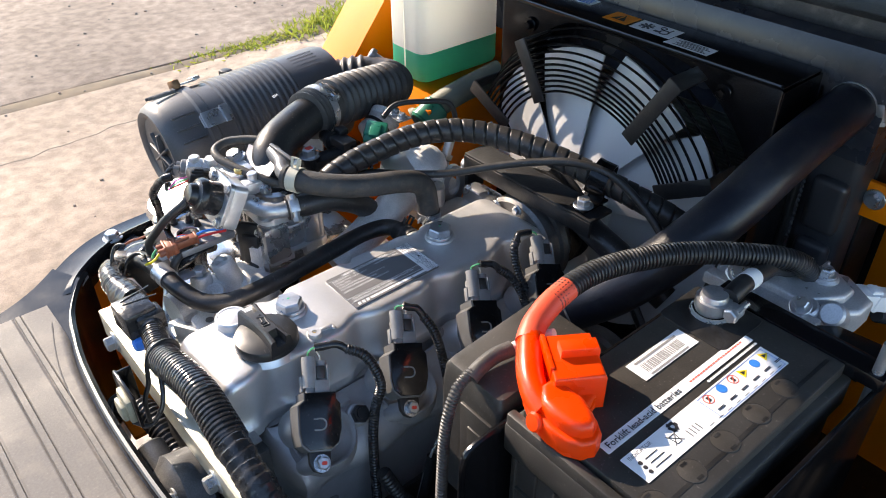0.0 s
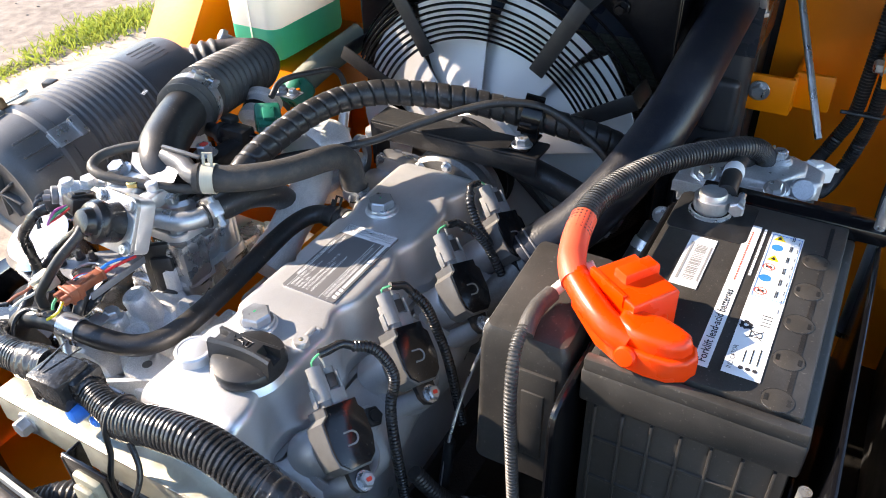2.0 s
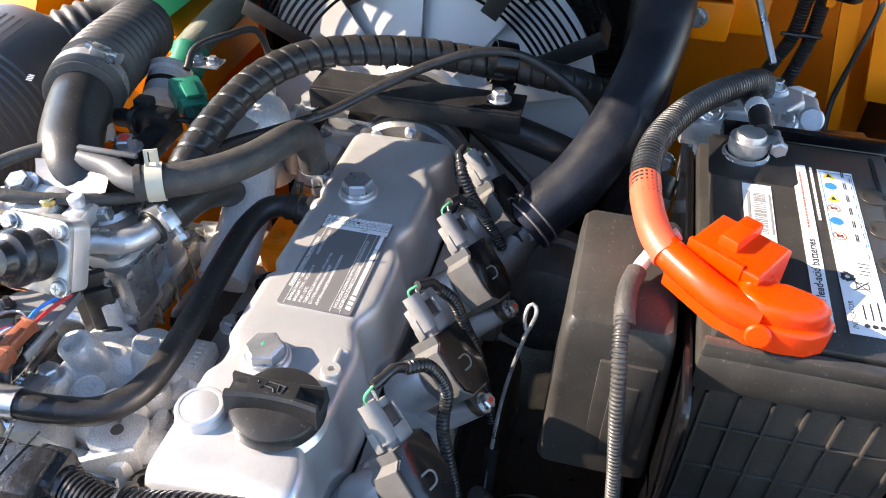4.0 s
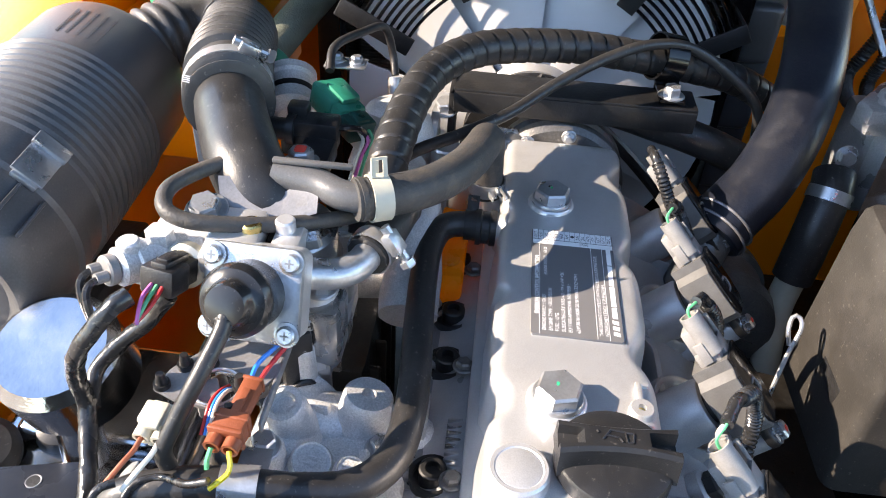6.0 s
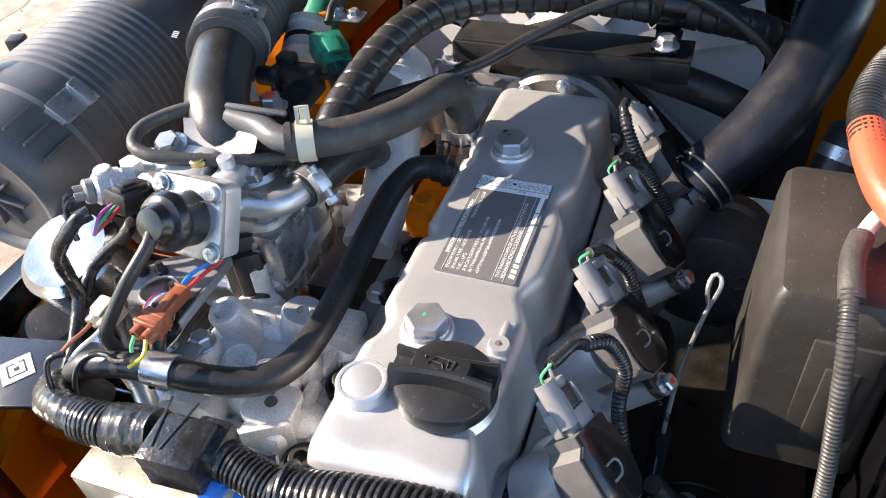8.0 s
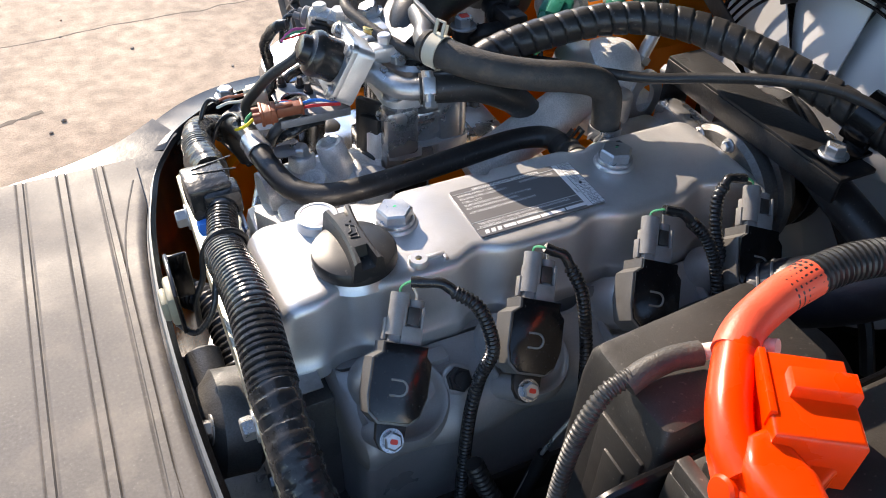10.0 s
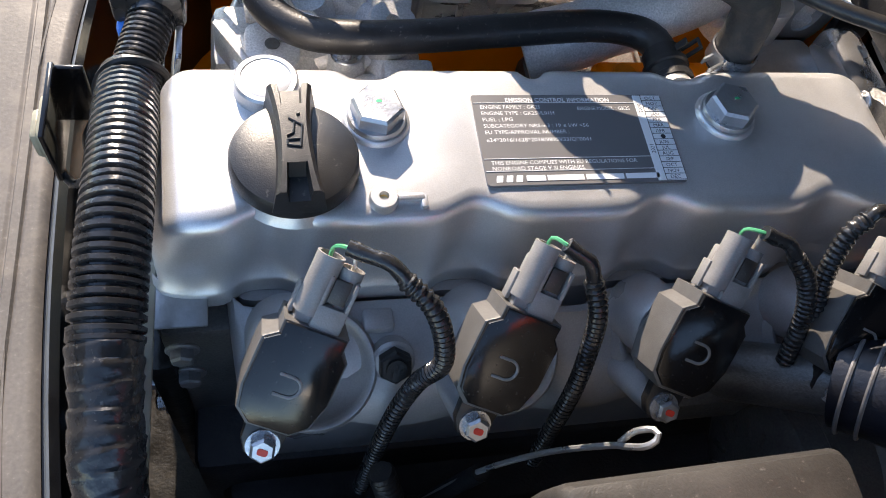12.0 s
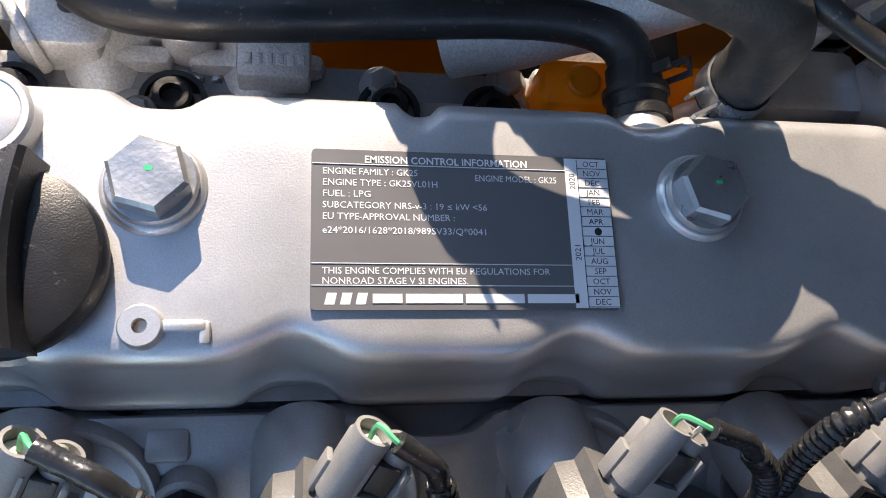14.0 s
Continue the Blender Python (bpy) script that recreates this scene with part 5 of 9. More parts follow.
def build_coil_wiring():
    """Short wires out of each plug and the corrugated looms they join."""
    ends = [coil_pose(x) @ Vector((-0.0052, 0.0545, -0.008)) for x in COIL_XS]
    ends2 = [coil_pose(x) @ Vector((0.0056, 0.0515, -0.0105)) for x in COIL_XS]
    offs = (((0.006, -0.002, 0.010), (0.022, -0.010, 0.010), (0.040, -0.026, -0.004), (0.046, -0.036, -0.032), (0.038, -0.036, -0.058), (0.028, -0.044, -0.090), (0.018, -0.058, -0.160)),
            ((0.006, -0.003, 0.006), (0.017, -0.010, 0.001), (0.024, -0.024, -0.020), (0.026, -0.032, -0.044), (0.024, -0.044, -0.075), (0.020, -0.058, -0.140)),
            ((0.008, -0.002, 0.007), (0.022, -0.006, 0.002), (0.038, -0.016, -0.016), (0.044, -0.026, -0.034), (0.044, -0.040, -0.06)),
            ((-0.006, 0.004, 0.008), (-0.022, 0.004, 0.012), (-0.033, -0.002, 0.002), (-0.036, -0.012, -0.018), (-0.034, -0.026, -0.042), (-0.033, -0.04, -0.07)))
    for e, e2, of in zip(ends, ends2, offs):
        P = [e + Vector(o) for o in of]
        cable("coil_wire", "thin green wire leaving a coil plug", [e - COIL_U * 0.002, e + COIL_U * 0.003 + Vector((0, 0, 0.002)), P[0], P[0] + (P[1] - P[0]) * 0.5], 0.0009, M_WIRE_GREEN, seg=6, step=0.002)
        cable("coil_wire", "thin white wire leaving a coil plug", [e2 - COIL_U * 0.002, e2 + COIL_U * 0.003 + Vector((0, 0, 0.002)), P[0] + Vector((0.001, 0.001, -0.001)), P[0] + (P[1] - P[0]) * 0.5], 0.0009, M_WIRE_WHITE, seg=6, step=0.002)
        cable("coil_sleeve", "taped black sleeve over coil wires", [P[0], P[0] + (P[1] - P[0]) * 0.5, P[1], P[1] + (P[2] - P[1]) * 0.4], 0.0034, M_TAPE, seg=10, step=0.003, shape=lumpy(160, 0.15))
        cable("coil_loom", "shiny black corrugated loom beside the coils", [P[1] + (P[2] - P[1]) * 0.3] + P[2:], 0.0046, M_TAPE, 0.0030, 0.2)


build_coil_wiring()


# ---- fan end of the engine ----
def build_fan_end():
    t = thing("timing_housing", "round ribbed aluminium timing housing at the fan end", "housing", (0.27, 0.03, -0.11))
    m = axes((0.232, 0.028, -0.050), (1, 0, 0))
    part("casting", lathe([(0, 0), (0.052, 0), (0.056, 0.004), (0.056, 0.012), (0.052, 0.014), (0.052, 0.020), (0.056, 0.022), (0.056, 0.030), (0.051, 0.034), (0.045, 0.045), (0.032, 0.052), (0, 0.052)], m, 56), M_ALU_MOTTLED, t)
    for i in range(9):
        a = radians(40 * i + 15)
        part("rim_bolt", bolt_mesh((0.230, 0.028 + 0.049 * math.cos(a), -0.050 + 0.049 * math.sin(a)), (-1, 0, 0), 0.0045, 0.004, 0.006), M_ZINC, t)
    p = thing("pulley", "dark steel belt pulley in front of the fan", "pulley", (0.315, 0.05, -0.12))
    mp = axes((0.298, FAN.y, FAN.z), (1, 0, 0))
    part("wheel", lathe([(0, 0), (0.045, 0), (0.062, 0.002), (0.062, 0.005), (0.054, 0.010), (0.054, 0.014), (0.062, 0.019), (0.062, 0.022), (0.045, 0.024), (0, 0.024)], mp, 48), M_BLACK_MATT, p)
    part("shaft", rod((0.31, FAN.y, FAN.z), (0.358, FAN.y, FAN.z), 0.018, seg=24), M_ZINC, p)
    solid("fan_belt", merge(tube([(0.310, 0.05, 0.008), (0.310, -0.02, -0.04), (0.310, -0.09, -0.11), (0.310, -0.12, -0.16)], 0.006, 8, 0.02), tube([(0.310, 0.05, -0.115), (0.310, -0.05, -0.20), (0.310, -0.12, -0.25)], 0.006, 8, 0.02)), M_RUBBER, "black rubber fan belt", "belt")
    # alternator, low beside the block
    a = thing("alternator", "aluminium alternator low beside the engine", "alternator", (0.20, -0.13, -0.22))
    ma = axes((0.165, -0.115, -0.135), (1, 0, 0))
    part("housing", lathe([(0, 0), (0.040, 0), (0.050, 0.006), (0.052, 0.02), (0.048, 0.024), (0.048, 0.05), (0.052, 0.054), (0.050, 0.07), (0.03, 0.078), (0, 0.078)], ma, 36), M_ALU_MOTTLED, a)
    for i in range(14):
        g = radians(i * 360 / 14)
        part("vent", box((0.028, 0, -0.0008), (0.012, 0.0028, 0.002), ma @ Matrix.Rotation(g, 4, "Z")), M_ALU_MOTTLED, a, "dark cooling slot")
    # black bracket across the fan end, with the hose saddle
    b = thing("cross_bracket", "black steel bracket across the fan end", "bracket", (0.25, 0.03, 0.0))
    part("bar", box((0.252, 0.023, 0.0275), (0.034, 0.190, 0.004), None, 0.001), M_BLACK_MATT, b)
    part("front_flange", box((0.236, 0.023, 0.018), (0.004, 0.190, 0.018), None, 0.001), M_BLACK_MATT, b)
    part("end_plate", box((0.252, 0.119, -0.002), (0.026, 0.006, 0.05), None, 0.001), M_BLACK_MATT, b)
    e = thing("lifting_eye", "zinc steel lifting eye bolted to the engine", "lifting eye", (0.225, 0.135, -0.05))
    me = Matrix(((1, 0, 0, 0.228), (0, 0, 1, 0.131), (0, 1, 0, -0.016), (0, 0, 0, 1)))
    eye = lathe([(0.009, -0.003), (0.0175, -0.003), (0.0175, 0.003), (0.009, 0.003), (0.009, -0.003)], me, 28)
    bmesh.ops.scale(eye, vec=(1, 1, 1.5), space=Matrix.Translation((-0.228, 0, 0.016)), verts=eye.verts)
    part("plate", merge(eye, box((0.225, 0.131, -0.055), (0.03, 0.006, 0.045), None, 0.002)), M_ZINC, e)
    part("bolt", bolt_mesh((0.247, 0.124, 0.004), (-0.3, 0.2, 1), 0.0075, 0.008, 0.011), M_ZINC, e)
    # front accessory brackets in shadow
    mb = thing("mount_bracket", "grey cast aluminium mounting at the fan end", "bracket", (0.20, 0.10, -0.08))
    part("foot", box((0.20, 0.10, -0.05), (0.05, 0.03, 0.06), None, 0.006), M_ALU_DARK, mb)
    part("arm", box((0.235, 0.085, -0.03), (0.025, 0.05, 0.05), None, 0.006), M_ALU_DARK, mb)
    part("post", rod((0.19, 0.118, -0.03), (0.19, 0.118, 0.004), 0.012, seg=20, bev=0.0015), M_ALU_DARK, mb)


build_fan_end()


# ---- intake side ----
def build_manifold():
    t = thing("intake_manifold", "rough silver cast aluminium intake manifold", "intake manifold", (0.0, 0.16, -0.12))
    part("plenum", tube([(-0.108, 0.184, -0.068), (-0.08, 0.186, -0.067), (-0.035, 0.184, -0.066), (-0.008, 0.182, -0.068)], 0.0225, 22, 0.006, lumpy(26, 0.10)), M_ALU_ROUGH, t, sharp=70)
    for x0, x1 in ((-0.084, -0.072), (-0.022, -0.026), (0.125, 0.112)):
        part("runner", tube([(x0, 0.098, -0.092), (x0, 0.125, -0.078), ((x0 + x1) / 2, 0.150, -0.069), (x1, 0.180, -0.066)], 0.0185, 18, 0.005, lumpy(34, 0.09)), M_ALU_ROUGH, t, sharp=70)
        part("port_flange", box((x0, 0.119, -0.088), (0.056, 0.010, 0.050), None, 0.006), M_ALU_ROUGH, t)
    part("valley", merge(box((-0.050, 0.158, -0.074), (0.060, 0.060, 0.030), pose(0, 0, 0, 0, 0, 0), 0.010, 3), box((-0.045, 0.146, -0.060), (0.040, 0.006, 0.026), pose(0, 0, 0, 0, 0, 12), 0.002), box((-0.058, 0.172, -0.056), (0.006, 0.036, 0.022), pose(0, 0, 0, 0, 0, -10), 0.002), box((-0.034, 0.166, -0.056), (0.005, 0.040, 0.024), pose(0, 0, 0, 0, 0, 30), 0.002)), M_ALU_ROUGH, t)
    # standing bosses: top centre, direction, radius, length, hole share
    for (x, y, z), d, r, h, hole in (((-0.0487, 0.1828, -0.0248), (-0.25, 0.10, 1), 0.0118, 0.045, 0.62), ((-0.0232, 0.1401, -0.0390), (0.1, -0.2, 1), 0.0148, 0.040, 0.30), ((-0.0713, 0.1880, -0.0345), (0, 0, 1), 0.0112, 0.030, 0.5),
                                     ((-0.0700, 0.1630, -0.0430), (-0.2, -0.2, 1), 0.0120, 0.030, 0.0), ((-0.0730, 0.1415, -0.0420), (-0.2, -0.2, 1), 0.0088, 0.030, 0.0), ((-0.0500, 0.1290, -0.0540), (0, 0, 1), 0.0105, 0.030, 0.5), ((-0.0065, 0.1840, -0.0230), (0, 0, 1), 0.0085, 0.040, 0.4)):
        d = Vector(d).normalized()
        p = Vector((x, y, z))
        prof = [(r * 1.22, -h), (r * 1.04, -0.010), (r, -0.002), (r - 0.0014, 0.0)]
        prof += [(r * hole, 0.0), (r * hole * 0.9, -0.006), (0, -0.006)] if hole else [(r - 0.0022, -0.0008), (0, -0.0008)]
        part("boss", lathe(prof, axes(p, d), 24), M_ALU_ROUGH, t)
    for p in ((-0.0713, 0.1880, -0.0345), (-0.0950, 0.2030, -0.0480), (0.030, 0.112, -0.070), (-0.0500, 0.1290, -0.0540), (0.085, 0.115, -0.068)):
        part("bolt", bolt_mesh(p, (0, -0.1, 1), 0.0068, 0.007, 0.0095), M_ZINC, t)
    part("screw", bolt_mesh((-0.0065, 0.1840, -0.0230), (0, 0, 1), 0.0050, 0.005, 0.0072), M_ZINC, t)
    # lug with a drilled hole, threaded stud, and the cast block with raised marks
    part("lug", merge(prism(rounded(0.030, 0.034, 0.008), -0.052, -0.047, Matrix.Translation((-0.0917, 0.129, 0)), 0.0015), box((-0.098, 0.128, -0.066), (0.034, 0.030, 0.03), None, 0.006), box((-0.112, 0.155, -0.080), (0.03, 0.05, 0.03), None, 0.008)), M_ALU_ROUGH, t)
    part("lug_hole", lathe([(0.0042, 0.0), (0.0042, 0.0004), (0, 0.0004)], Matrix.Translation((-0.0917, 0.129, -0.0470)), 18), M_ALU_MOTTLED, t, "dark drilled hole")
    part("stud", lathe([(0, 0)] + [(0.0058 - 0.0008 * (k % 2), 0.0008 * k) for k in range(14)] + [(0.0035, 0.013), (0, 0.013)], axes((-0.094, 0.158, -0.0746), (-1, 0, 0.1)), 18), M_ZINC, t, "threaded stud")
    part("stud_boss", rod((-0.070, 0.158, -0.076), (-0.093, 0.158, -0.0748), 0.0105, seg=20, bev=0.002), M_ALU_ROUGH, t)
    part("cast_block", box((-0.015, 0.116, -0.062), (0.030, 0.020, 0.016), None, 0.003), M_ALU_ROUGH, t)
    part("cast_mark", merge(*[box((-0.025 + 0.0042 * k, 0.114, -0.0538), (0.0028, 0.005, 0.0010), None, 0.0003) for k in range(6)]), M_ALU_ROUGH, t, "raised cast characters as bars")
    part("cast_mark", merge(*[box((0.0042 * (k - 1), 0, 0.0002), (0.0030, 0.005, 0.0010), axes((-0.0700, 0.1630, -0.0436), (-0.2, -0.2, 1), (1, 0, 0)), 0.0002) for k in range(3)]), M_ALU_ROUGH, t, "raised cast characters as bars")
    h = thing("coolant_outlet", "bright cast aluminium coolant outlet beside the cover", "coolant outlet", (0.12, 0.12, -0.06))
    part("casting", merge(tube([(0.055, 0.128, -0.050), (0.10, 0.130, -0.030), (0.150, 0.140, -0.015), (0.185, 0.160, -0.010)], 0.020, 18, 0.006, lumpy(35, 0.10)), box((0.175, 0.165, 0.0), (0.05, 0.045, 0.02), None, 0.008)), M_ALU_ROUGH, h, sharp=70)
    part("end_cover", lathe([(0, 0), (0.022, 0), (0.024, 0.003), (0.022, 0.010), (0.010, 0.013), (0, 0.013)], axes((0.180, 0.168, 0.008), (-0.1, -0.1, 1)), 28), M_ALU, h)
    for x, y in ((0.155, 0.150), (0.196, 0.150), (0.196, 0.186)):
        part("bolt", bolt_mesh((x, y, 0.0085), (0, 0, 1), 0.006, 0.006, 0.008), M_ZINC, h)
    th = thing("thermostat_housing", "rounded cast aluminium housing behind the hoses", "housing", (0.205, 0.160, -0.05))
    part("dome", lathe([(0.030, -0.060), (0.030, -0.004), (0.0285, 0.006), (0.024, 0.014), (0.014, 0.019), (0, 0.020)], axes((0.205, 0.160, 0.006), (-0.15, 0, 1)), 36), M_ALU_ROUGH, th)
    part("flange", prism(rounded(0.084, 0.060, 0.012), -0.030, -0.022, Matrix.Translation((0.205, 0.160, 0)), 0.0015), M_ALU_ROUGH, th)
    for x in (0.170, 0.240):
        part("bolt", bolt_mesh((x, 0.160, -0.022), (0, 0, 1), 0.0062, 0.006, 0.0088), M_ZINC, th)
    # orange sensor beside the cover
    s = thing("orange_fitting", "translucent amber plastic fitting beside the cover", "fitting", (0.125, 0.105, -0.08))
    part("body", merge(box((0.138, 0.106, -0.060), (0.086, 0.022, 0.032), None, 0.004), rod((0.112, 0.106, -0.046), (0.112, 0.106, -0.042), 0.0075, seg=18, bev=0.001)), see_through(material("amber_plastic", (0.85, 0.36, 0.02), 0.30, 0, 0.12, 60, 0.1), (0.95, 0.45, 0.03), 0.4), s)


build_manifold()


def build_throttle():
    t = thing("throttle_body", "machined aluminium throttle body with flanges", "throttle body", (0.03, 0.19, -0.05))
    mz = Matrix.Translation((0.035, 0.198, 0))
    part("barrel", lathe([(0.036, -0.050), (0.036, -0.038), (0.029, -0.036), (0.029, 0.000), (0.034, 0.002), (0.034, 0.010), (0.029, 0.012), (0.029, 0.030), (0.026, 0.034), (0, 0.034)], mz, 40), M_ALU_DARK, t)
    part("flange", merge(prism(rounded(0.080, 0.070, 0.012), -0.046, -0.036, mz, 0.001), prism(rounded(0.072, 0.066, 0.014), 0.001, 0.011, mz, 0.001)), M_ALU, t)
    for dx, dy in ((-0.030, -0.026), (0.030, -0.026), (0.030, 0.026), (-0.030, 0.026)):
        part("column", rod((0.035 + dx, 0.198 + dy, -0.036), (0.035 + dx, 0.198 + dy, 0.002), 0.0065, seg=14), M_ALU_DARK, t)
        part("bolt", bolt_mesh((0.035 + dx, 0.198 + dy, 0.011), (0, 0, 1), 0.0065, 0.006, 0.009), M_ZINC, t)
    part("web", merge(box((0.010, 0.172, -0.020), (0.030, 0.022, 0.045), None, 0.005), box((0.055, 0.174, -0.020), (0.020, 0.018, 0.05), None, 0.004)), M_ALU_DARK, t)
    part("base", merge(box((0.052, 0.205, -0.062), (0.130, 0.066, 0.030), None, 0.005), box((0.040, 0.205, -0.048), (0.09, 0.076, 0.012), None, 0.004)), M_ALU_DARK, t, "dark grey cast base")
    for i in range(5):
        part("rib", box((-0.002 + 0.026 * i, 0.171, -0.058), (0.0035, 0.008, 0.034), None, 0.001), M_ALU_DARK, t)
    part("waist", lathe([(0.0305, -0.030), (0.0315, -0.028), (0.0315, -0.024), (0.0305, -0.022), (0.0305, -0.016), (0.0315, -0.014), (0.0315, -0.010), (0.0305, -0.008)], mz, 40), M_ALU_DARK, t)
    # throttle position sensor
    s = thing("position_sensor", "black plastic position sensor screwed to the throttle", "sensor", (-0.008, 0.178, -0.03))
    mt = axes((-0.0070, 0.1880, -0.040), (-0.80, -0.60, 0.05), (0, 0, 1))
    part("body", merge(box((0, 0, 0.0), (0.082, 0.034, 0.008), mt, 0.003), box((0, 0, 0.006), (0.060, 0.020, 0.008), mt, 0.004), rod(mt @ Vector((-0.012, 0, 0.008)), mt @ Vector((-0.012, 0, 0.013)), 0.009, seg=22, bev=0.001)), M_PLASTIC, s)
    part("socket", box((-0.030, 0.018, 0.002), (0.018, 0.012, 0.014), mt, 0.002), M_PLASTIC, s)
    for h in (0.032, -0.032):
        sc = part("screw", lathe([(0.0048, 0.0), (0.0046, 0.002), (0.0036, 0.003), (0, 0.0032)], mt @ Matrix.Translation((h, -0.010, 0.004)), 18), M_ZINC, s)
        part("cross_slot", merge(box((h, -0.010, 0.0071), (0.005, 0.001, 0.0006), mt), box((h, -0.010, 0.0071), (0.001, 0.005, 0.0006), mt)), M_PLASTIC, sc)
    # actuator: steel plate and black dome facing outwards
    n = Vector((-0.86, 0.10, 0.50)).normalized()
    m = axes((-0.0335, 0.1985, 0.0385), n, (0, -1, 0))
    a = thing("vacuum_actuator", "black domed actuator on a zinc steel plate", "actuator", (-0.034, 0.2, 0.0))
    part("plate", prism(rounded(0.052, 0.050, 0.006), -0.004, 0.0, m, 0.0008), M_ZINC, a)
    part("body", merge(prism(rounded(0.050, 0.048, 0.006), -0.019, -0.0042, m, 0.002)), M_ALU, a, "cast aluminium actuator body")
    part("dome", lathe([(0.0180, -0.001), (0.0178, 0.004), (0.0176, 0.012), (0.0188, 0.015), (0.0187, 0.0190), (0.0165, 0.0225), (0.0126, 0.0238), (0.0116, 0.0250), (0.0112, 0.0290), (0.0098, 0.0312), (0.0055, 0.0322), (0, 0.0324)], m, 44), M_DOME, a, "matt black domed cap")
    for x, y in ((-0.0205, -0.0185), (0.0205, -0.0185), (-0.0205, 0.0185), (0.0205, 0.0185)):
        sc = part("screw", lathe([(0.0066, 0.0002), (0.0066, 0.0012), (0.0050, 0.0014), (0.0050, 0.0034), (0.0040, 0.0043), (0, 0.0044)], m @ Matrix.Translation((x, y, 0)), 20), M_ZINC, a)
        part("cross_slot", merge(box((x, y, 0.0042), (0.0046, 0.0009, 0.0006), m), box((x, y, 0.0042), (0.0009, 0.0046, 0.0006), m)), M_STEEL_GREY, sc)
    down = (n * n.z - Vector((0, 0, 1))).normalized()
    tip = m @ Vector((0, 0, 0.0285)) + down * 0.0090
    part("lead_hole", ring_mesh(0.0046, 0.0012, axes(tip, down + n * 0.7), 20, 8), M_PLASTIC, a)
    cable("vacuum_lead", "black rubber lead drooping from the actuator", [tip - down * 0.004, tip + down * 0.004 + n * 0.003, (-0.084, 0.209, 0.030), (-0.096, 0.217, 0.014), (-0.104, 0.223, 0.000), (-0.104, 0.222, -0.015)], 0.0043, M_RUBBER)
    # top fittings of the actuator body
    f = thing("gas_fitting", "silver gas fitting with brass cap on the actuator", "fitting", (0.0, 0.22, 0.05))
    part("block", merge(box((0.003, 0.215, 0.047), (0.040, 0.028, 0.014), pose(0, 0, 0, 0, -8, 0), 0.003), box((0.004, 0.188, 0.044), (0.024, 0.016, 0.014), None, 0.003)), M_ALU, f)
    part("cap", rod((0.001, 0.207, 0.052), (0.001, 0.207, 0.058), 0.0062, seg=18, bev=0.001), M_BRASS, f, "brass cap")
    part("stud", rod((0.006, 0.190, 0.050), (0.006, 0.190, 0.058), 0.0055, seg=16, bev=0.001), M_ALU, f)
    part("bolt", bolt_mesh((0.012, 0.181, 0.040), (0.2, -1, 0.2), 0.0058, 0.008), M_ZINC, f)
    # bent steel pipe to the hose
    solid("steel_pipe", tube([(-0.018, 0.186, 0.033), (-0.008, 0.178, 0.033), (-0.002, 0.165, 0.030), (0.004, 0.156, 0.029), (0.014, 0.150, 0.0285), (0.030, 0.146, 0.029)], 0.0088, 18, 0.003), M_ZINC, "bent bright steel pipe at the throttle", "pipe")
    cable("fuel_hose", "short black rubber hose on a steel pipe", [(0.018, 0.1485, 0.0285), (0.040, 0.142, 0.029), (0.065, 0.138, 0.026), (0.095, 0.138, 0.010), (0.115, 0.142, -0.010)], 0.0125, M_RUBBER)
    worm_clamp("worm_clamp", (0.024, 0.1465, 0.0288), (1, -0.3, 0), 0.0128, 0.009, (0.3, -0.8, 0.5), "steel worm-drive clamp on a short hose")
    # small gas valve sticking out to the front
    g = thing("gas_valve", "silver gas valve with cable plugs", "valve", (-0.03, 0.265, 0.0))
    ax = Vector((-0.037, 0.026, 0.010)).normalized()
    p0 = Vector((0.000, 0.246, 0.036))
    part("body", merge(rod(p0, p0 + ax * 0.040, 0.0105, seg=24, bev=0.002), lathe([(0.0105, 0.022), (0.0118, 0.023), (0.0118, 0.030), (0.0105, 0.031)], axes(p0, ax), 24), box((0.006, 0.245, 0.034), (0.030, 0.040, 0.022), None, 0.005), rod(p0 + ax * 0.03, p0 + ax * 0.03 + Vector((0, 0, 0.015)), 0.006, seg=14, bev=0.001), rod(p0 + ax * 0.012, p0 + ax * 0.012 + Vector((0, 0, 0.016)), 0.0075, seg=6)), M_ALU_ROUGH, g)
    part("tip", merge(rod(p0 + ax * 0.040, p0 + ax * 0.046, 0.0082, seg=18, bev=0.001), rod(p0 + ax * 0.046 + Vector((0.003, 0.003, 0)), p0 + ax * 0.052 + Vector((0.003, 0.003, 0)), 0.003, seg=10), rod(p0 + ax * 0.046 - Vector((0.003, 0.003, 0)), p0 + ax * 0.052 - Vector((0.003, 0.003, 0)), 0.003, seg=10)), M_GREY_PLASTIC, g)
    for o in (0.003, -0.003):
        q = p0 + ax * 0.050 + Vector((o, o, 0))
        part("lead", tube([q, q + Vector((-0.007, 0.003, -0.001)), q + Vector((-0.012, 0.002, -0.008)), q + Vector((-0.016, -0.002, -0.022))], 0.0020, 8, 0.002), M_TAPE, g, "thin black lead")
    part("nut", lathe([(0.0060, 0.002), (0.0105, 0.0), (0.0122, 0.003), (0.0122, 0.009), (0.0095, 0.011), (0.0060, 0.009)], axes((-0.0105, 0.2370, 0.0360), (-0.9, 0.15, 0.35)), 24), M_ZINC_YELLOW, g, "yellowish zinc ring nut")
    part("collar", merge(lathe([(0.0, 0.0), (0.0085, 0.0), (0.0085, 0.012), (0.0, 0.012)], axes((-0.0065, 0.2360, 0.0345), (-0.9, 0.15, 0.35)), 20)), M_ALU, g)
    k = thing("sensor_plug", "black plug with coloured wires on a brass sensor", "connector", (-0.045, 0.236, 0.02))
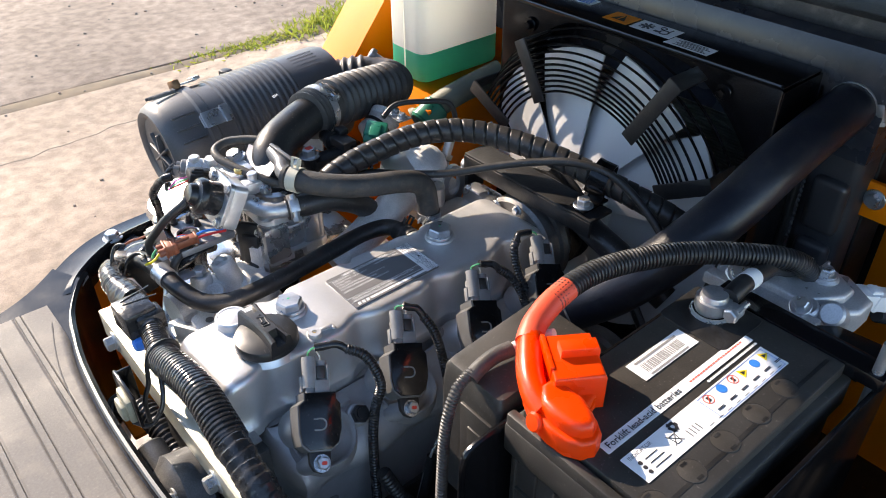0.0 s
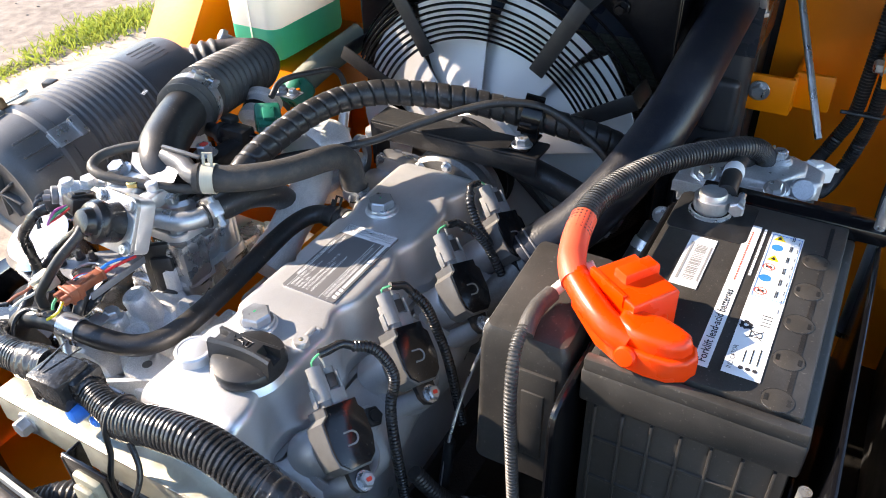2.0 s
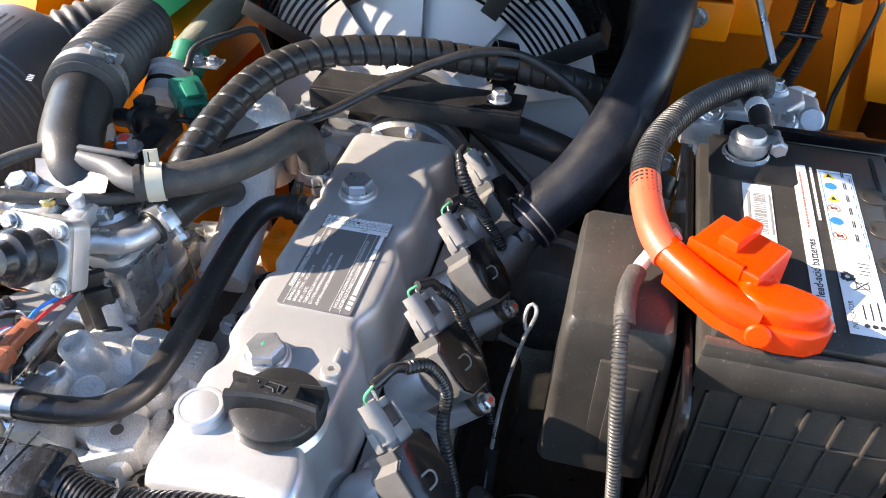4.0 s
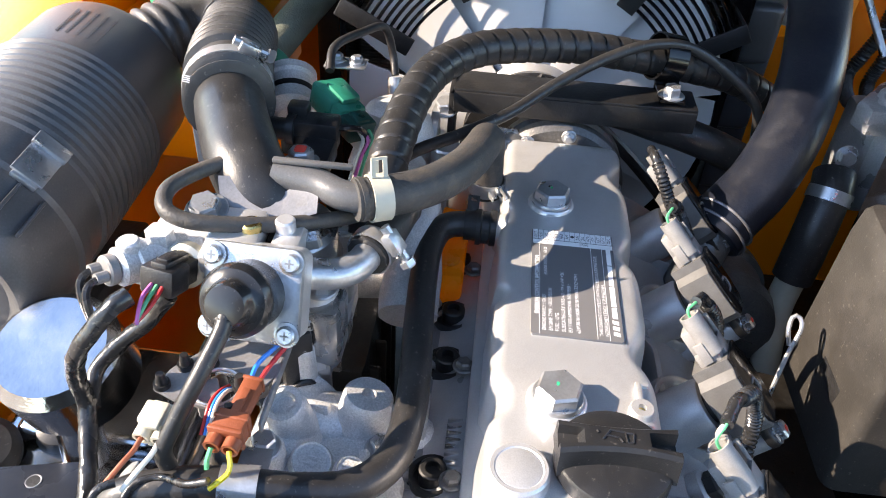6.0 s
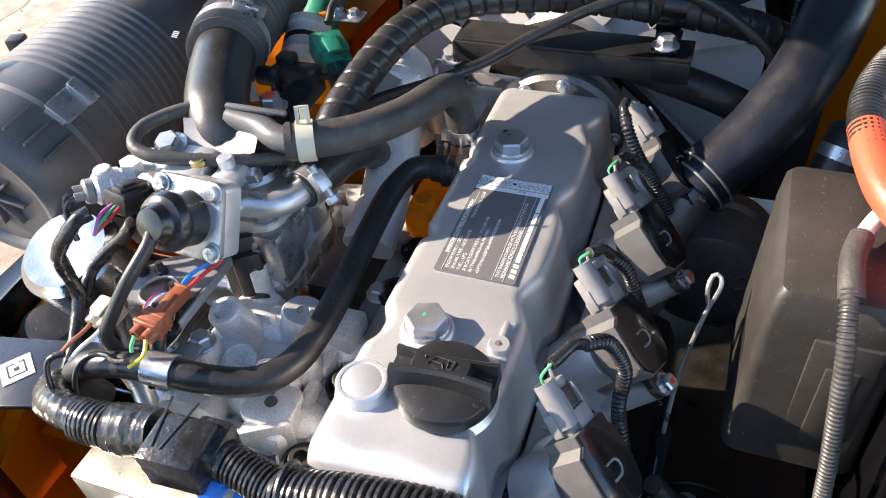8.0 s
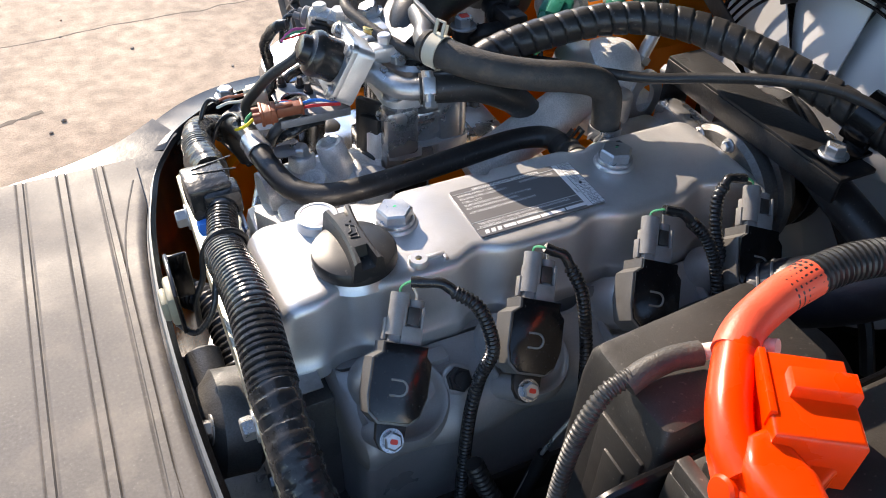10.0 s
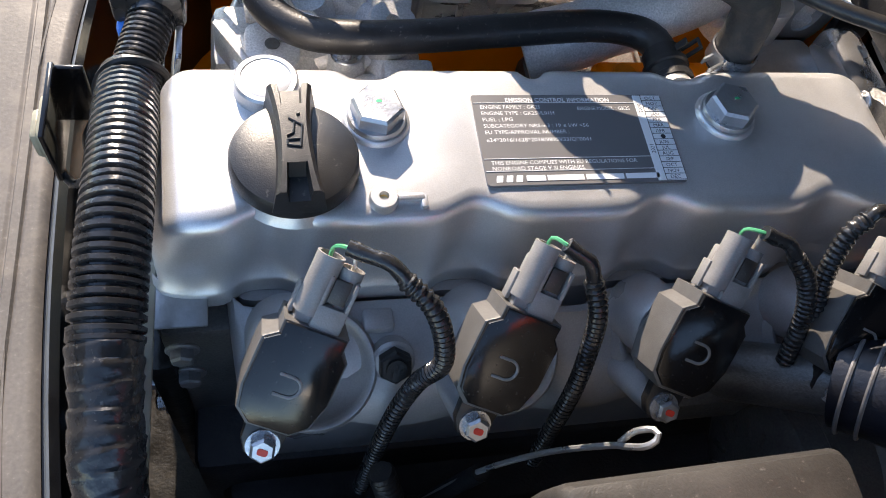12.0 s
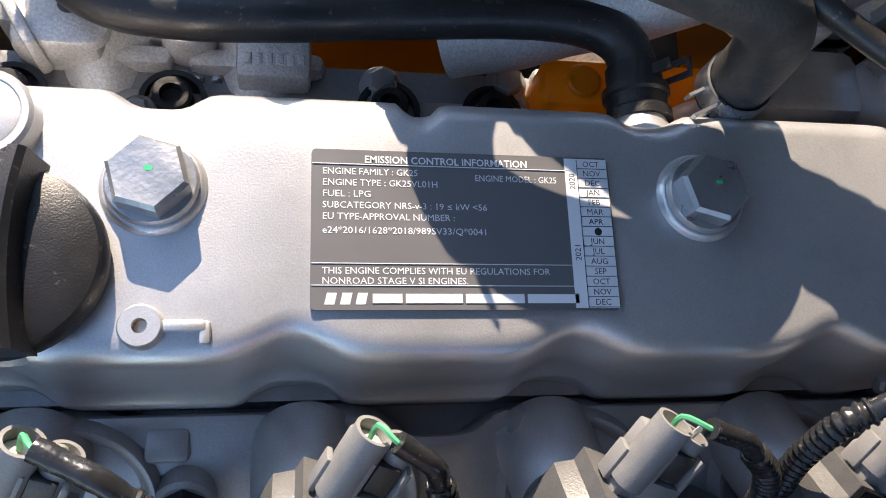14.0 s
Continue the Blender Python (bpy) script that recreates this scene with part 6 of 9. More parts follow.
    ms = axes((-0.0295, 0.2400, 0.0430), (-0.9, 0.2, 0.30), (0, 0, 1))
    part("body", merge(box((0, 0, -0.006), (0.013, 0.016, 0.014), ms, 0.0015), box((0, 0, 0.006), (0.015, 0.019, 0.016), ms, 0.002), box((0.008, 0, 0.002), (0.004, 0.009, 0.020), ms, 0.001)), M_PLASTIC, k)
    part("latch", box((0.0105, 0, 0.004), (0.0015, 0.006, 0.010), ms, 0.0004), M_PLASTIC, k)
    e = Vector((-0.046, 0.245, 0.047))
    for i, mt in enumerate((M_WIRE_PINK, M_WIRE_GREEN, M_WIRE_RED)):
        part("wire", tube([e + Vector((0.004, -0.003 * i, -0.001)), e + Vector((-0.008, -0.002 * i, -0.002 * i)), e + Vector((-0.018, 0.0005 * i, -0.008))], 0.0011, 6, 0.002), mt, k)
    # steel angle bracket at the intake elbow
    b = thing("angle_bracket", "bent zinc steel bracket under the intake elbow", "bracket", (0.03, 0.2, 0.04))
    part("plate", merge(loft([[Vector(q) for q in r] for r in (
        ((0.026, 0.232, 0.064), (0.027, 0.232, 0.067), (0.010, 0.226, 0.046), (0.008, 0.226, 0.046)),
        ((0.036, 0.208, 0.060), (0.037, 0.208, 0.063), (0.014, 0.206, 0.052), (0.012, 0.206, 0.050)),
        ((0.028, 0.198, 0.055), (0.029, 0.198, 0.058), (0.014, 0.194, 0.052), (0.012, 0.194, 0.050)),
        ((0.036, 0.178, 0.066), (0.037, 0.178, 0.069), (0.020, 0.176, 0.057), (0.018, 0.176, 0.055)))])), M_STEEL_GREY, b)
    part("bolt", bolt_mesh((0.010, 0.234, 0.055), (-0.3, 0, 1), 0.0085, 0.007, 0.012), M_ZINC, b)
    # flat sensor carrier with its two plugs below the dome
    c = thing("connector_carrier", "grey steel carrier plate holding wiring plugs", "bracket", (-0.07, 0.205, -0.02))
    ring = [(-0.0665 + 0.0120 * math.cos(radians(q)), 0.2095 + 0.0120 * math.sin(radians(q))) for q in range(178, -179, -17)]
    part("plate", prism([(-0.080, 0.2098)] + ring + [(-0.080, 0.2092), (-0.086, 0.2045), (-0.087, 0.192), (-0.070, 0.190), (-0.0535, 0.182), (-0.028, 0.1815), (-0.026, 0.200), (-0.040, 0.222), (-0.058, 0.236), (-0.072, 0.240), (-0.078, 0.226)][::1], 0.002, 0.004), M_STEEL_GREY, c)
    part("hole_edge", ring_mesh(0.0120, 0.0010, Matrix.Translation((-0.0665, 0.2095, 0.0038)), 32, 8), M_ZINC, c)
    part("lip", box((-0.057, 0.1822, 0.0005), (0.058, 0.002, 0.007), None, 0.0008), M_STEEL_GREY, c)
    for x, y in ((-0.084, 0.197), (-0.0655, 0.1975), (-0.0525, 0.217), (-0.070, 0.236), (-0.056, 0.229)):
        part("pin", merge(rod((x, y, 0.004), (x, y, 0.007), 0.0042, seg=14), rod((x, y, 0.007), (x, y, 0.013), 0.0032, 0.0020, seg=12)), M_PLASTIC, c)
    for o, mt in ((0.0, M_WIRE_RED), (0.003, M_BLUE), (0.0055, M_WIRE_WHITE)):
        part("wire", tube([(-0.0600 - o * 0.3, 0.2060 - o * 0.6, -0.002), (-0.070, 0.2070 - o * 0.6, 0.0046), (-0.080, 0.2085 - o * 0.6, 0.0058), (-0.092, 0.2095 - o * 0.6, -0.0020)], 0.0010, 8, 0.002), mt, c)
    hb = thing("wiring_bundle", "dusty taped wiring bundle under the carrier plate", "wiring", (-0.0665, 0.21, -0.03))
    part("sleeve", tube([(-0.050, 0.216, -0.012), (-0.062, 0.211, -0.007), (-0.074, 0.207, -0.010), (-0.090, 0.204, -0.022), (-0.100, 0.203, -0.045)], 0.0048, 14, 0.003, lumpy(150, 0.2)), M_LOOM_GREY, hb)
    part("sleeve", tube([(-0.046, 0.209, -0.020), (-0.060, 0.203, -0.016), (-0.075, 0.200, -0.020), (-0.090, 0.212, -0.034), (-0.098, 0.214, -0.055)], 0.0045, 12, 0.003, lumpy(120, 0.2)), M_TAPE, hb)
    part("plug", box((-0.0660, 0.2150, -0.006), (0.016, 0.012, 0.012), Matrix.Translation((-0.0660, 0.2150, -0.006)) @ Matrix.Rotation(radians(25), 4, "Z") @ Matrix.Translation((0.0660, -0.2150, 0.006)), 0.0015), M_GREY_PLASTIC, hb, "dusty grey plug")
    w = thing("ivory_plug", "ivory plastic wiring plug with two cavities", "connector", (-0.097, 0.232, -0.005))
    mw = axes((-0.0970, 0.2285, 0.0050), (-0.95, 0.12, -0.15), (0, 0, 1))
    part("body", merge(box((0, 0, -0.006), (0.011, 0.018, 0.012), mw, 0.0015), box((0.0065, 0, -0.004), (0.003, 0.008, 0.014), mw, 0.0008), box((-0.0065, 0, 0.0), (0.003, 0.007, 0.010), mw, 0.0008)), M_IVORY, w)
    for o in (0.0045, -0.0045):
        part("cavity", lathe([(0.0026, 0.0015), (0.0026, 0.006), (0.0042, 0.006), (0.0042, -0.002), (0.0, -0.002)], mw @ Matrix.Translation((0, o, 0)), 16), M_IVORY, w)
    for o, mt in ((0.0045, M_BROWN), (-0.0045, M_WIRE_WHITE)):
        q = mw @ Vector((0, o, 0.004))
        part("wire", tube([q, q + Vector((-0.008, 0.001, -0.001)), q + Vector((-0.016, 0.004, -0.002)), q + Vector((-0.024, 0.010, -0.008))], 0.0013, 8, 0.002), mt, w)
    em = thing("engine_mount", "dark cast engine mount low in the bay", "engine mount", (0.16, 0.20, -0.35))
    part("casting", box((0.165, 0.20, -0.255), (0.13, 0.07, 0.19), None, 0.012), M_DEEP_DARK, em)
    for i in range(4):
        part("rib", box((0.118 + 0.03 * i, 0.162, -0.25), (0.005, 0.012, 0.16), None, 0.002), M_DEEP_DARK, em)
    br = thing("brown_plug", "brown plastic wiring plug with green and yellow wires", "connector", (-0.09, 0.196, -0.01))
    mb = axes((-0.0925, 0.1935, 0.0070), Vector((-0.034, 0.004, -0.002)), (0, 0, 1)) @ Matrix.Diagonal((0.88, 0.88, 0.95, 1))
    bb = part("body", box((0, 0, 0.000), (0.014, 0.018, 0.014), mb, 0.002), M_BROWN, br)
    part("rim", box((0, 0, 0.0055), (0.0155, 0.0195, 0.003), mb, 0.001), M_BROWN, bb)
    part("rim", box((0, 0, -0.002), (0.0152, 0.0192, 0.002), mb, 0.0008), M_BROWN, bb)
    part("socket", box((0, 0, -0.017), (0.0095, 0.0105, 0.024), mb, 0.0012), M_BROWN, br)
    part("latch", box((0.0055, 0, -0.012), (0.0020, 0.005, 0.018), mb, 0.0005), M_BROWN, br)
    part("rim", box((0, 0, -0.0285), (0.0108, 0.0118, 0.0022), mb, 0.0005), M_BROWN, br)
    for o in (0.005, -0.005):
        part("wire_sleeve", lathe([(0, 0.006), (0.0048, 0.006), (0.0048, 0.013), (0.0032, 0.013), (0.0032, 0.009), (0, 0.009)], mb @ Matrix.Translation((0, o, 0)), 14), M_BROWN, br)
    q = mb @ Vector((0, -0.005, 0.013))
    part("wire", tube([q, q + Vector((-0.008, -0.002, -0.004)), q + Vector((-0.014, 0.006, -0.010))], 0.0013, 6, 0.002), M_WIRE_YELLOW, br)
    q = mb @ Vector((0, 0.005, 0.013))
    part("wire", tube([q, q + Vector((-0.004, 0.001, -0.004)), q + Vector((-0.006, 0.001, -0.008))], 0.0013, 6, 0.002), M_WIRE_GREEN, br)
    part("wire", tube([mb @ Vector((0.002, 0.002, -0.028)), mb @ Vector((0.003, 0.002, -0.040)), mb @ Vector((0.0, -0.004, -0.060))], 0.0013, 6, 0.002), M_BLUE, br)
    part("wire", tube([mb @ Vector((0.0, -0.002, -0.028)), mb @ Vector((0.001, -0.004, -0.040)), mb @ Vector((0.0, -0.008, -0.060))], 0.0013, 6, 0.002), M_WIRE_RED, br)
    cable("plug_wire", "thin black wire from a brown plug to the loom", [(-0.119, 0.196, 0.002), (-0.118, 0.208, -0.004), (-0.112, 0.222, -0.010), (-0.116, 0.234, -0.012), (-0.126, 0.238, -0.020), (-0.136, 0.234, -0.036)], 0.0020, M_TAPE, seg=8)
    cable("plug_wire", "thin wire from an ivory plug to the loom", [(-0.124, 0.237, 0.000), (-0.128, 0.243, 0.000), (-0.133, 0.245, -0.004), (-0.139, 0.242, -0.014), (-0.144, 0.236, -0.030)], 0.0020, M_TAPE, seg=8)


build_throttle()


def build_intake():
    t = thing("intake_elbow", "black rubber intake elbow between throttle and filter", "intake hose", (0.05, 0.22, 0.0))
    part("lower_elbow", tube([(0.036, 0.202, 0.024), (0.0378, 0.211, 0.045), (0.0550, 0.226, 0.0575), (0.0893, 0.2435, 0.0625), (0.1154, 0.2545, 0.0640), (0.1380, 0.2625, 0.0640)], 0.0222, 26, 0.005), M_RUBBER, t, sharp=60)

    def cuff(s, a, length):
        return 1 + 0.10 * math.sin(s / 0.006 * 2 * math.pi) * (1 if s < 0.016 else 0)
    part("cuff", tube([(0.1130, 0.2535, 0.0640), (0.1270, 0.2590, 0.0640), (0.1420, 0.2640, 0.0636)], 0.0268, 28, 0.001, cuff), M_BELLOWS, t, sharp=50)

    def bellows(s, a, length):
        u = s / length
        if u < 0.06 or 0.60 < u < 0.84:
            return 1.0
        if u > 0.84:
            return 1.04 + 0.06 * math.sin(s / 0.0085 * 2 * math.pi)
        return 1.06 + 0.10 * math.sin(s / 0.0112 * 2 * math.pi)
    part("bellows", tube([(0.1380, 0.2625, 0.0640), (0.1700, 0.2725, 0.0605), (0.2050, 0.2815, 0.0560), (0.2380, 0.2885, 0.0510), (0.2640, 0.2985, 0.0455), (0.2770, 0.3180, 0.0420), (0.2700, 0.3390, 0.0415), (0.2500, 0.3540, 0.0420), (0.2300, 0.3700, 0.0360)], 0.0262, 28, 0.0016, bellows), M_BELLOWS, t, sharp=60)
    part("print", merge(*[plate(0.083 + 0.002 * i, -0.002, 0.084 + 0.002 * i, 0.002, axes((0.0, 0.2445, 0.0834), (-0.05, -0.3, 1), (1, 0.3, 0))) for i in range(4)]), M_PRINT_WHITE, t, "small white printed digits as bars")
    worm_clamp("worm_clamp", (0.1315, 0.2603, 0.0638), (1, 0.38, -0.02), 0.0285, 0.010, (0.2, -0.45, 0.85), "bright worm-drive clamp on the intake elbow")
    f = thing("air_filter", "dark grey plastic air filter canister with ribbed body", "air filter", (0.1, 0.39, -0.06))
    m = axes((-0.0145, 0.3955, 0.0010), Vector((0.245, 0.000, 0.012)), (0, 0, 1))
    prof = [(0, 0.050), (0.060, 0.050)]
    prof += [(0.0655, 0.051), (0.0655, 0.078)]
    for i in range(12):
        z = 0.079 + 0.0083 * i
        prof += [(0.0655, z), (0.0676, z + 0.0018), (0.0676, z + 0.0040), (0.0655, z + 0.0058)]
    prof += [(0.0655, 0.180), (0.0650, 0.236), (0.0630, 0.244), (0.055, 0.250), (0.030, 0.252), (0, 0.252)]
    part("body", lathe(prof, m, 64), M_FILTER, f)
    cap = part("end_cap", lathe([(0, 0.004), (0.020, 0.004), (0.024, 0.002), (0.046, 0.001), (0.050, -0.003), (0.055, -0.004), (0.0605, 0.001), (0.063, 0.008), (0.0655, 0.030), (0.0665, 0.044), (0.0690, 0.047), (0.0690, 0.056), (0.0665, 0.058)], m, 64), M_FILTER, f)
    for i in range(4):
        part("star_rib", box((0, 0, 0.001), (0.058, 0.0022, 0.008), m @ Matrix.Rotation(radians(45 * i + 10), 4, "Z"), 0.0006), M_FILTER, cap)
    for ang in (-22, 46, 165):
        mc = m @ Matrix.Rotation(radians(ang), 4, "Z")
        cl = part("clip", merge(box((0.0715, 0, 0.058), (0.002, 0.020, 0.030), mc, 0.0006), box((0.0735, 0, 0.072), (0.004, 0.022, 0.010), mc, 0.001), box((0.069, 0, 0.044), (0.004, 0.016, 0.006), mc, 0.001)), M_ZINC, f, "bright steel clip")
        for k in (-0.016, 0, 0.016):
            part("rib", box((0.0665, k, 0.026), (0.004, 0.0022, 0.030), mc, 0.0006), M_FILTER, f)
    part("wing_nut", merge(box((0.0735, 0.004, 0.046), (0.012, 0.022, 0.010), m @ Matrix.Rotation(radians(-24), 4, "Z"), 0.003)), material("rusty_brass", (0.22, 0.12, 0.06), 0.5, 0.5, 0.2, 60, 0.3), f, "brownish wing nut")
    part("moulded_lines", merge(*[box((0.0652, -0.010 + 0.0034 * r, 0.190 + 0.0030 * k), (0.0007, 0.0017, 0.0019), m @ Matrix.Rotation(radians(10 + 3 * r), 4, "Z")) for r in range(5) for k in range(12)]), M_FILTER, f, "moulded lines of unreadable writing")
    part("outlet", rod((0.215, 0.385, 0.020), (0.246, 0.357, 0.040), 0.024, seg=28), M_FILTER, f)
    part("bracket_pin", box((0.2644, 0.3942, 0.044), (0.014, 0.014, 0.024), pose(0, 0, 0, 0, 0, 20), 0.002), M_PLASTIC, f)
    sb = thing("stay_bolt", "zinc bolt with a bent stay beside the tank", "bolt", (0.284, 0.365, 0.05))
    part("shank", rod((0.300, 0.334, 0.046), (0.278, 0.350, 0.066), 0.0045, seg=12), M_ZINC, sb)
    part("head", hexa((0.278, 0.350, 0.066), (-0.6, 0.45, 0.6), 0.008, 0.007), M_ZINC, sb)
    solid("filter_bracket", merge(box((0.10, 0.39, -0.082), (0.10, 0.09, 0.03), None, 0.004), box((0.10, 0.43, -0.12), (0.06, 0.02, 0.10), None, 0.004)), M_BLACK_MATT, "black steel bracket carrying the air filter", "bracket")


build_intake()


def build_hoses():
    # breather hose round the front of the manifold
    bh = thing("breather_hose", "black rubber breather hose on the valve cover", "hose", (0.0, 0.115, -0.02))
    part("hose", tube([(0.1230, 0.0820, -0.0200), (0.1225, 0.0960, -0.0185), (0.1190, 0.1090, -0.0185), (0.1060, 0.1170, -0.0190), (0.0800, 0.1200, -0.0205), (0.0285, 0.1183, -0.0240), (-0.0099, 0.1152, -0.0250), (-0.0465, 0.1143, -0.0260), (-0.0740, 0.1190, -0.0275), (-0.0930, 0.1345, -0.0270), (-0.1030, 0.1600, -0.0220), (-0.1070, 0.1900, -0.0180), (-0.1100, 0.2150, -0.0180), (-0.1140, 0.2400, -0.0240), (-0.1150, 0.2560, -0.0420), (-0.104, 0.260, -0.075)], 0.0092, 22, 0.005), M_RUBBER, bh, sharp=50)
    part("collar", merge(lathe([(0.0098, 0.0), (0.0128, 0.0), (0.0128, 0.004), (0.0116, 0.005), (0.0116, 0.010), (0.0128, 0.011), (0.0128, 0.014), (0.0098, 0.014)], axes((0.1228, 0.0755, -0.0200), (0, 1, 0)), 28)), M_PLASTIC, bh, "black quick-fit collar")
    part("print_line", merge(*[box((0, 0, 0), (0.0028, 0.0016, 0.0002), axes((0.060 + 0.0045 * i, 0.1195, -0.0121), (0, 0, 1), (1, 0, 0))) for i in range(8)]), M_RUBBER_DUSTY, bh, "faint printed line as bars")
    spring_clamp("spring_clamp", (0.1222, 0.093, -0.0188), (0, 1, 0), 0.0097, 0.010, (0.6, 0, 0.8), "dark spring clamp on the breather hose", M_BLACK_MATT)
    c = thing("saddle_clamp", "zinc steel saddle clamp holding the breather hose", "clamp", (-0.104, 0.187, -0.03))
    part("band", lathe([(0.0095, -0.009), (0.0106, -0.009), (0.0106, 0.009), (0.0095, 0.009), (0.0095, -0.009)], axes((-0.1068, 0.188, -0.0182), (-0.12, 1, 0.1)), 30), M_ZINC, c)
    part("tongue", box((-0.090, 0.188, -0.028), (0.026, 0.016, 0.002), None, 0.0005), M_ZINC, c)
    # coolant hose into the cover's corner
    chs = thing("coolant_hose", "brownish dusty rubber coolant hose", "hose", (0.09, 0.10, 0.04))
    part("hose", tube([(0.0255, 0.1560, 0.0610), (0.0330, 0.1420, 0.0600), (0.0460, 0.1250, 0.0580), (0.0650, 0.1105, 0.0548), (0.0900, 0.0985, 0.0515), (0.1170, 0.0912, 0.0480), (0.1390, 0.0885, 0.0410), (0.1505, 0.0870, 0.0300), (0.1540, 0.0865, 0.0140), (0.1545, 0.0845, -0.0120)], 0.0118, 22, 0.005), M_RUBBER_DUSTY, chs, sharp=50)
    part("cuff", lathe([(0.0117, 0.0), (0.0126, 0.0), (0.0126, 0.003), (0.0117, 0.003)], axes((0.0262, 0.1548, 0.0610), (0.5, -0.85, -0.05)), 24), M_RUBBER_DUSTY, chs)
    spring_clamp("spring_clamp", (0.0315, 0.1445, 0.0602), (0.45, -0.85, -0.05), 0.0124, 0.011, (0.2, 0.2, 1), "ivory spring clamp on the coolant hose", M_IVORY)
    spring_clamp("spring_clamp", (0.1545, 0.085, -0.004), (0, 0, 1), 0.0124, 0.010, (-0.8, -0.4, 0), "silver spring clamp at the cover's hose neck", M_ZINC)
    solid("plastic_tube", merge(tube([(0.040, 0.204, 0.0640), (0.036, 0.180, 0.0625), (0.029, 0.165, 0.0615), (0.028, 0.150, 0.0605)], 0.0085, 16, 0.004), box((0.0385, 0.182, 0.0735), (0.004, 0.045, 0.003), pose(0, 0, 0, 0, 0, 0), 0.001)), M_FILTER, "dark grey plastic tube joining the coolant hose", "tube")
    # wrapped heater hose
    wh = thing("wrapped_hose", "thick black hose wrapped in a spiral band", "hose", (0.2, 0.1, 0.05))
    part("hose", tube([(0.050, 0.152, 0.018), (0.066, 0.149, 0.040), (0.0924, 0.1468, 0.0515), (0.1290, 0.1433, 0.0587), (0.1642, 0.1367, 0.0642), (0.1964, 0.1232, 0.0674), (0.2234, 0.0997, 0.0682), (0.2448, 0.0658, 0.0652), (0.2627, 0.0232, 0.0601), (0.2789, -0.0256, 0.0501), (0.2940, -0.0740, 0.0384), (0.308, -0.116, 0.0251), (0.322, -0.15, 0.005)], 0.0122, 24, 0.0012, wrapped(0.0135, 0.06)), M_RUBBER, wh, sharp=50)
    part("cuff", tube([(0.050, 0.152, 0.018), (0.058, 0.1505, 0.029), (0.066, 0.149, 0.040)], 0.0142, 20, 0.004), M_RUBBER, wh)
    s = thing("hose_saddle", "black steel saddle holding the wrapped hose", "clamp", (0.27, -0.05, 0.03))
    part("loop", lathe([(0.0176, -0.0095), (0.0192, -0.0095), (0.0192, 0.0095), (0.0176, 0.0095), (0.0176, -0.0095)], axes((0.2775, -0.0465, 0.0520), (0.33, -1, -0.24)), 36), M_BLACK_PAINT, s)
    part("foot", merge(box((0.256, -0.051, 0.033), (0.038, 0.020, 0.003), pose(0, 0, 0, 0, 0, 0), 0.001), box((0.268, -0.05, 0.036), (0.004, 0.019, 0.014), None, 0.001)), M_BLACK_PAINT, s)
    part("bolt", bolt_mesh((0.247, -0.051, 0.034), (0, 0, 1), 0.0072, 0.007, 0.0105), M_ZINC, s, "blue-tinted zinc bolt")
    cable("thin_cable", "thin black cable running along the hoses", [(0.060, 0.156, 0.036), (0.085, 0.150, 0.039), (0.1158, 0.1360, 0.0395), (0.1456, 0.1040, 0.0410), (0.1767, 0.0729, 0.0440), (0.2077, 0.0429, 0.0532), (0.2344, 0.0097, 0.0630), (0.2568, -0.0256, 0.0690), (0.2727, -0.0610, 0.0640), (0.2790, -0.0963, 0.0442), (0.2796, -0.1293, 0.0160), (0.280, -0.140, -0.03)], 0.0042, M_RUBBER)
    cable("vent_hose", "thin black vent hose looped at the throttle", [(0.044, 0.228, 0.067), (0.030, 0.243, 0.067), (0.012, 0.254, 0.066), (-0.004, 0.250, 0.064), (-0.008, 0.236, 0.061), (-0.002, 0.216, 0.057), (0.007, 0.196, 0.053), (0.018, 0.178, 0.049), (0.032, 0.163, 0.044), (0.050, 0.154, 0.036)], 0.0045, M_RUBBER_DUSTY)
    # radiator hose
    rh = thing("radiator_hose", "thick smooth black rubber radiator hose", "hose", (0.3, -0.16, 0.04))
    part("hose", tube([(0.515, -0.1835, 0.1170), (0.470, -0.1828, 0.1125), (0.4120, -0.1815, 0.1015), (0.3600, -0.1790, 0.0855), (0.3250, -0.1745, 0.0660), (0.2848, -0.1652, 0.0430), (0.2440, -0.1492, 0.0150), (0.2100, -0.1265, -0.0125), (0.1870, -0.1015, -0.0330), (0.1755, -0.0900, -0.0440)], 0.0248, 30, 0.006), M_HOSE_BLUE, rh, sharp=60)
    part("print_line", merge(*[box((0, 0, 0), (0.0045, 0.0028, 0.0003), axes((0.372 + 0.0068 * i, -0.1660 - 0.0002 * i, 0.1095 + 0.0017 * i), (-0.25, 0.6, 0.8), (1, 0, 0.26))) for i in range(9)]), M_RUBBER_DUSTY, rh, "faint printed line as bars")
    worm_clamp("worm_clamp", (0.494, -0.1832, 0.1152), (1, -0.02, 0.1), 0.0252, 0.009, (0, -1, 0.2), "wire clamp on the radiator hose")
    part("wire_clamp", merge(*[ring_mesh(0.0253, 0.0011, axes((0.1835 - 0.006 * k, -0.0985 + 0.005 * k, -0.0362 - 0.005 * k), (1, -0.95, 0.75)), 36, 6) for k in range(2)]), M_STEEL_GREY, rh, "thin steel wire clamp")
    wn2 = thing("water_neck", "dark cast aluminium water neck", "water neck", (0.15, -0.075, -0.10))
    part("neck", rod((0.182, -0.096, -0.040), (0.13, -0.06, -0.095), 0.0165, seg=26), M_ALU_MOTTLED, wn2)
    part("flange", box((0.13, -0.062, -0.10), (0.06, 0.05, 0.03), None, 0.01), M_ALU_MOTTLED, wn2)
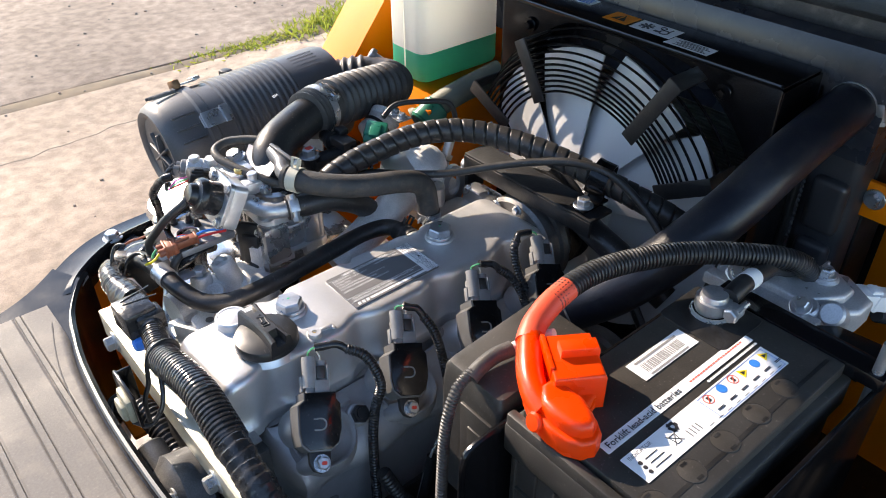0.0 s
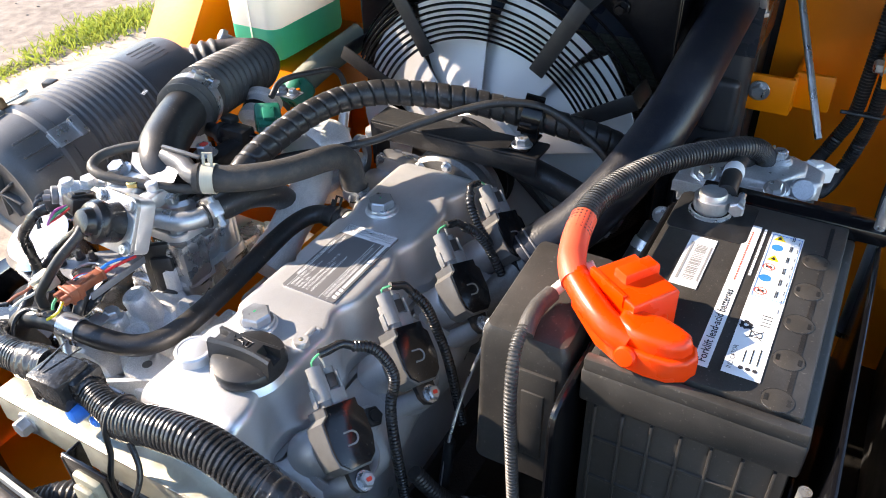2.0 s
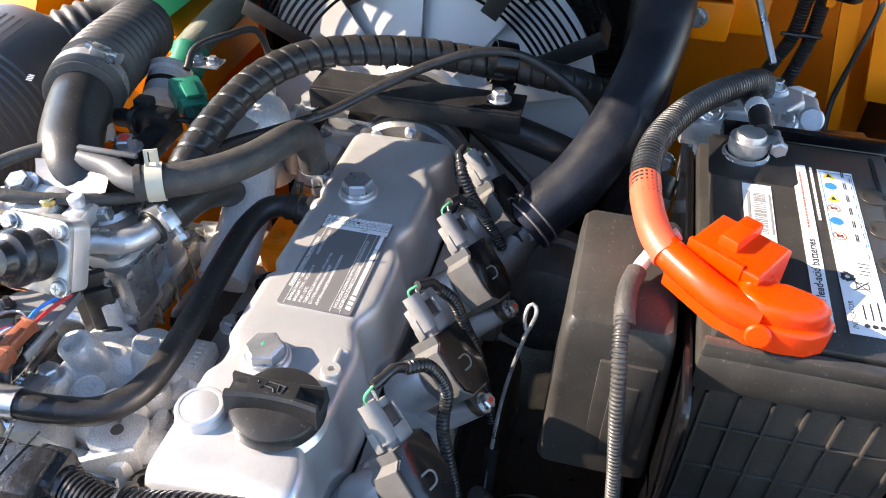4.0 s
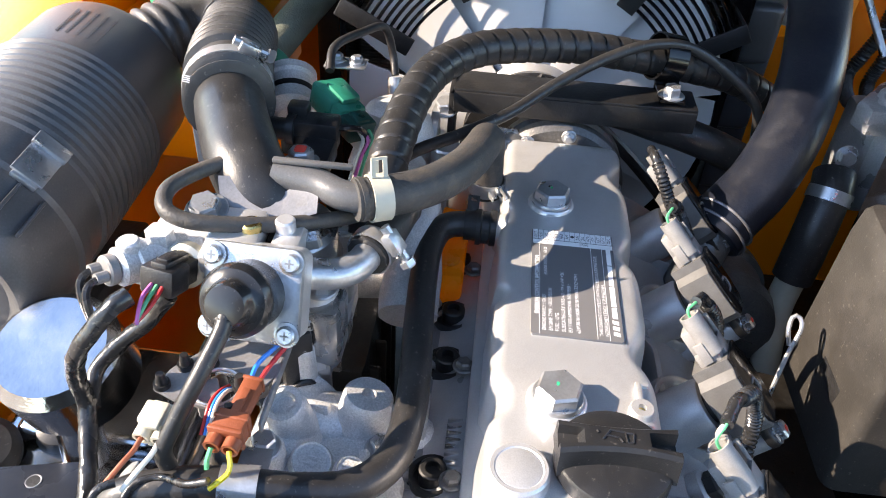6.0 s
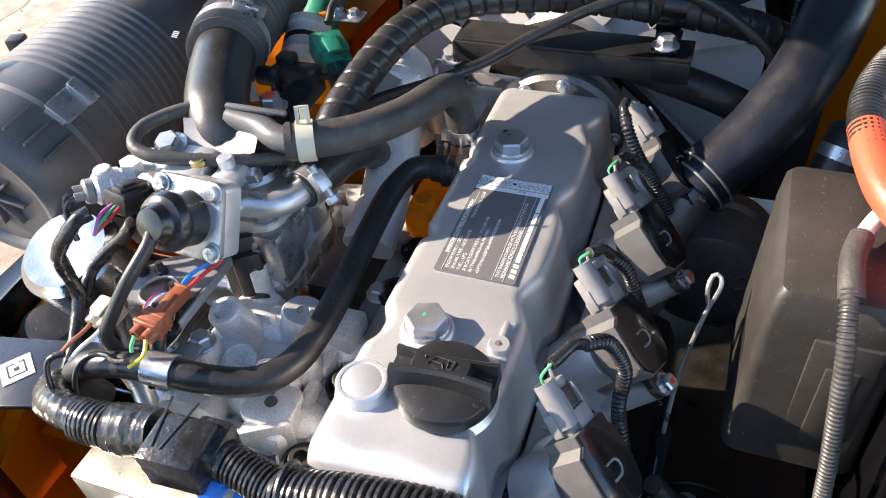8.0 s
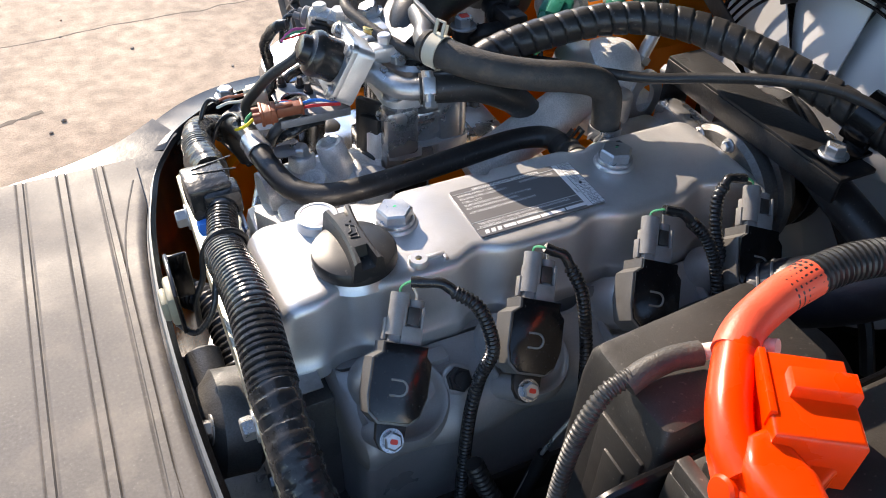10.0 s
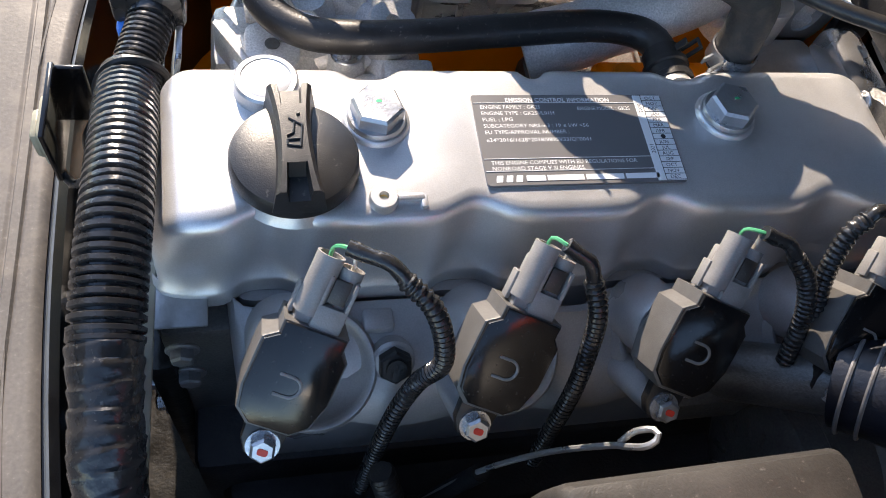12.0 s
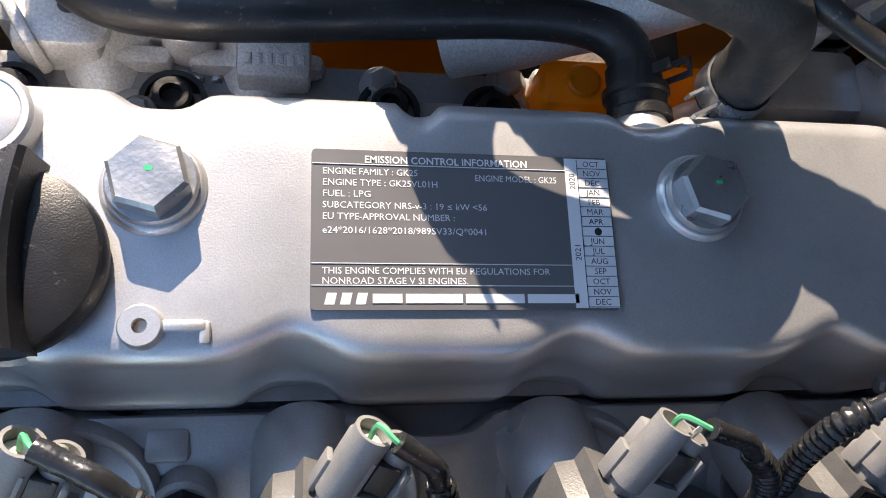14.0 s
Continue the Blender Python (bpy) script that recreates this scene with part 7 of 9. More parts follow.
    # small heater hose below
    cable("heater_hose", "black rubber hose under the fan bracket", [(0.30, 0.06, -0.01), (0.275, 0.0, 0.005), (0.262, -0.05, 0.000), (0.262, -0.10, -0.015), (0.27, -0.15, -0.04)], 0.014, M_RUBBER, seg=18)


build_hoses()


def build_ignition_side():
    # cam sensor, plugs and brackets beyond the throttle
    s = thing("map_sensor", "black plastic sensor bolted beside the elbow", "sensor", (0.09, 0.19, 0.03))
    part("body", merge(box((0.100, 0.197, 0.036), (0.040, 0.022, 0.014), pose(0, 0, 0), 0.003), box((0.127, 0.206, 0.036), (0.022, 0.036, 0.016), None, 0.002)), M_PLASTIC, s)
    part("socket", merge(rod((0.121, 0.234, 0.045), (0.1205, 0.214, 0.045), 0.0075, seg=20, bev=0.001), lathe([(0.0076, 0), (0.0105, 0.0), (0.0105, 0.005), (0.0076, 0.005)], axes((0.1205, 0.219, 0.045), (0, -1, 0)), 22), box((0.1255, 0.201, 0.046), (0.018, 0.030, 0.014), None, 0.002), box((0.132, 0.214, 0.055), (0.012, 0.014, 0.008), None, 0.002)), M_PLASTIC, s)
    part("lead", tube([(0.127, 0.187, 0.046), (0.130, 0.178, 0.045), (0.138, 0.172, 0.038), (0.142, 0.172, 0.020)], 0.0024, 8, 0.003), M_TAPE, s, "taped lead")
    bo = part("bolt", merge(bolt_mesh((0.081, 0.2005, 0.046), (0, 0, 1), 0.0078, 0.008, 0.0115)), M_ZINC, s)
    part("paint_mark", prism(rounded(0.008, 0.007, 0.002), 0.0556, 0.0559, Matrix.Translation((0.081, 0.2005, 0))), M_RED_MARK, bo, "red paint mark")
    part("tower", rod((0.081, 0.2005, 0.012), (0.081, 0.2005, 0.046), 0.010, seg=18), M_PLASTIC, s)
    g = thing("green_plug", "dark green plastic plug on a steel bracket", "connector", (0.17, 0.195, 0.02))
    mg = axes((0.1645, 0.1945, 0.0430), Vector((0.037, 0.0355, 0.010)), (0, -0.2, 1))
    part("housing", merge(box((0, 0, 0.006), (0.020, 0.026, 0.026), mg, 0.003), box((-0.001, 0, -0.010), (0.017, 0.022, 0.014), mg, 0.002), box((0.010, 0, 0.000), (0.004, 0.012, 0.022), mg, 0.001)), M_GREEN, g)
    part("dark_half", merge(box((-0.002, 0, -0.024), (0.015, 0.021, 0.016), mg, 0.002), box((0.006, 0, -0.024), (0.003, 0.010, 0.012), mg, 0.001)), material("dark_green_plastic", (0.008, 0.055, 0.045), 0.34, 0, 0.15, 60, 0.2, 600, 0.1), g, "dark green rear half")
    for i, (mt, o) in enumerate(((M_WIRE_GREEN, 0.004), (M_WIRE_PINK, 0.0), (M_WIRE_WHITE, -0.004))):
        q = mg @ Vector((0, o, -0.032))
        part("wire", tube([q, q + Vector((-0.006, -0.004, -0.004)), q + Vector((-0.012, 0.000, -0.014)), q + Vector((-0.02, 0.004, -0.03))], 0.0012, 6, 0.003), mt, g)
    b = thing("plug_bracket", "bent bright steel bracket behind the green plug", "bracket", (0.2, 0.2, 0.0))
    part("upright", box((0.198, 0.205, 0.040), (0.003, 0.040, 0.040), pose(0, 0, 0, 0, 0, 20), 0.001), M_ZINC, b)
    part("plate", merge(box((0.200, 0.196, 0.058), (0.018, 0.030, 0.002), pose(0, 0, 0), 0.0008), bolt_mesh((0.200, 0.188, 0.059), (0, 0, 1), 0.0045, 0.004, 0.006), bolt_mesh((0.202, 0.203, 0.059), (0, 0, 1), 0.0045, 0.004, 0.006)), M_ZINC, b)
    cable("sensor_lead", "black lead looping over the plug bracket", [(0.185, 0.205, 0.058), (0.205, 0.205, 0.068), (0.235, 0.190, 0.068), (0.262, 0.178, 0.062), (0.268, 0.172, 0.040), (0.258, 0.168, 0.024)], 0.0032, M_RUBBER)
    o = thing("oxygen_sensor", "steel exhaust sensor with hexagon body", "sensor", (0.255, 0.168, 0.0))
    part("body", merge(rod((0.258, 0.168, 0.022), (0.246, 0.166, 0.000), 0.006, seg=14), hexa((0.248, 0.1665, 0.004), (-0.5, 0, -0.9), 0.0095, 0.007), rod((0.244, 0.166, -0.004), (0.238, 0.165, -0.018), 0.0075, seg=14)), M_ZINC, o)
    ex = thing("solenoid_can", "round silver and black solenoid behind the elbow", "solenoid", (0.20, 0.235, 0.0))
    part("can", lathe([(0, -0.004), (0.010, -0.004), (0.0155, 0.0), (0.019, 0.002), (0.019, 0.008), (0.0175, 0.009), (0.0175, 0.026), (0.020, 0.028), (0.020, 0.034), (0.012, 0.040), (0, 0.040)], axes((0.185, 0.235, 0.022), (0.04, 0.01, 0.018)), 30), M_ALU_ROUGH, ex)
    part("band", lathe([(0.0176, 0.013), (0.0186, 0.013), (0.0186, 0.017), (0.0176, 0.017), (0.0176, 0.013)], axes((0.185, 0.235, 0.022), (0.04, 0.01, 0.018)), 26), M_BLACK_MATT, ex)
    # gas pipes and the steel pan on the filter side
    p = thing("gas_canister", "bright rounded steel gas vaporiser below the filter", "vaporiser", (0.0, 0.33, -0.12))
    part("body", merge(lathe([(0, 0), (0.030, 0), (0.036, 0.004), (0.036, 0.040), (0.030, 0.046), (0, 0.046)], axes((-0.026, 0.312, -0.052), (-0.35, 0.0, 1)), 36), rod((-0.02, 0.325, -0.06), (-0.03, 0.325, -0.13), 0.014, seg=20, bev=0.004)), M_CHROME, p)
    vb = thing("vaporiser_block", "bright zinc gas vaporiser housing below the filter", "vaporiser", (0.01, 0.345, -0.20))
    part("housing", merge(box((0.010, 0.335, -0.165), (0.15, 0.15, 0.05), None, 0.016, 4), box((0.030, 0.335, -0.135), (0.09, 0.10, 0.02), None, 0.008, 3)), M_CHROME, vb)
    for x, y in ((-0.045, 0.285), (0.060, 0.285), (-0.045, 0.390)):
        part("bolt", bolt_mesh((x, y, -0.1405), (0, 0, 1), 0.0065, 0.006, 0.009), M_ZINC, vb)
    part("cap", lathe([(0.019, -0.012), (0.019, 0.006), (0.016, 0.014), (0.009, 0.018), (0, 0.019)], axes((0.000, 0.357, -0.140), (-0.3, -0.1, 1)), 28), M_RUBBER, vb, "rounded black rubber cap")
    part("cap", lathe([(0.024, -0.012), (0.024, 0.002), (0.0225, 0.003), (0.024, 0.005), (0.024, 0.012), (0.018, 0.018), (0, 0.019)], axes((-0.030, 0.398, -0.138), (-0.2, -0.3, 1)), 30), M_RUBBER, vb, "ribbed black rubber cap")
    solid("gas_pipe", tube([(-0.086, 0.258, -0.050), (-0.089, 0.241, -0.071), (-0.105, 0.222, -0.098), (-0.125, 0.195, -0.135), (-0.13, 0.18, -0.20)], 0.0075, 18, 0.006), M_ZINC, "grey steel pipes low at the front", "pipe")
    # perforated black plate at the front corner
    k = thing("corner_plate", "dark blue-black steel strap with a punched hole by the rim", "bracket", (-0.08, 0.37, -0.115))
    part("plate", prism([(-0.066, 0.432), (-0.103, 0.400), (-0.118, 0.362), (-0.100, 0.300), (-0.042, 0.318), (-0.056, 0.380)], -0.1145, -0.1105, None, 0.001), M_BEAM, k)
    part("hole", lathe([(0.0042, 0.0), (0.0042, 0.0003), (0, 0.0003)], Matrix.Translation((-0.060, 0.340, -0.1105)), 18), M_BLACK_MATT, k, "dark punched hole")
    part("hole_rim", ring_mesh(0.0045, 0.0005, Matrix.Translation((-0.060, 0.340, -0.1104)), 18, 5), M_STEEL_GREY, k)
    n = thing("notice_plate", "small white printed plate on the strap by the rim", "plate", (-0.086, 0.373, -0.111))
    nm = pose(-0.086, 0.372, -0.1100, 0, 0, -38)
    part("sheet", box((0, 0, 0), (0.024, 0.024, 0.0010), nm, 0.0003), M_LABEL_WHITE, n)
    part("pictogram", merge(*[plate(a - 0.007, b - 0.007, c - 0.007, d - 0.007, nm, 0.0006) for a, b, c, d in ((0, 0, 0.0011, 0.014), (0, 0, 0.014, 0.0011), (0.0129, 0, 0.014, 0.014), (0, 0.0129, 0.006, 0.014), (0.009, 0.0129, 0.014, 0.014), (0.005, 0.005, 0.009, 0.009))]), M_PRINT_BLACK, n)
    rb = thing("rim_bolt", "zinc hexagon bolt on the opening's rim", "bolt", (-0.0915, 0.429, -0.106))
    part("head", bolt_mesh((-0.0915, 0.429, -0.1065), (0, 0, 1), 0.0088, 0.008, 0.0125), M_ZINC, rb)
    part("shank", rod((-0.0915, 0.429, -0.125), (-0.0915, 0.429, -0.106), 0.005, seg=12), M_ZINC, rb)


build_ignition_side()


# ---- coolant tank ----
def build_tank():
    t = thing("coolant_tank", "milky plastic coolant tank part filled with green liquid", "coolant tank", (0.424, 0.385, 0.0))
    m = Matrix.Translation((0.4215, 0.3735, 0.005))
    lvl = 0.046

    def ringat(w, h, z, r):
        return [m @ Vector((x, y, z)) for x, y in rounded(w, h, r, 5)]
    part("liquid", loft([ringat(0.128, 0.060, 0.000, 0.012), ringat(0.143, 0.074, 0.004, 0.014), ringat(0.149, 0.079, 0.010, 0.016), ringat(0.149, 0.079, lvl, 0.016)]), M_COOLANT, t, "green coolant seen through the plastic")
    part("body", loft([ringat(0.149, 0.079, lvl, 0.016), ringat(0.149, 0.079, 0.150, 0.016), ringat(0.143, 0.074, 0.160, 0.02), ringat(0.110, 0.060, 0.172, 0.02), ringat(0.07, 0.05, 0.176, 0.02)]), M_TANK, t, sharp=50)
    part("cap", lathe([(0.024, 0.174), (0.024, 0.196), (0.022, 0.199), (0, 0.199)], Matrix.Translation((0.419, 0.3735, 0)), 28), M_PLASTIC, t)
    part("mould_seam", merge(tube([m @ Vector((-0.0748, 0, 0.01)), m @ Vector((-0.0750, 0, 0.08)), m @ Vector((-0.0748, 0, 0.15))], 0.0012, 6, 0.02)), M_TANK, t)
    cable("overflow_hose", "black overflow hose bent over beside the tank", [(0.45, 0.345, 0.205), (0.455, 0.325, 0.170), (0.470, 0.300, 0.150), (0.50, 0.270, 0.155), (0.53, 0.25, 0.165)], 0.007, M_RUBBER)
    sh = thing("tank_shelf", "orange steel shelf under the coolant tank", "shelf", (0.43, 0.39, -0.1))
    part("top", box((0.43, 0.39, -0.006), (0.22, 0.14, 0.006), None, 0.001), M_ORANGE, sh)
    part("end_plate", box((0.32, 0.37, -0.06), (0.006, 0.17, 0.11), None, 0.001), M_ORANGE, sh)
    part("front_plate", box((0.43, 0.325, -0.05), (0.22, 0.006, 0.09), None, 0.001), M_ORANGE, sh)
    ct = thing("cross_tube", "dusty grey steel tube with a green end cap", "tube", (0.31, 0.28, -0.05))
    part("cap", rod((0.315, 0.300, -0.028), (0.345, 0.300, -0.010), 0.020, seg=24, bev=0.003), M_GREEN, ct, "dark green round cap")
    part("tube", tube([(0.318, 0.319, -0.030), (0.345, 0.303, -0.012), (0.375, 0.285, 0.008), (0.43, 0.262, 0.030)], 0.017, 20, 0.006), material("dusty_green_grey_steel", (0.12, 0.13, 0.10), 0.6, 0.2, 0.25, 30, 0.4), ct)


build_tank()


# ---- battery side ----
BAT_Z = 0.057


def build_battery():
    x0, x1, y0, y1 = -0.021, 0.204, -0.350, -0.214
    cx, cy = (x0 + x1) / 2, (y0 + y1) / 2
    t = thing("battery", "black lead-acid battery with white labels on its lid", "battery", (cx, cy, -0.17))
    part("case", merge(box((cx, cy, -0.068), (x1 - x0 - 0.008, y1 - y0 - 0.008, 0.205), None, 0.004)), M_PLASTIC_DUSTY, t)
    part("lid", box((cx, cy, 0.032), (x1 - x0, y1 - y0, 0.028), None, 0.003), M_PLASTIC_DUSTY, t)
    part("lid_top", box((cx + 0.004, cy, 0.0505), (x1 - x0 - 0.014, y1 - y0 - 0.014, 0.0126), None, 0.002), M_PLASTIC_DUSTY, t)
    part("lid_lip", box((x0 + 0.005, cy, 0.048), (0.008, y1 - y0 - 0.002, 0.014), None, 0.002), M_PLASTIC_DUSTY, t)
    for i in range(7):
        part("case_rib", box((x0 + 0.0032, y0 + 0.012 + 0.0187 * i, -0.07), (0.003, 0.0022, 0.17), None, 0.0006), M_PLASTIC_DUSTY, t)
    for i in range(4):
        part("case_rib", box((x0 + 0.0034, cy, -0.015 - 0.04 * i), (0.003, y1 - y0 - 0.02, 0.0022), None, 0.0006), M_PLASTIC_DUSTY, t)
    part("lid_groove", box((cx, -0.332, BAT_Z - 0.0004), (x1 - x0 - 0.02, 0.003, 0.001)), M_PLASTIC, t)
    part("corner_plate", prism(rounded(0.055, 0.060, 0.006), BAT_Z - 0.0004, BAT_Z + 0.0006, Matrix.Translation((0.170, -0.2485, 0)), 0.0004), M_PLASTIC, t)
    for i in range(5):
        x = -0.0065 + 0.0368 * i
        v = part("vent_cap", lathe([(0.0092, BAT_Z - 0.001), (0.0092, BAT_Z + 0.0001), (0.0089, BAT_Z + 0.0002), (0, BAT_Z + 0.0002)], Matrix.Translation((x + 0.004, -0.3270, 0)), 28), M_PLASTIC_DUSTY, t)
        part("groove", ring_mesh(0.0093, 0.00022, Matrix.Translation((x + 0.004, -0.3270, BAT_Z + 0.0001)), 28, 5), M_PLASTIC, v)
        for o in (-0.0064, 0.0064):
            part("notch", box((x + 0.004, -0.3270 + o, BAT_Z + 0.0002), (0.0055, 0.0022, 0.0004)), M_PLASTIC, v)
    # negative post with its clamp
    n = part("negative_post", merge(lathe([(0.0165, BAT_Z), (0.0165, BAT_Z + 0.0015), (0.0150, BAT_Z + 0.0025), (0.0150, BAT_Z + 0.004)], Matrix.Translation((0.176, -0.2445, 0)), 32),
                                    lathe([(0.0128, BAT_Z + 0.003), (0.0128, BAT_Z + 0.009), (0.0108, BAT_Z + 0.010), (0.0108, BAT_Z + 0.017), (0.0098, BAT_Z + 0.019), (0, BAT_Z + 0.0195)], Matrix.Translation((0.176, -0.2445, 0)), 32)), M_ZINC, t, "bright metal battery post")
    part("clamp", merge(lathe([(0.0112, BAT_Z + 0.006), (0.0140, BAT_Z + 0.006), (0.0140, BAT_Z + 0.0145), (0.0112, BAT_Z + 0.0145), (0.0112, BAT_Z + 0.006)], Matrix.Translation((0.176, -0.2445, 0)), 28), box((0.180, -0.262, BAT_Z + 0.010), (0.010, 0.012, 0.008), None, 0.002)), M_ZINC, n)
    part("clamp_bolt", merge(rod((0.170, -0.264, BAT_Z + 0.0115), (0.192, -0.264, BAT_Z + 0.0115), 0.003, seg=10), hexa((0.172, -0.264, BAT_Z + 0.0115), (-1, 0, 0), 0.0062, 0.005)), M_ZINC, n)
    # labels
    mt = Matrix.Translation((0, 0, BAT_Z + 0.0003))
    s1 = part("barcode_label", plate(0.0755, -0.2595, 0.1385, -0.2405, mt), M_LABEL_WHITE, t, "white label with a bar code")
    rnd = random.Random(3)
    bars, x = [], 0.084
    while x < 0.128:
        w = rnd.uniform(0.0004, 0.0016)
        bars.append(plate(x, -0.2550, x + w, -0.2470, mt, 0.0003))
        x += w + rnd.uniform(0.0004, 0.0012)
    bars += [plate(0.084, -0.2585, 0.128, -0.2570, mt, 0.0003), plate(0.082, -0.2448, 0.130, -0.2430, mt, 0.0003)]
    part("bar_code", merge(*bars), M_GREY_PLASTIC, s1)
    # lettering reads towards the cover, along +x with its top at +y
    s2 = part("title_label", plate(0.0045, -0.2850, 0.1715, -0.2755, mt), M_LABEL_WHITE, t, "long white label with the battery's title")
    part("title", words("Forklift lead-acid batteries", 0.0074, Matrix.Translation((0.008, -0.2825, BAT_Z + 0.0008)), bold=0.0001), M_PRINT_BLACK, s2)
    part("lines", merge(*[plate(0.098 + 0.0031 * i, -0.2808, 0.1002 + 0.0031 * i, -0.2796, mt, 0.0003) for i in range(21)]), M_PRINT_RED, s2, "pale red line of small print")
    part("lines", merge(*[plate(0.108 + 0.0033 * i, -0.2892, 0.1105 + 0.0033 * i, -0.2874, mt, 0.0001) for i in range(19)]), M_PRINT_WHITE, t, "white line of small print on black")
    s3 = part("safety_label", plate(0.006, -0.3155, 0.169, -0.2925, mt), M_LABEL_WHITE, t, "long white label with safety pictograms")
    ink = [words("INDICATOR", 0.0042, Matrix.Translation((0.010, -0.2975, BAT_Z + 0.0008)))]
    for i in range(3):
        ink.append(plate(0.019, -0.3029 - 0.0042 * i, 0.031 + 0.002 * i, -0.3022 - 0.0042 * i, mt, 0.0003))
        ink.append(lathe([(0, 0.0003), (0.0016, 0.0003), (0.0016, 0.0005), (0, 0.0005)], mt @ Matrix.Translation((0.014, -0.3025 - 0.0042 * i, 0)), 14))
    # recycling loop and crossed bin
    for i in range(3):
        a = radians(90 + 120 * i)
        mm = mt @ Matrix.Translation((0.0545, -0.2975, 0)) @ Matrix.Rotation(a, 4, "Z")
        ink.append(prism([(0.0008, -0.003), (0.0036, -0.0028), (0.0036, 0.0012), (0.0046, 0.0012), (0.0026, 0.004), (0.0004, 0.0012), (0.0014, 0.0012), (0.0014, -0.0008)], 0.0003, 0.0005, mm))
    mm = mt @ Matrix.Translation((0.0475, -0.3045, 0))
    for a, b2 in (((-0.0035, 0.003), (0.0035, 0.003)), ((-0.003, 0.003), (-0.002, -0.004)), ((0.003, 0.003), (0.002, -0.004)), ((-0.002, -0.004), (0.002, -0.004)), ((-0.0045, -0.0045), (0.0045, 0.0045)), ((-0.0045, 0.0045), (0.0045, -0.0045))):
        ink.append(rod(mm @ Vector((*a, 0.0004)), mm @ Vector((*b2, 0.0004)), 0.0003, seg=5))
    for k in range(4):
        ink.append(plate(0.058 + 0.0034 * k, -0.3115, 0.0586 + 0.0034 * k, -0.3050, mt, 0.0003))
    for k in range(9):
        ink.append(plate(0.074 + 0.0105 * k, -0.3133, 0.079 + 0.0105 * k, -0.3129, mt, 0.0003))
    part("print", merge(*ink), M_PRINT_BLACK, s3)

    def disc(x, y, r, mat, name, label):
        return part(name, lathe([(0, 0.0003), (r, 0.0003), (r, 0.0005), (0, 0.0005)], mt @ Matrix.Translation((x, y, 0)), 26), mat, s3, label)

    def banned(x, y, name):
        part(name, merge(ring_mesh(0.0039, 0.0004, mt @ Matrix.Translation((x, y, 0.0002)), 26, 5), box((0, 0, 0), (0.0075, 0.0007, 0.0004), mt @ Matrix.Translation((x, y, 0.0004)) @ Matrix.Rotation(radians(45), 4, "Z"))), M_PRINT_RED, s3, "red crossed-out ring")
        part("figure", plate(x - 0.0012, y - 0.002, x + 0.0012, y + 0.002, mt, 0.0003), M_PRINT_BLACK, s3)

    def warn(x, y):
        part("warning_triangle", prism([(-0.0036, -0.0042), (-0.0036, 0.0042), (0.0038, 0)], 0.0003, 0.0005, mt @ Matrix.Translation((x, y, 0))), M_PRINT_YELLOW, s3, "yellow warning triangle")
        part("figure", prism([(-0.0024, -0.0018), (-0.0024, 0.0018), (0.0016, 0)], 0.0005, 0.0007, mt @ Matrix.Translation((x, y, 0))), M_PRINT_BLACK, s3)
    banned(0.094, -0.2985, "no_flame_sign")
    disc(0.1095, -0.2985, 0.0040, M_PRINT_BLUE, "goggles_sign", "blue goggles sign")
    banned(0.1235, -0.2985, "no_children_sign")
    warn(0.1355, -0.2995)
    disc(0.1495, -0.2995, 0.0040, M_PRINT_BLUE, "manual_sign", "blue read-the-manual sign")
    warn(0.1625, -0.2995)
    part("frame", merge(*[rod(mt @ Vector((*a, 0.0004)), mt @ Vector((*b2, 0.0004)), 0.0002, seg=4) for a, b2 in (((0.087, -0.294), (0.166, -0.294)), ((0.166, -0.294), (0.166, -0.3145)), ((0.166, -0.3145), (0.087, -0.3145)), ((0.087, -0.3145), (0.087, -0.294)))]), M_PRINT_BLUE, s3)
    part("caption", merge(*[plate(0.0905 + 0.0143 * i, -0.3085 - 0.0012 * k, 0.098 + 0.0143 * i, -0.3079 - 0.0012 * k, mt, 0.0003) for i in range(6) for k in range(2)]), M_PRINT_BLACK, s3)
    return t


build_battery()


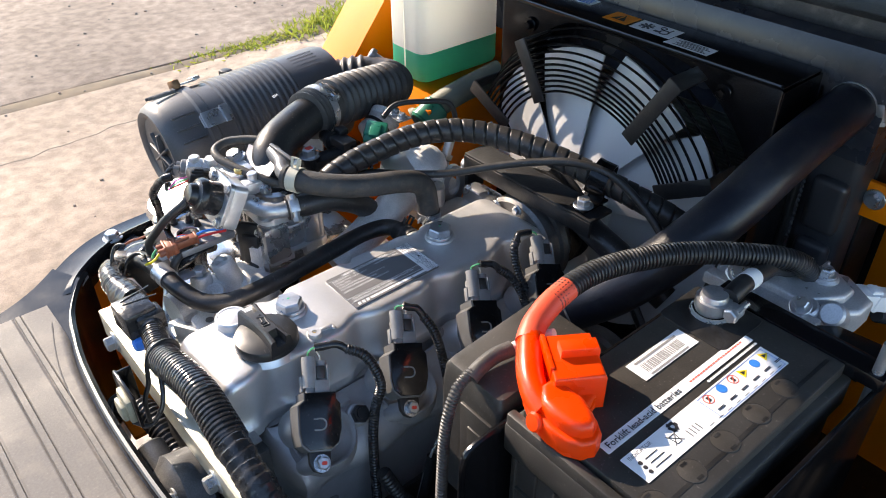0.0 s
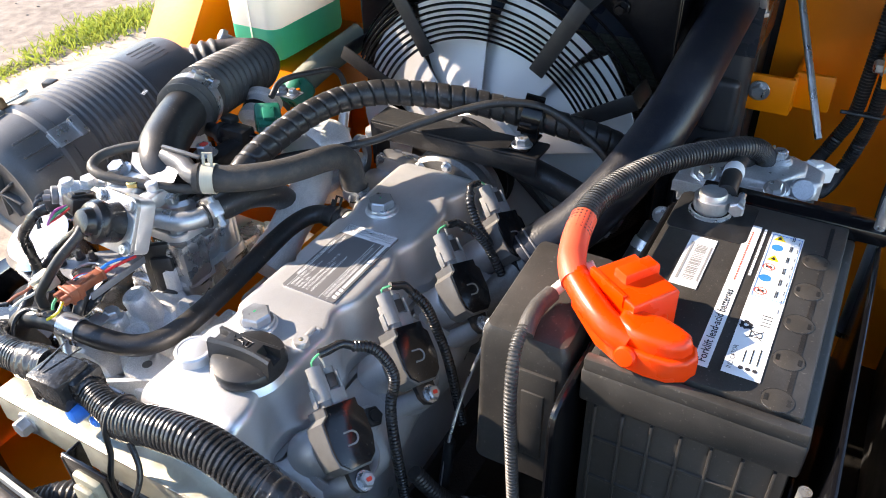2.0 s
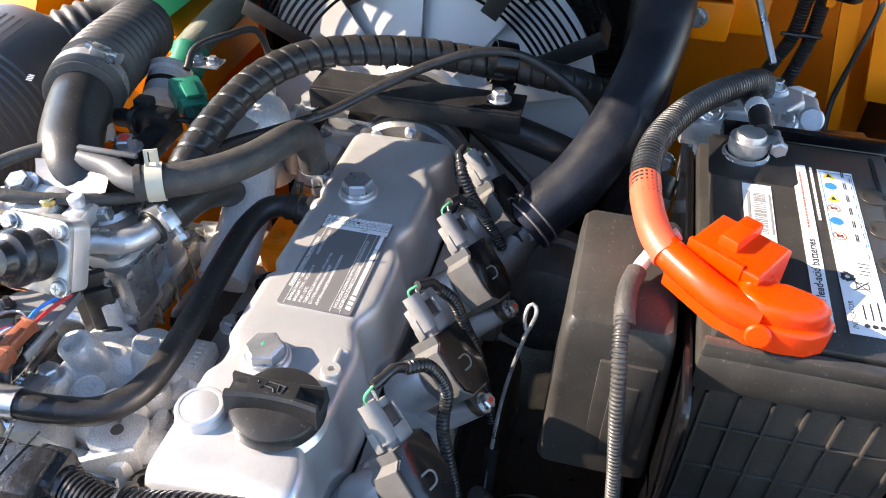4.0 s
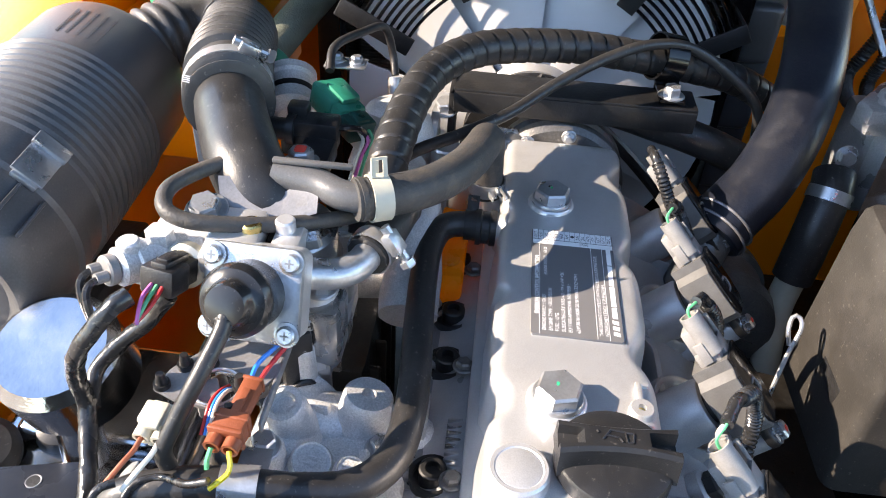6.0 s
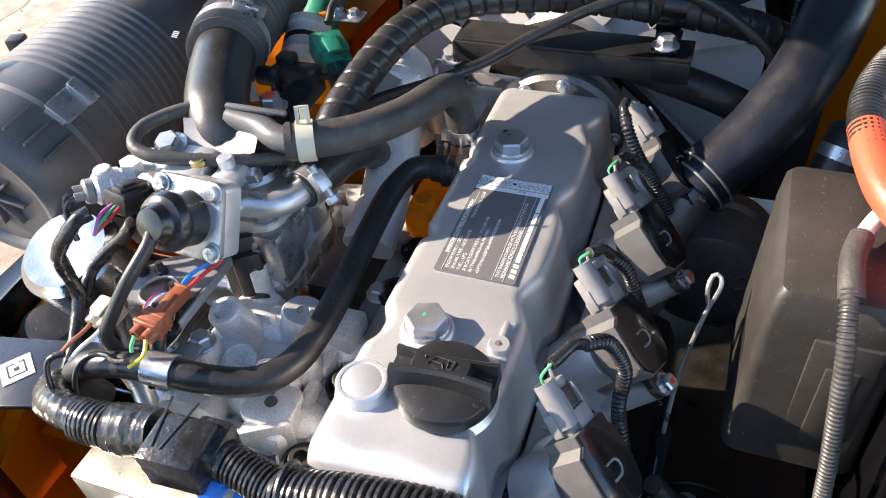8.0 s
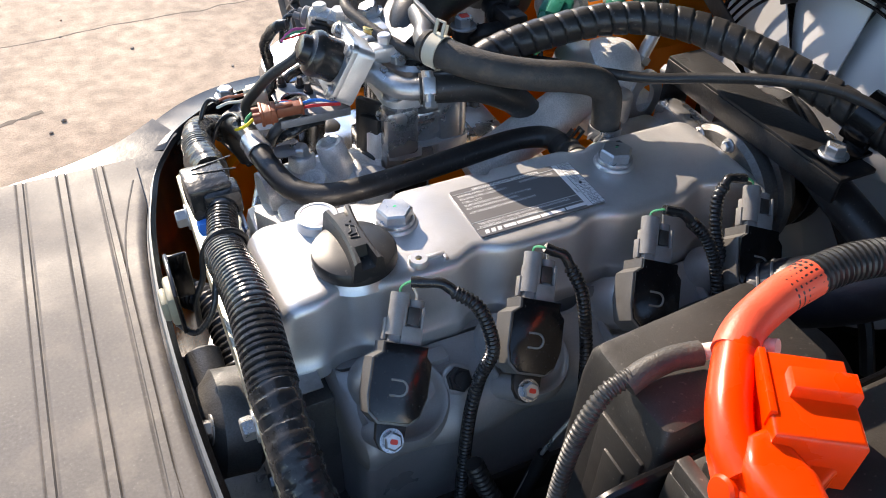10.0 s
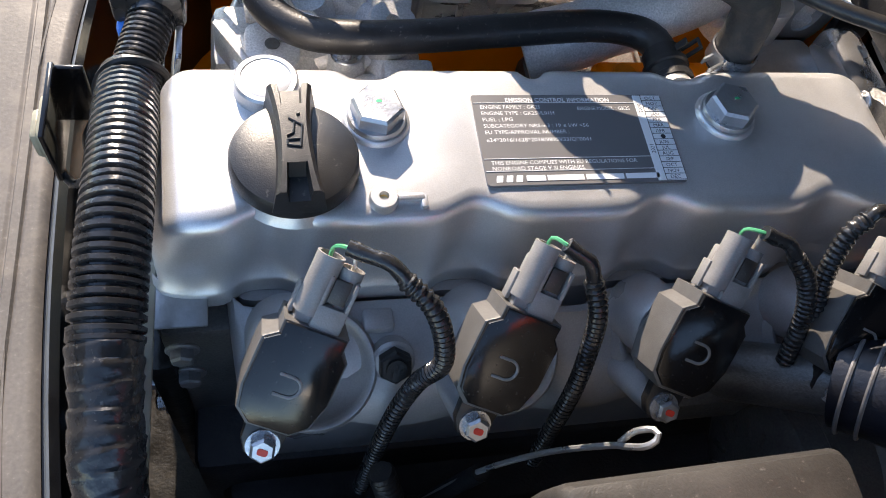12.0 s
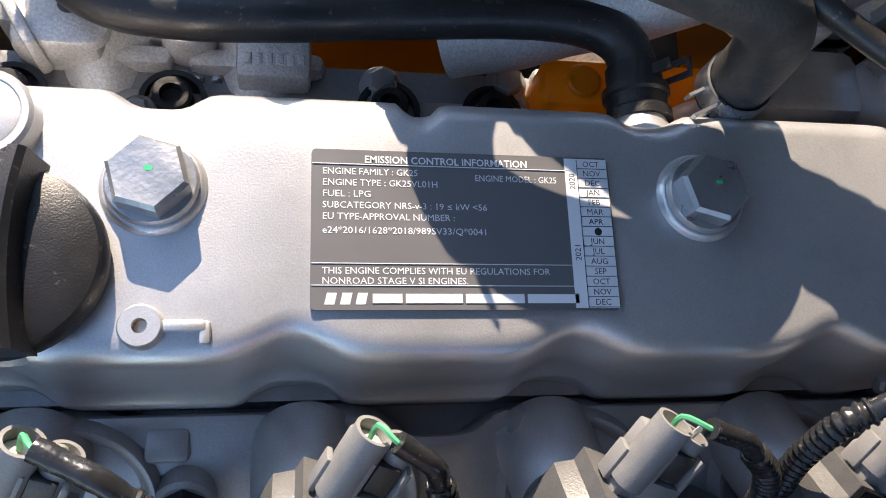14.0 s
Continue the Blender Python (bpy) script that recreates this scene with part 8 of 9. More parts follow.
def build_boot():
    """Red boot over the positive post: stacked rounded forms."""
    t = thing("terminal_boot", "bright red plastic boot over the positive terminal", "terminal cover", (0.03, -0.24, BAT_Z))
    A, B, C = Vector((0.0272, -0.1994)), Vector((0.0571, -0.2191)), Vector((0.0083, -0.2278))

    def quad(u0, u1, v0, v1):
        return [tuple(A + (B - A) * u + (C - A) * v) for u, v in ((u0, v0), (u1, v0), (u1, v1), (u0, v1))]
    base = [(0.022, -0.190), (-0.006, -0.217), (-0.0165, -0.236), (-0.0190, -0.252), (-0.0180, -0.266), (-0.0125, -0.2755), (-0.004, -0.2800), (0.0050, -0.2770), (0.0110, -0.268), (0.0150, -0.256), (0.030, -0.252), (0.0500, -0.2225), (0.0270, -0.1995)]
    part("base", prism(base, BAT_Z - 0.001, 0.0715, None, 0.003, 3), M_RED, t)
    part("hood", prism(quad(0, 1, 0, 1.30), 0.058, 0.0880, None, 0.0025, 3), M_RED, t)
    part("rib", prism(quad(0.24, 1.0, 0.38, 0.72), 0.086, 0.0950, None, 0.002, 2), M_RED, t)
    part("edge_rib", prism(quad(-0.02, 0.07, 0.0, 1.0), 0.080, 0.0896, None, 0.001, 2), M_RED, t)
    part("spine", tube([(0.0300, -0.1875, 0.0765), (0.0190, -0.1975, 0.0755), (0.0050, -0.2120, 0.0740), (-0.0040, -0.2260, 0.0715), (-0.0080, -0.2400, 0.0690)], 0.0098, 20, 0.004), M_RED, t)
    nose = [(-0.003, -0.228), (-0.0130, -0.239), (-0.0150, -0.252), (-0.0140, -0.264), (-0.0095, -0.2720), (-0.003, -0.2755), (0.0035, -0.2730), (0.0080, -0.265), (0.0120, -0.254), (0.0120, -0.240), (0.008, -0.228)]
    part("nose", prism(nose, 0.066, 0.0825, None, 0.006, 4), M_RED, t)
    part("button", lathe([(0.0070, 0), (0.0070, 0.002), (0.0058, 0.0035), (0, 0.004)], axes((-0.0176, -0.2400, 0.0660), (-1, 0.15, 0.35)), 20), M_RED, t)
    P = [Vector(p) for p in ((0.0246, -0.1905, 0.0758), (0.0330, -0.1850, 0.0775), (0.0437, -0.1802, 0.0793), (0.0636, -0.1751, 0.0823), (0.0847, -0.1726, 0.0843))]
    c = thing("battery_cable", "red-sleeved battery cable in black corrugated tube", "cable", (0.1, -0.18, 0.07))
    part("red_sleeve", tube(P, 0.0098, 20, 0.004), M_RED_SLEEVE, c, "faded red sleeve")
    part("corrugated_tube", tube([P[-2], P[-1], (0.1072, -0.1731, 0.0858), (0.1311, -0.1783, 0.0866), (0.1563, -0.1876, 0.0866), (0.1825, -0.2005, 0.0860), (0.2091, -0.2174, 0.0840), (0.2358, -0.2367, 0.0800), (0.2620, -0.2540, 0.0730), (0.288, -0.264, 0.055), (0.305, -0.268, 0.02)], 0.0098, 18, 0.00085, ribs(0.0033, 0.13)), M_PLASTIC, c)
    n = thing("negative_lead", "black negative lead with a silver ring", "cable", (0.2, -0.25, 0.07))
    part("lead", tube([(0.184, -0.2525, 0.072), (0.205, -0.2515, 0.074), (0.230, -0.2500, 0.070), (0.258, -0.249, 0.064), (0.285, -0.252, 0.05)], 0.0078, 16, 0.004), M_PLASTIC, n)
    part("ring", tube([(0.208, -0.2513, 0.0738), (0.214, -0.251, 0.0733), (0.221, -0.2505, 0.072)], 0.0083, 16, 0.003), M_LABEL_WHITE, n, "white identification ring")
    f = thing("fuse_cable", "grey corrugated cable falling over the fuse box", "cable", (-0.03, -0.175, 0.0))
    part("white_end", tube([(0.046, -0.196, 0.076), (0.040, -0.186, 0.070), (0.030, -0.178, 0.0625), (0.018, -0.173, 0.0595)], 0.0042, 12, 0.003), M_WIRE_WHITE, f)
    part("sleeve", tube([(0.024, -0.175, 0.060), (0.010, -0.1715, 0.0585), (-0.004, -0.171, 0.0555), (-0.014, -0.172, 0.0515)], 0.0062, 14, 0.003), M_RUBBER_DUSTY, f)
    part("loom", tube([(-0.010, -0.1705, 0.0555), (-0.0242, -0.1708, 0.0497), (-0.0356, -0.1733, 0.0339), (-0.0430, -0.1761, 0.0117), (-0.0480, -0.1796, -0.0144), (-0.0526, -0.1833, -0.0422), (-0.057, -0.188, -0.09), (-0.055, -0.19, -0.16)], 0.0046, 14, 0.0007, ribs(0.0028, 0.18)), M_LOOM_GREY, f)


build_boot()


def build_fuse_box():
    t = thing("fuse_box", "dusty black plastic fuse box between engine and battery", "fuse box", (0.04, -0.17, -0.08))
    rings = []
    for z, g in ((-0.085, 0.004), (-0.040, 0.002), (0.030, 0.000), (0.046, -0.0015), (0.0505, -0.004), (0.0520, -0.009)):
        rings.append([Vector((0.037 + x, -0.171 + y, z + 0.10 * x * (1 if z > 0 else 0))) for x, y in rounded(0.102 + 2 * g, 0.066 + 2 * g, 0.005 + max(0, g), 4)])
    part("cover", loft(rings), M_PLASTIC_DUSTY, t)
    part("side_panel", merge(box((-0.0150, -0.180, -0.025), (0.003, 0.034, 0.092), None, 0.001), box((-0.0165, -0.181, -0.030), (0.003, 0.017, 0.066), None, 0.0012)), M_PLASTIC_DUSTY, t)
    part("latch", box((0.030, -0.1372, -0.045), (0.030, 0.003, 0.022), None, 0.001), M_PLASTIC, t)
    d = thing("battery_tray", "black steel battery tray with a rounded side wall", "battery tray", (0.08, -0.28, -0.19))
    side = [(-0.056, -0.20), (-0.056, 0.010), (-0.051, 0.028), (-0.040, 0.036), (0.21, 0.036), (0.21, -0.20)]
    part("side_wall", prism(side, 0.0, 0.003, Matrix(((1, 0, 0, 0), (0, 0, 1, -0.2115), (0, 1, 0, 0), (0, 0, 0, 1)))), M_BLACK_PAINT, d)
    part("edge", tube([(-0.0555, -0.2100, -0.18), (-0.0555, -0.2100, 0.008), (-0.050, -0.2100, 0.029), (-0.040, -0.2100, 0.0355), (0.05, -0.2100, 0.0365), (0.20, -0.2100, 0.0365)], 0.0028, 8, 0.008), M_BLACK_PAINT, d)
    part("floor", box((0.08, -0.285, -0.178), (0.29, 0.16, 0.006), None, 0.001), M_BLACK_PAINT, d)
    part("outer_wall", box((0.09, -0.366, -0.06), (0.28, 0.004, 0.21), None, 0.001), M_BLACK_PAINT, d)
    part("hold_down", rod((0.208, -0.362, -0.05), (0.208, -0.362, 0.085), 0.004, seg=12), M_ZINC, d)
    part("hold_down", rod((-0.028, -0.355, -0.16), (-0.028, -0.355, 0.02), 0.004, seg=12), M_ZINC, d)
    part("hold_bar", box((0.212, -0.30, 0.052), (0.022, 0.14, 0.012), None, 0.002), M_BLACK_PAINT, d)
    w = thing("dipstick", "bright wire dipstick with a looped handle", "dipstick", (0.0, -0.1, -0.2))
    loop = [(0.046, -0.1125, -0.030), (0.050, -0.1105, -0.022), (0.0555, -0.1120, -0.0155), (0.0560, -0.1160, -0.0140), (0.0515, -0.1180, -0.0180), (0.0465, -0.1155, -0.026), (0.042, -0.1120, -0.036), (0.024, -0.104, -0.075), (0.000, -0.101, -0.120), (-0.02, -0.10, -0.19)]
    part("wire", tube(loop, 0.0015, 8, 0.003), M_ZINC, w)
    part("guide", rod((0.004, -0.1015, -0.115), (-0.03, -0.10, -0.24), 0.005, seg=12), M_BLACK_MATT, w)


build_fuse_box()


M_VALVE = material("bluish_cast_aluminium", (0.44, 0.45, 0.47), 0.34, 0.5, 0.14, 30, 0.35, 700, 0.12, (0.28, 0.285, 0.30), 0.5, speck=0.12)


def build_pump():
    t = thing("relay_valve", "blue-grey cast aluminium hydraulic valve behind the battery", "hydraulic valve", (0.31, -0.26, -0.05))
    out = [(0.244, -0.205), (0.262, -0.199), (0.300, -0.228), (0.322, -0.256), (0.331, -0.286), (0.312, -0.316), (0.290, -0.316), (0.262, -0.296), (0.246, -0.292)]
    part("casting", merge(prism(out, 0.018, 0.040, None, 0.005, 3), prism([(0.288 + (x - 0.288) * 0.72, -0.258 + (y + 0.258) * 0.74) for x, y in out], 0.038, 0.047, None, 0.004, 3), box((0.285, -0.255, -0.020), (0.07, 0.08, 0.08), None, 0.008)), M_VALVE, t)
    part("flange", prism([(0.238, -0.200), (0.250, -0.200), (0.254, -0.300), (0.240, -0.300)], 0.030, 0.0415, None, 0.002), M_VALVE, t)
    part("bolt_tower", merge(rod((0.300, -0.276, 0.036), (0.300, -0.276, 0.050), 0.0120, seg=26, bev=0.002)), M_VALVE, t)
    part("foot", merge(rod((0.282, -0.302, 0.030), (0.262, -0.303, 0.045), 0.0105, seg=22, bev=0.002)), M_VALVE, t)
    part("lobe", rod((0.258, -0.222, 0.030), (0.255, -0.222, 0.045), 0.0110, seg=22, bev=0.002), M_VALVE, t)
    part("lobe", rod((0.262, -0.283, 0.030), (0.258, -0.283, 0.044), 0.0110, seg=22, bev=0.002), M_VALVE, t)
    for k in range(4):
        part("rib", box((0.290 + 0.006 * k, -0.232 - 0.012 * k, 0.0475), (0.030, 0.003, 0.004), pose(0, 0, 0), 0.001), M_VALVE, t)
    for p, d in (((0.2505, -0.2245, 0.0455), (-0.5, 0, 1)), ((0.2525, -0.2815, 0.0445), (-0.5, 0, 1)), ((0.300, -0.276, 0.050), (0, 0, 1)), ((0.240, -0.196, 0.000), (-1, 0, 0.2))):
        part("bolt", bolt_mesh(p, d, 0.0066, 0.006, 0.0092), M_ZINC, t)
    p = thing("white_plug", "white plastic wiring plug with pins behind the battery", "connector", (0.347, -0.303, 0.0))
    mp = pose(0.346, -0.306, 0.018, 0, 12, -35)
    part("body", merge(box((0, 0, 0), (0.034, 0.018, 0.016), mp, 0.001), box((-0.004, 0, 0.009), (0.010, 0.012, 0.004), mp, 0.001)), M_LABEL_WHITE, p)
    part("collar", box((-0.001, 0, 0), (0.004, 0.0195, 0.0175), mp, 0.0008), M_LABEL_WHITE, p)
    for o in (-0.005, 0.005):
        part("pin", box((0.021, o, 0.003), (0.010, 0.003, 0.004), mp, 0.0006), M_ZINC, p)
    q = thing("pipe_elbow", "black rubber elbow with clamp below the valve", "hose", (0.235, -0.19, -0.05))
    part("hose", tube([(0.245, -0.196, -0.020), (0.232, -0.192, -0.030), (0.215, -0.184, -0.055), (0.205, -0.178, -0.10)], 0.0165, 22, 0.004), M_RUBBER, q)
    part("clamp", lathe([(0.0168, -0.005), (0.0178, -0.005), (0.0178, 0.005), (0.0168, 0.005), (0.0168, -0.005)], axes((0.230, -0.1915, -0.032), (-0.6, 0.3, -1)), 26), M_ZINC, q)
    solid("white_hose", tube([(0.205, -0.178, -0.09), (0.195, -0.172, -0.13), (0.16, -0.165, -0.17)], 0.012, 18, 0.005), M_IVORY, "dusty ivory tube low by the fuse box", "tube")
    b = thing("black_bracket", "black steel bracket beside the valve", "bracket", (0.235, -0.32, 0.03))
    part("plate", prism([(0.215, -0.282), (0.246, -0.296), (0.262, -0.312), (0.266, -0.345), (0.236, -0.352), (0.215, -0.350)], 0.034, 0.038, None, 0.001), M_BLACK_PAINT, b)
    part("bolt", bolt_mesh((0.236, -0.308, 0.038), (0, 0, 1), 0.0042, 0.004, 0.0058), M_ZINC, b)
    # cables and gas stay on the rear plate
    for path in ([(0.400, -0.285, -0.030), (0.470, -0.293, -0.060), (0.525, -0.305, -0.056), (0.530, -0.316, -0.030), (0.530, -0.325, -0.003), (0.530, -0.3275, 0.037), (0.530, -0.3285, 0.096), (0.535, -0.329, 0.150), (0.560, -0.330, 0.20)],
                 [(0.400, -0.300, -0.035), (0.470, -0.318, -0.068), (0.525, -0.331, -0.064), (0.530, -0.339, -0.034), (0.530, -0.3435, -0.004), (0.530, -0.3445, 0.038), (0.530, -0.3455, 0.097), (0.535, -0.346, 0.150), (0.560, -0.347, 0.20)]):
        cable("rear_loom", "black corrugated loom on the orange rear plate", path, 0.0078, M_PLASTIC, 0.0036, 0.16)
    solid("loom_tie", merge(*[tube([(0.520, -0.311 - 0.018 * k, 0.004), (0.5215, -0.318 - 0.018 * k, 0.0035), (0.5215, -0.332 - 0.018 * k, 0.003), (0.530, -0.3355 - 0.018 * k, 0.002)], 0.0022, 8, 0.003) for k in range(2)]), M_PLASTIC, "black tie round two corrugated looms", "cable tie")
    solid("stay_rod", rod((0.452, -0.299, 0.000), (0.605, -0.197, 0.207), 0.0038, seg=12), M_ZINC, "thin bright steel stay rod", "rod")
    # hinge lug, upright strip and side panel in the truck's orange, and the hood's gas strut
    yz = Matrix(((0, 0, 1, 0), (1, 0, 0, 0), (0, 1, 0, 0), (0, 0, 0, 1)))
    c = thing("hinge_bracket", "orange steel hinge lug with a bolt at the rear", "bracket", (0.505, -0.34, 0.05))
    part("lug", prism([(-0.341, 0.046), (-0.348, 0.046), (-0.351, 0.061), (-0.347, 0.084), (-0.360, 0.098), (-0.362, 0.112), (-0.350, 0.110), (-0.339, 0.096), (-0.336, 0.083)], 0.498, 0.520, yz, 0.001), M_ORANGE, c)
    part("web", box((0.560, -0.3530, 0.076), (0.09, 0.012, 0.030), None, 0.002), M_ORANGE, c)
    part("bolt", bolt_mesh((0.507, -0.3385, 0.066), (-0.25, 1, 0), 0.0075, 0.008, 0.010), M_ZINC, c)
    solid("upright_strip", prism([(-0.352, 0.070), (-0.372, 0.070), (-0.398, -0.086), (-0.425, -0.20), (-0.407, -0.20), (-0.381, -0.086)], 0.503, 0.510, yz, 0.001), M_ORANGE, "slanting orange steel strip behind the battery", "chassis", kind="structure")
    solid("side_panel", prism([(-0.376, 0.120), (-0.384, 0.080), (-0.411, -0.051), (-0.440, -0.053), (-0.470, -0.053), (-0.470, 0.120)], 0.498, 0.508, yz, 0.001), M_ORANGE, "orange steel side panel behind the battery", "chassis", kind="structure")
    gs = thing("gas_strut", "black gas strut of the raised hood", "gas strut", (0.490, -0.359, 0.055))
    part("cylinder", rod((0.490, -0.3585, 0.058), (0.486, -0.388, 0.260), 0.0115, seg=24, bev=0.003), M_BLACK_PAINT, gs)
    part("rod", rod((0.486, -0.388, 0.258), (0.482, -0.412, 0.42), 0.005, seg=14), M_CHROME, gs, "bright steel piston rod")
    part("end_eye", merge(rod((0.492, -0.346, 0.062), (0.492, -0.362, 0.060), 0.006, seg=16, bev=0.001)), M_BLACK_MATT, gs)
    cable("rear_cable", "thin black cable hanging by the hinge", [(0.470, -0.378, -0.10), (0.492, -0.378, -0.060), (0.495, -0.382, -0.020), (0.496, -0.388, 0.020), (0.500, -0.392, 0.055), (0.515, -0.392, 0.09)], 0.003, M_RUBBER)


build_pump()


# ---- front wiring ----
M_RELAY = material("dusty_translucent_plastic", (0.30, 0.285, 0.21), 0.45, 0, 0.2, 70, 0.2, 500, 0.1, (0.16, 0.15, 0.12), 0.5)


def build_front_wiring():
    w = thing("wiring_loom", "thick black corrugated wiring loom with taped joints", "wiring loom", (-0.158, 0.05, -0.02))
    part("taped_end", tube([(-0.112, 0.266, -0.052), (-0.125, 0.263, -0.040), (-0.137, 0.252, -0.031), (-0.146, 0.234, -0.022), (-0.149, 0.212, -0.019), (-0.1495, 0.187, -0.0185)], 0.0112, 18, 0.0012, taped(0.006, 0.06)), M_TAPE, w)
    part("corrugated", tube([(-0.149, 0.216, -0.022), (-0.1495, 0.200, -0.0195), (-0.1495, 0.180, -0.0180)], 0.0130, 18, 0.0008, ribs(0.0034, 0.14)), M_TAPE, w)
    block = part("connector", merge(box((-0.1475, 0.146, -0.0120), (0.031, 0.034, 0.027), pose(0, 0, 0, 0, 0, 3), 0.003), box((-0.1475, 0.126, -0.0135), (0.027, 0.022, 0.023), None, 0.004), tube([(-0.1495, 0.188, -0.0175), (-0.1485, 0.172, -0.0150), (-0.148, 0.158, -0.0130)], 0.0148, 16, 0.0012, taped(0.008, 0.05))), M_TAPE, w, "taped black connector block")
    for y, turn in ((0.1515, 14), (0.1405, -8)):
        part("tape_edge", box((0, 0, 0), (0.0315, 0.0012, 0.0008), pose(-0.1475, y, 0.0018, 0, 0, turn), 0.0002), M_TAPE, block)
    part("collar", tube([(-0.1500, 0.1185, -0.0155), (-0.1505, 0.1130, -0.0162)], 0.0118, 18, 0.002), M_TAPE, w)
    part("corrugated", tube([(-0.1500, 0.1150, -0.0160), (-0.1540, 0.0960, -0.0170), (-0.1578, 0.0770, -0.0175)], 0.0112, 18, 0.0007, ribs(0.0032, 0.16)), M_TAPE, w)
    part("corrugated", tube([(-0.1578, 0.0785, -0.0172), (-0.1580, 0.0680, -0.0150), (-0.1580, 0.0550, -0.0110), (-0.1570, 0.0323, -0.0050), (-0.1565, -0.0087, 0.0012), (-0.1580, -0.0404, -0.0030), (-0.1590, -0.062, -0.0085)], 0.0146, 22, 0.0009, ribs(0.0042, 0.13)), M_TAPE, w)
    part("taped_end", tube([(-0.1588, -0.056, -0.0065), (-0.1592, -0.080, -0.0150), (-0.1590, -0.108, -0.0280), (-0.155, -0.130, -0.050), (-0.150, -0.135, -0.10), (-0.145, -0.14, -0.18)], 0.0142, 24, 0.0012, taped(0.0075, 0.06)), M_TAPE, w)
    for i in range(7):
        r = random.Random(40 + i)
        part("strand", tube([(-0.158, -0.112, -0.045), (-0.170 + 0.006 * r.random(), -0.118 - 0.01 * r.random(), -0.075), (-0.178 + 0.02 * r.random(), -0.105 + 0.01 * r.random(), -0.11), (-0.160, -0.10, -0.16)], 0.0032, 8, 0.005), M_TAPE, w)
    part("tie", tube([(-0.146, 0.080, -0.030), (-0.142, 0.077, -0.014), (-0.150, 0.0755, -0.0030), (-0.162, 0.0745, -0.0025), (-0.172, 0.073, -0.0140), (-0.176, 0.071, -0.034), (-0.184, 0.068, -0.050), (-0.186, 0.066, -0.075)], 0.0022, 8, 0.003), M_PLASTIC, w, "black cable tie")
    cable("branch_loom", "taped black branch loom by the actuator", [(-0.056, 0.250, 0.050), (-0.062, 0.255, 0.048), (-0.068, 0.264, 0.038), (-0.072, 0.274, 0.023), (-0.069, 0.281, 0.003), (-0.070, 0.280, -0.018), (-0.085, 0.275, -0.030), (-0.104, 0.268, -0.038), (-0.118, 0.264, -0.042), (-0.130, 0.258, -0.038)], 0.0048, M_TAPE, shape=lumpy(140, 0.2))
    cable("branch_loom", "taped black branch loom below the actuator", [(-0.030, 0.244, 0.028), (-0.034, 0.256, 0.012), (-0.040, 0.272, -0.002), (-0.050, 0.283, -0.014), (-0.068, 0.280, -0.022)], 0.0045, M_TAPE, shape=lumpy(140, 0.2))
    b = thing("front_bar", "yellow-zinc steel angle bar across the front", "bracket", (-0.165, 0.06, -0.08))
    part("top", box((-0.160, 0.020, -0.0515), (0.022, 0.40, 0.003), None, 0.001), M_ZINC_YELLOW, b)
    part("face", box((-0.1695, 0.020, -0.0655), (0.003, 0.40, 0.031), None, 0.001), M_ZINC_YELLOW, b)
    part("bolt", bolt_mesh((-0.171, 0.185, -0.068), (-1, 0, 0), 0.0078, 0.008, 0.0110), M_ZINC, b)
    part("bolt", bolt_mesh((-0.171, -0.035, -0.070), (-1, 0, 0), 0.0078, 0.008, 0.0110), M_ZINC, b)
    solid("blue_tab", merge(box((-0.159, 0.122, -0.031), (0.020, 0.012, 0.014), None, 0.004), box((-0.156, 0.106, -0.035), (0.014, 0.010, 0.008), None, 0.003)), M_BLUE, "bright blue plastic clip on the bar", "clip")
    solid("tag_plate", box((0, 0, 0), (0.003, 0.026, 0.040), pose(-0.1415, 0.106, -0.040, 0, 12, 0), 0.001), M_ZINC, "bright rounded steel tag by the loom", "bracket")
    solid("tag_plate", box((-0.140, -0.022, -0.052), (0.028, 0.030, 0.002), pose(0, 0, 0, 0, 0, 0), 0.001), M_ZINC, "bright steel tab beside the first coil", "bracket")
    r = thing("relay_socket", "translucent plug in a black frame by the floor edge", "relay", (-0.19, 0.07, -0.07))
    part("frame", merge(box((-0.196, 0.070, -0.040), (0.003, 0.045, 0.036), None, 0.001), box((-0.190, 0.092, -0.045), (0.016, 0.003, 0.04), None, 0.001)), M_BLACK_PAINT, r)
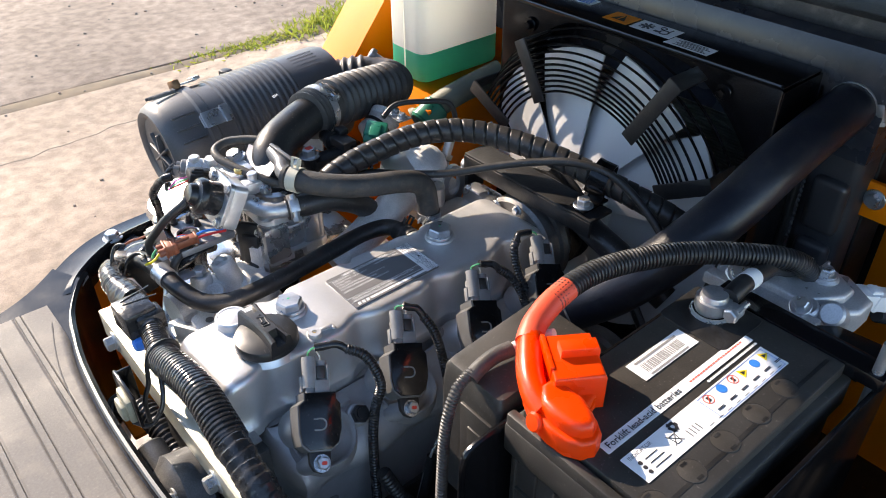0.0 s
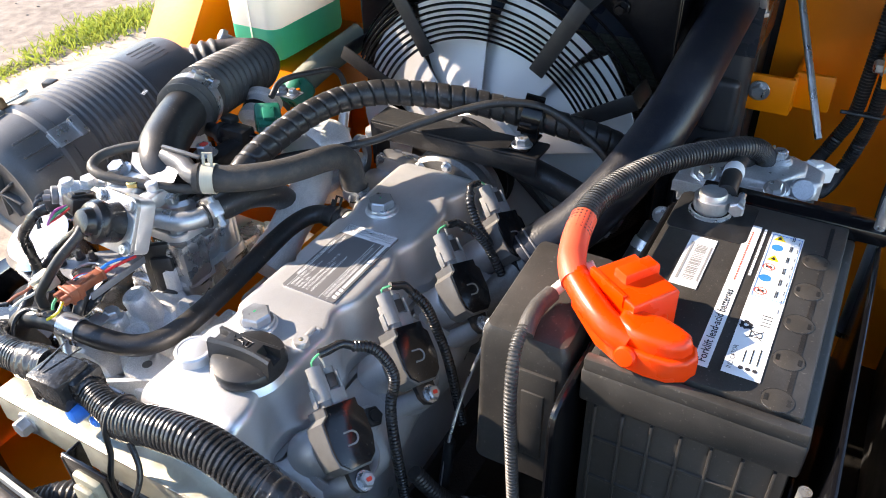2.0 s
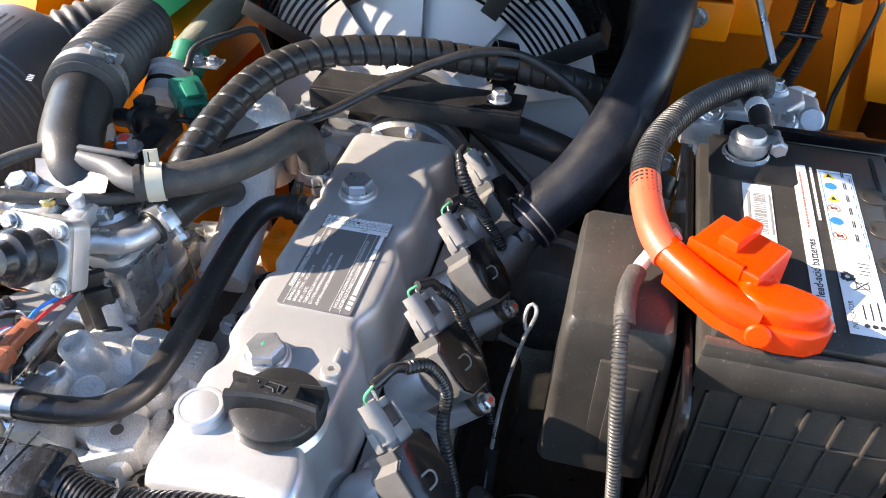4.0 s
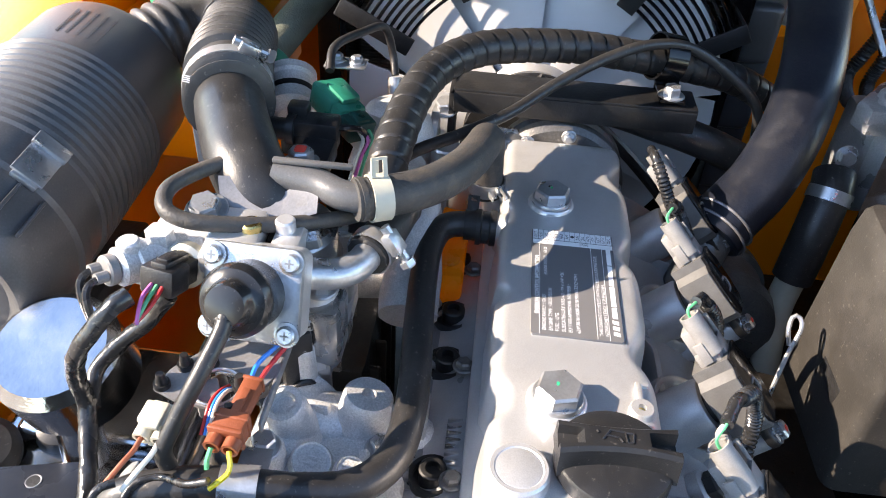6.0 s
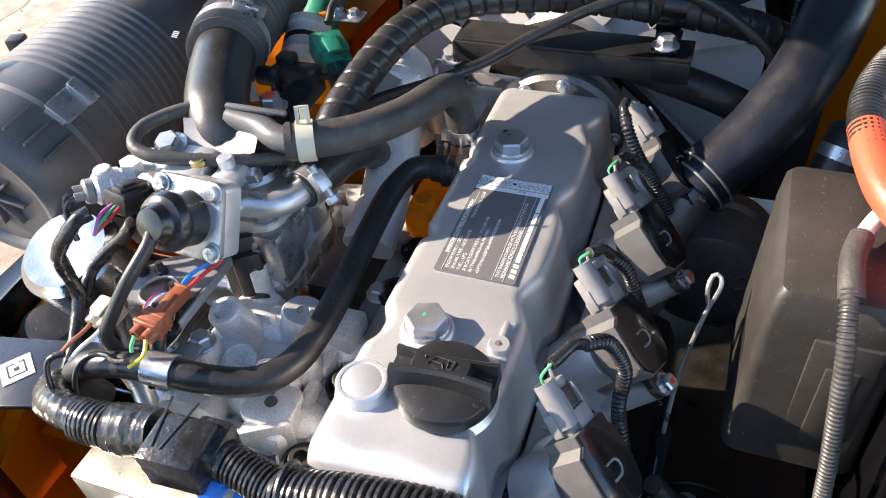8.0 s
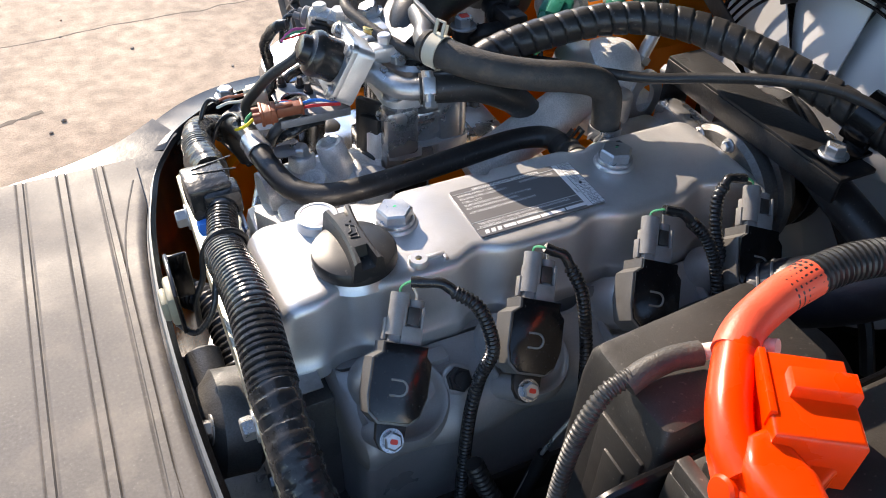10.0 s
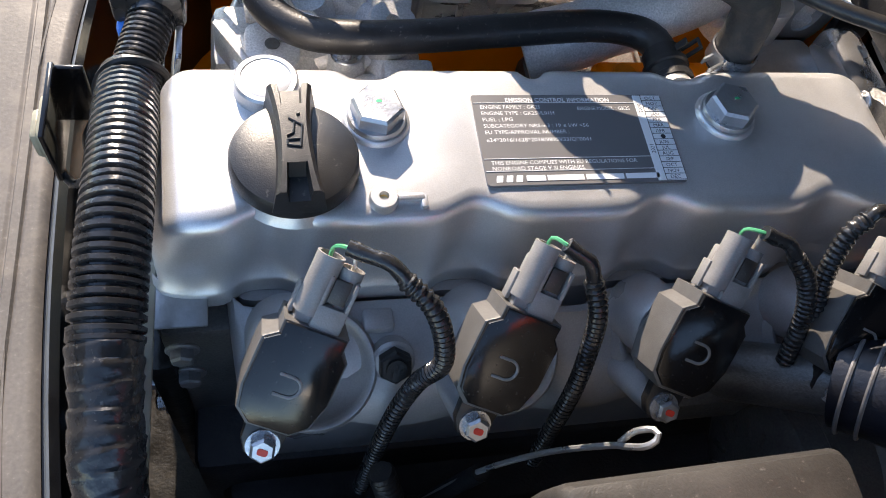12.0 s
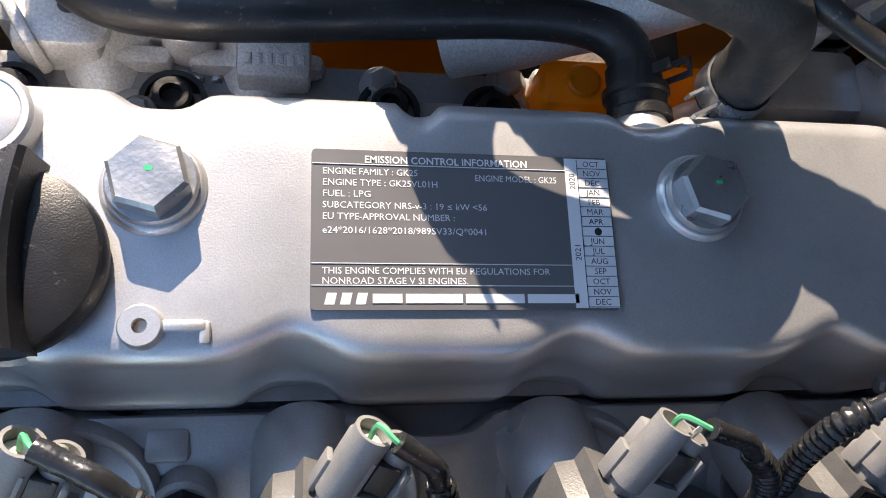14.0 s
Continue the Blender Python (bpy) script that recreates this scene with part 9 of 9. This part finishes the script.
    part("plug", merge(box((-0.1985, 0.068, -0.044), (0.008, 0.026, 0.026), None, 0.003), box((-0.204, 0.068, -0.046), (0.006, 0.018, 0.018), None, 0.003)), M_RELAY, r, "dusty translucent plastic plug")
    cable("relay_lead", "thin black lead from the relay to the loom", [(-0.200, 0.060, -0.058), (-0.190, 0.046, -0.058), (-0.176, 0.044, -0.040), (-0.168, 0.056, -0.020), (-0.164, 0.068, -0.012)], 0.0022, M_TAPE)
    # machinery low at the front
    s = thing("steering_pump", "dirty cast pump low in front of the engine", "pump", (-0.185, -0.02, -0.2))
    part("body", merge(lathe([(0, 0), (0.034, 0), (0.040, 0.006), (0.040, 0.030), (0.032, 0.036), (0.018, 0.05), (0, 0.05)], axes((-0.165, 0.030, -0.145), (-1, 0, 0.2)), 34), rod((-0.19, 0.03, -0.14), (-0.19, 0.085, -0.12), 0.014, seg=20, bev=0.002)), M_ALU_MOTTLED, s)
    part("bolt", bolt_mesh((-0.198, 0.010, -0.118), (-1, 0, 0.3), 0.0075, 0.008, 0.011), M_ZINC, s)
    part("bolt", bolt_mesh((-0.188, 0.060, -0.130), (-1, 0, 0.3), 0.0075, 0.008, 0.011), M_ZINC, s)
    cable("low_hose", "black ribbed hose deep at the front", [(-0.19, 0.20, -0.16), (-0.17, 0.16, -0.15), (-0.165, 0.10, -0.16), (-0.17, 0.04, -0.19)], 0.014, M_RUBBER, 0.006, 0.14)
    cable("low_loom", "black corrugated loom deep below the coils", [(-0.050, -0.100, -0.095), (-0.040, -0.112, -0.125), (-0.020, -0.122, -0.160), (0.010, -0.130, -0.21)], 0.0070, M_PLASTIC, 0.0040, 0.16)
    k = thing("starter_motor", "dark starter motor deep beside the block", "starter motor", (-0.06, -0.13, -0.25))
    part("body", merge(rod((-0.12, -0.135, -0.22), (0.02, -0.135, -0.22), 0.034, seg=26, bev=0.006), rod((-0.11, -0.12, -0.165), (-0.02, -0.12, -0.165), 0.020, seg=22, bev=0.004)), M_DEEP_DARK, k)
    part("terminals", merge(hexa((-0.02, -0.125, -0.160), (1, 0, 0), 0.006, 0.008), hexa((-0.02, -0.112, -0.172), (1, 0, 0), 0.006, 0.008)), M_ZINC, k)


build_front_wiring()
